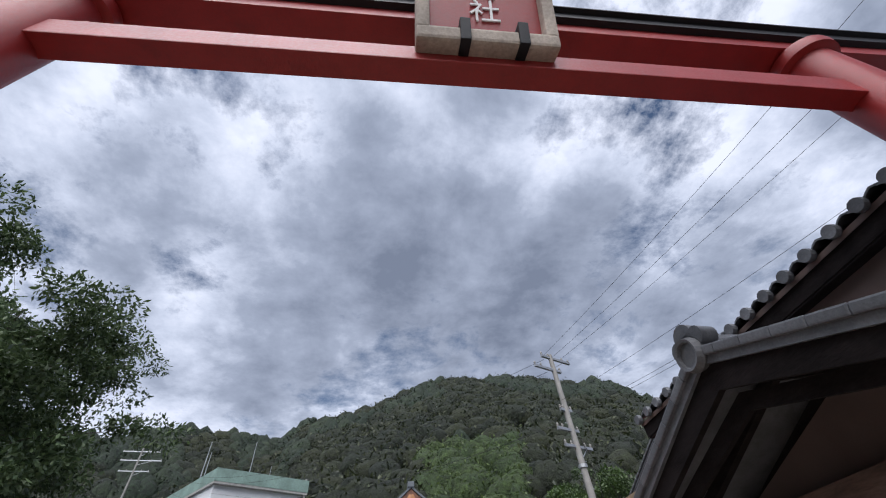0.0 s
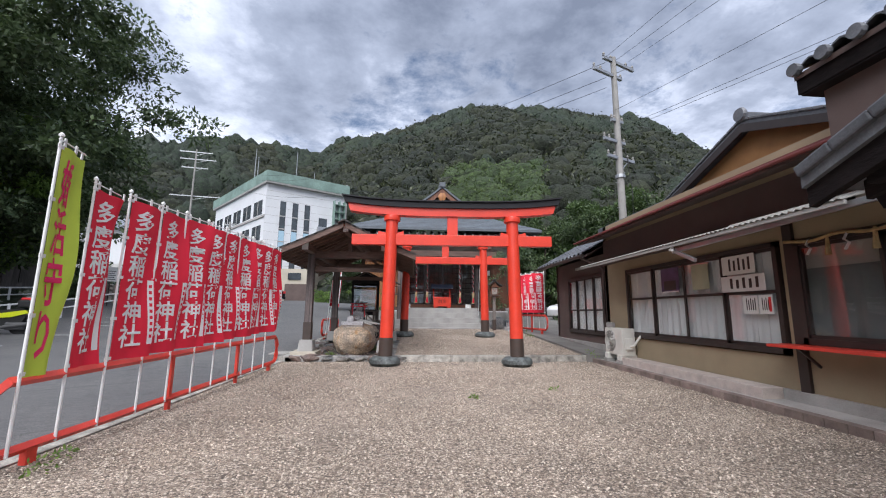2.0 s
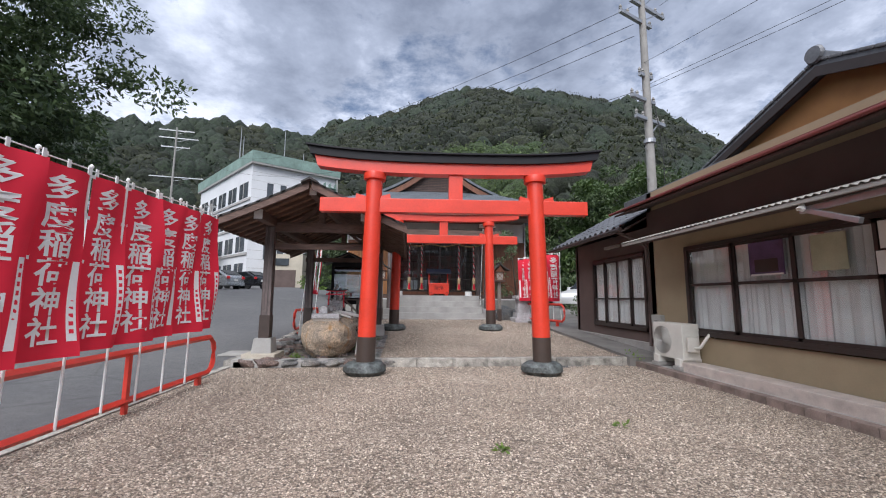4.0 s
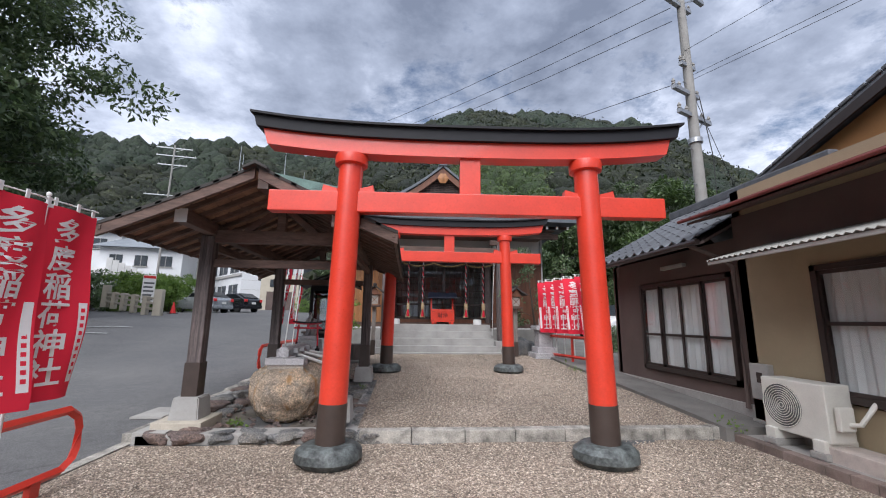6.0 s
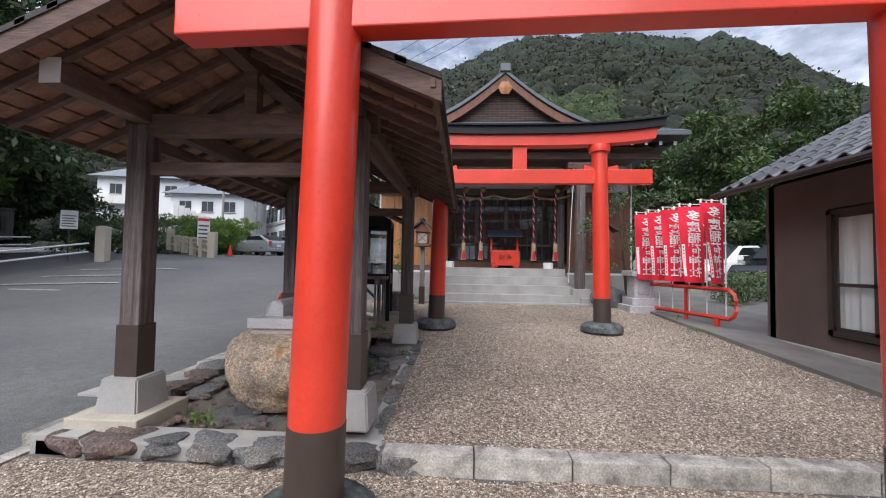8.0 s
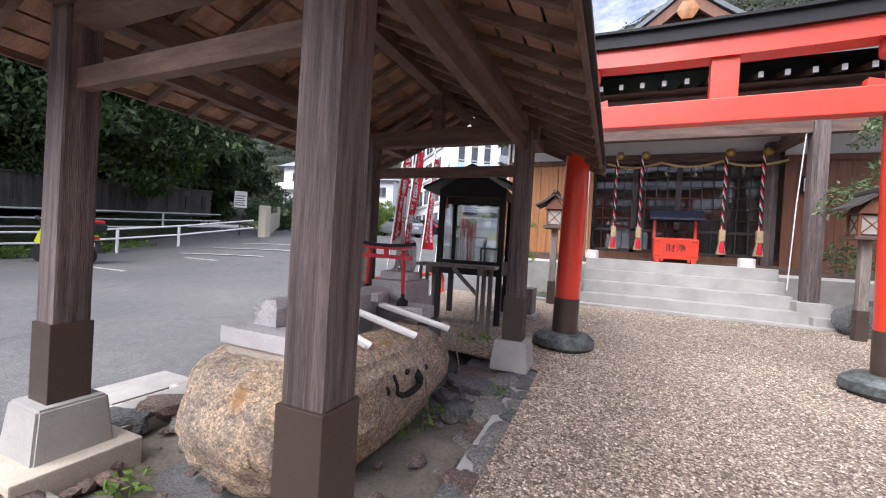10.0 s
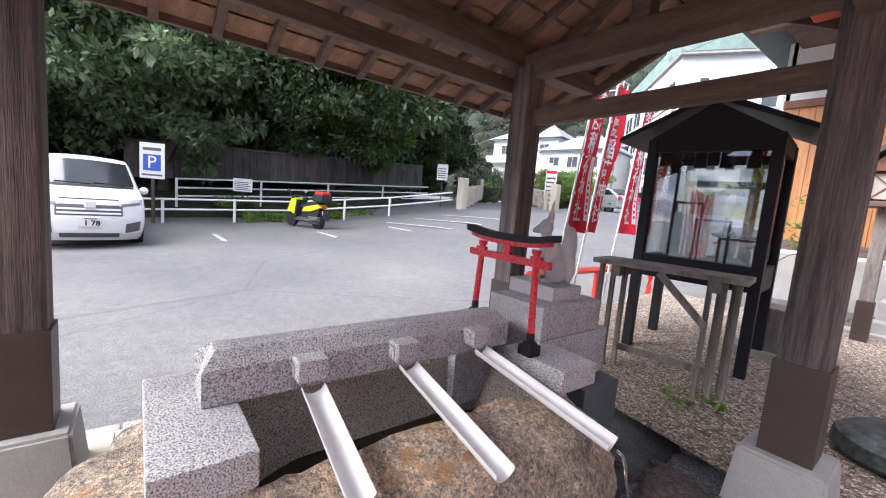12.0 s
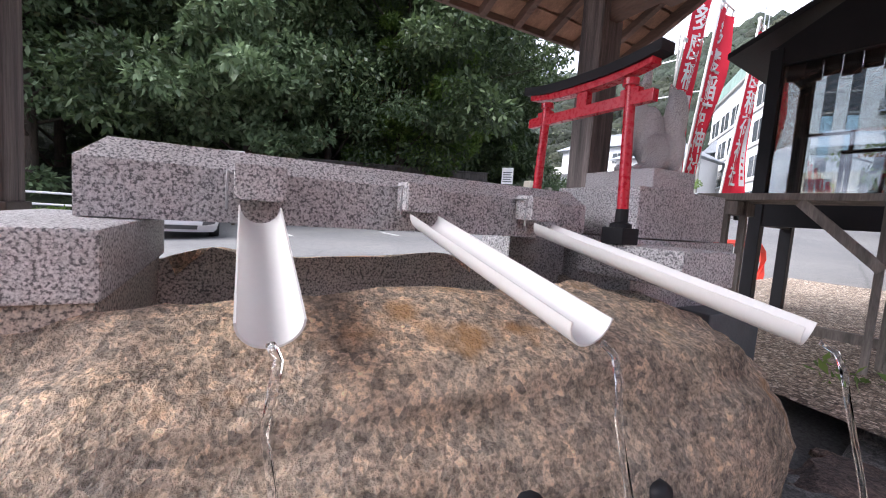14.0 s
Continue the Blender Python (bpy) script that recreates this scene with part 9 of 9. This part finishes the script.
# ---- hedges and shrubs ----
def shrub(label, x, y, z, r, h, seed, mat=None, leaf=0.07, per=70, n=26, group="shrubs"):
    S = thing("shrub", label, "shrub", pose(x, y, z), group)
    rng = random.Random(seed)
    C = [(rng.uniform(-r, r), rng.uniform(-r, r), rng.uniform(0.15, h), r * rng.uniform(0.25, 0.4)) for _ in range(n)]
    bm = bmesh.new()
    for c in C[:8]:
        rod(bm, (0, 0, -0.05), c[:3], 0.02, 0.008, 5)
    part("stems", bm, BARK, S)
    leaf_cloud("foliage", C, per, leaf, mat or LEAFC, S, "", seed)


for i in range(5):
    shrub("low clipped green hedge bush beside the path", 5.6 + i * 0.75, 7.6 + i * 0.5, court(7), 0.55, 0.75, 500 + i, LEAFC, 0.08, 60, 26, "hedge bushes")
for i, (x, y) in enumerate(((-24, 30), (-21.5, 29), (-19.5, 29), (-26, 26), (-23, 33), (-31, 29), (-22.5, 25.5), (-20.3, 26.5), (-18.5, 27.5), (-28, 25), (-18.2, 24.8))):
    shrub("garden shrub beyond the bridge", x, y, road(x, y), 1.4, 2.6, 520 + i, LEAFB if i % 3 else LEAFC, 0.2, 130, 40, "garden shrubs")
shrub("round green bush by the road", -9.5, 33, road(0, 33), 1.1, 1.4, 540, LEAFB, 0.18, 60, 30)
for i, (x, y, z) in enumerate(((-16.4, 5.0, 0.0), (-16.6, -3.0, -0.2), (-16.7, 7.4, 0.2), (-17.0, 6.0, 0.0), (-16.9, 9.0, 0.3), (-18.0, 4.4, 0.5), (-18.2, 7.8, 0.6))):
    shrub("weedy growth on the bank behind the fence", x, y, z, 0.6, 0.45, 560 + i, LEAFB, 0.12, 45, 22, "bank weeds")
tree("small garden tree with spare twigs beside the hall", 3.3, 7.6, court(7), 3.0, 0.95, 91, 0.08, LEAFC, 60, 50, 0.05, 0.3)
tree("small leafy shrub tree beside the cedar wall", -2.5, 7.9, court(7), 1.9, 0.55, 92, 0.07, LEAFB, 40, 30, 0.03, 0.25)
for i, (x, y, h) in enumerate(((8, 18, 8), (12, 17, 9), (6, 21, 8), (16, 20, 10), (10, 24, 9), (2, 22, 7), (-3, 21, 7), (20, 16, 9))):
    tree("dark broadleaf tree behind the shrine", x, y, 0.5, h, 3.4, 600 + i, 0.24, LEAFD if i % 3 else LEAFA, 230, 110, 0.2, 0.05, "trees behind the shrine")


# ---- loose pebbles on the gravel ----
def pebble_scatter(name, label, count, x0, x1, y0, y1, zf, seed):
    rng = np.random.default_rng(seed)
    base = np.array([(1, 0, 0), (-1, 0, 0), (0, 1, 0), (0, -1, 0), (0, 0, 1), (0, 0, -1)], float)
    fc = np.array([(0, 2, 4), (2, 1, 4), (1, 3, 4), (3, 0, 4), (2, 0, 5), (1, 2, 5), (3, 1, 5), (0, 3, 5)])
    p = np.stack([rng.uniform(x0, x1, count), rng.uniform(y0, y1, count)], 1)
    z = np.array([zf(y) for y in p[:, 1]]) + 0.003
    s = rng.uniform(0.005, 0.0105, (count, 1, 1)) * rng.uniform(0.7, 1.3, (count, 1, 3)) * np.array([1, 1, 0.65])
    a = rng.uniform(0, 6.28, count)
    V = base[None] * s + rng.normal(0, 0.0012, (count, 6, 3))
    c, sn = np.cos(a)[:, None], np.sin(a)[:, None]
    X = V[:, :, 0] * c - V[:, :, 1] * sn + p[:, 0:1]
    Y = V[:, :, 0] * sn + V[:, :, 1] * c + p[:, 1:2]
    Z = V[:, :, 2] + z[:, None]
    V = np.stack([X, Y, Z], 2).reshape(-1, 3)
    Fs = (fc[None] + (np.arange(count) * 6)[:, None, None]).reshape(-1, 3)
    me = bpy.data.meshes.new(name)
    me.vertices.add(len(V))
    me.vertices.foreach_set("co", V.ravel().astype(np.float32))
    me.loops.add(Fs.size)
    me.loops.foreach_set("vertex_index", Fs.ravel().astype(np.int32))
    me.polygons.add(len(Fs))
    me.polygons.foreach_set("loop_start", np.arange(0, Fs.size, 3, dtype=np.int32))
    me.update(calc_edges=True)
    me.materials.append(PEBBLE)
    me.shade_smooth()
    tagged(new(name, me), label, "gravel", "", "stuff")


def pebble_material():
    m = bpy.data.materials.new("loose_pebble")
    m.use_nodes = True
    n = nodes_of(m.node_tree)
    geo = n("ShaderNodeNewGeometry")
    col = ramp(n, geo.outputs["Random Per Island"], [(0.0, (0.155, 0.125, 0.10)), (0.3, (0.38, 0.305, 0.24)), (0.7, (0.55, 0.455, 0.36)), (1.0, (0.86, 0.77, 0.65))])
    bsdf = n("ShaderNodeBsdfPrincipled", Base_Color=col, Roughness=0.8)
    n("ShaderNodeOutputMaterial", Surface=bsdf.outputs[0])
    return m


PEBBLE = pebble_material()
pebble_scatter("loose_pebbles_lower", "loose pale pebbles on the lower court", 42000, -3.35, 3.28, -7.5, 0.58, lambda y: 0.0, 1)
pebble_scatter("loose_pebbles_upper", "loose pale pebbles on the upper court", 22000, -1.0, 3.15, 0.8, 6.9, court, 2)
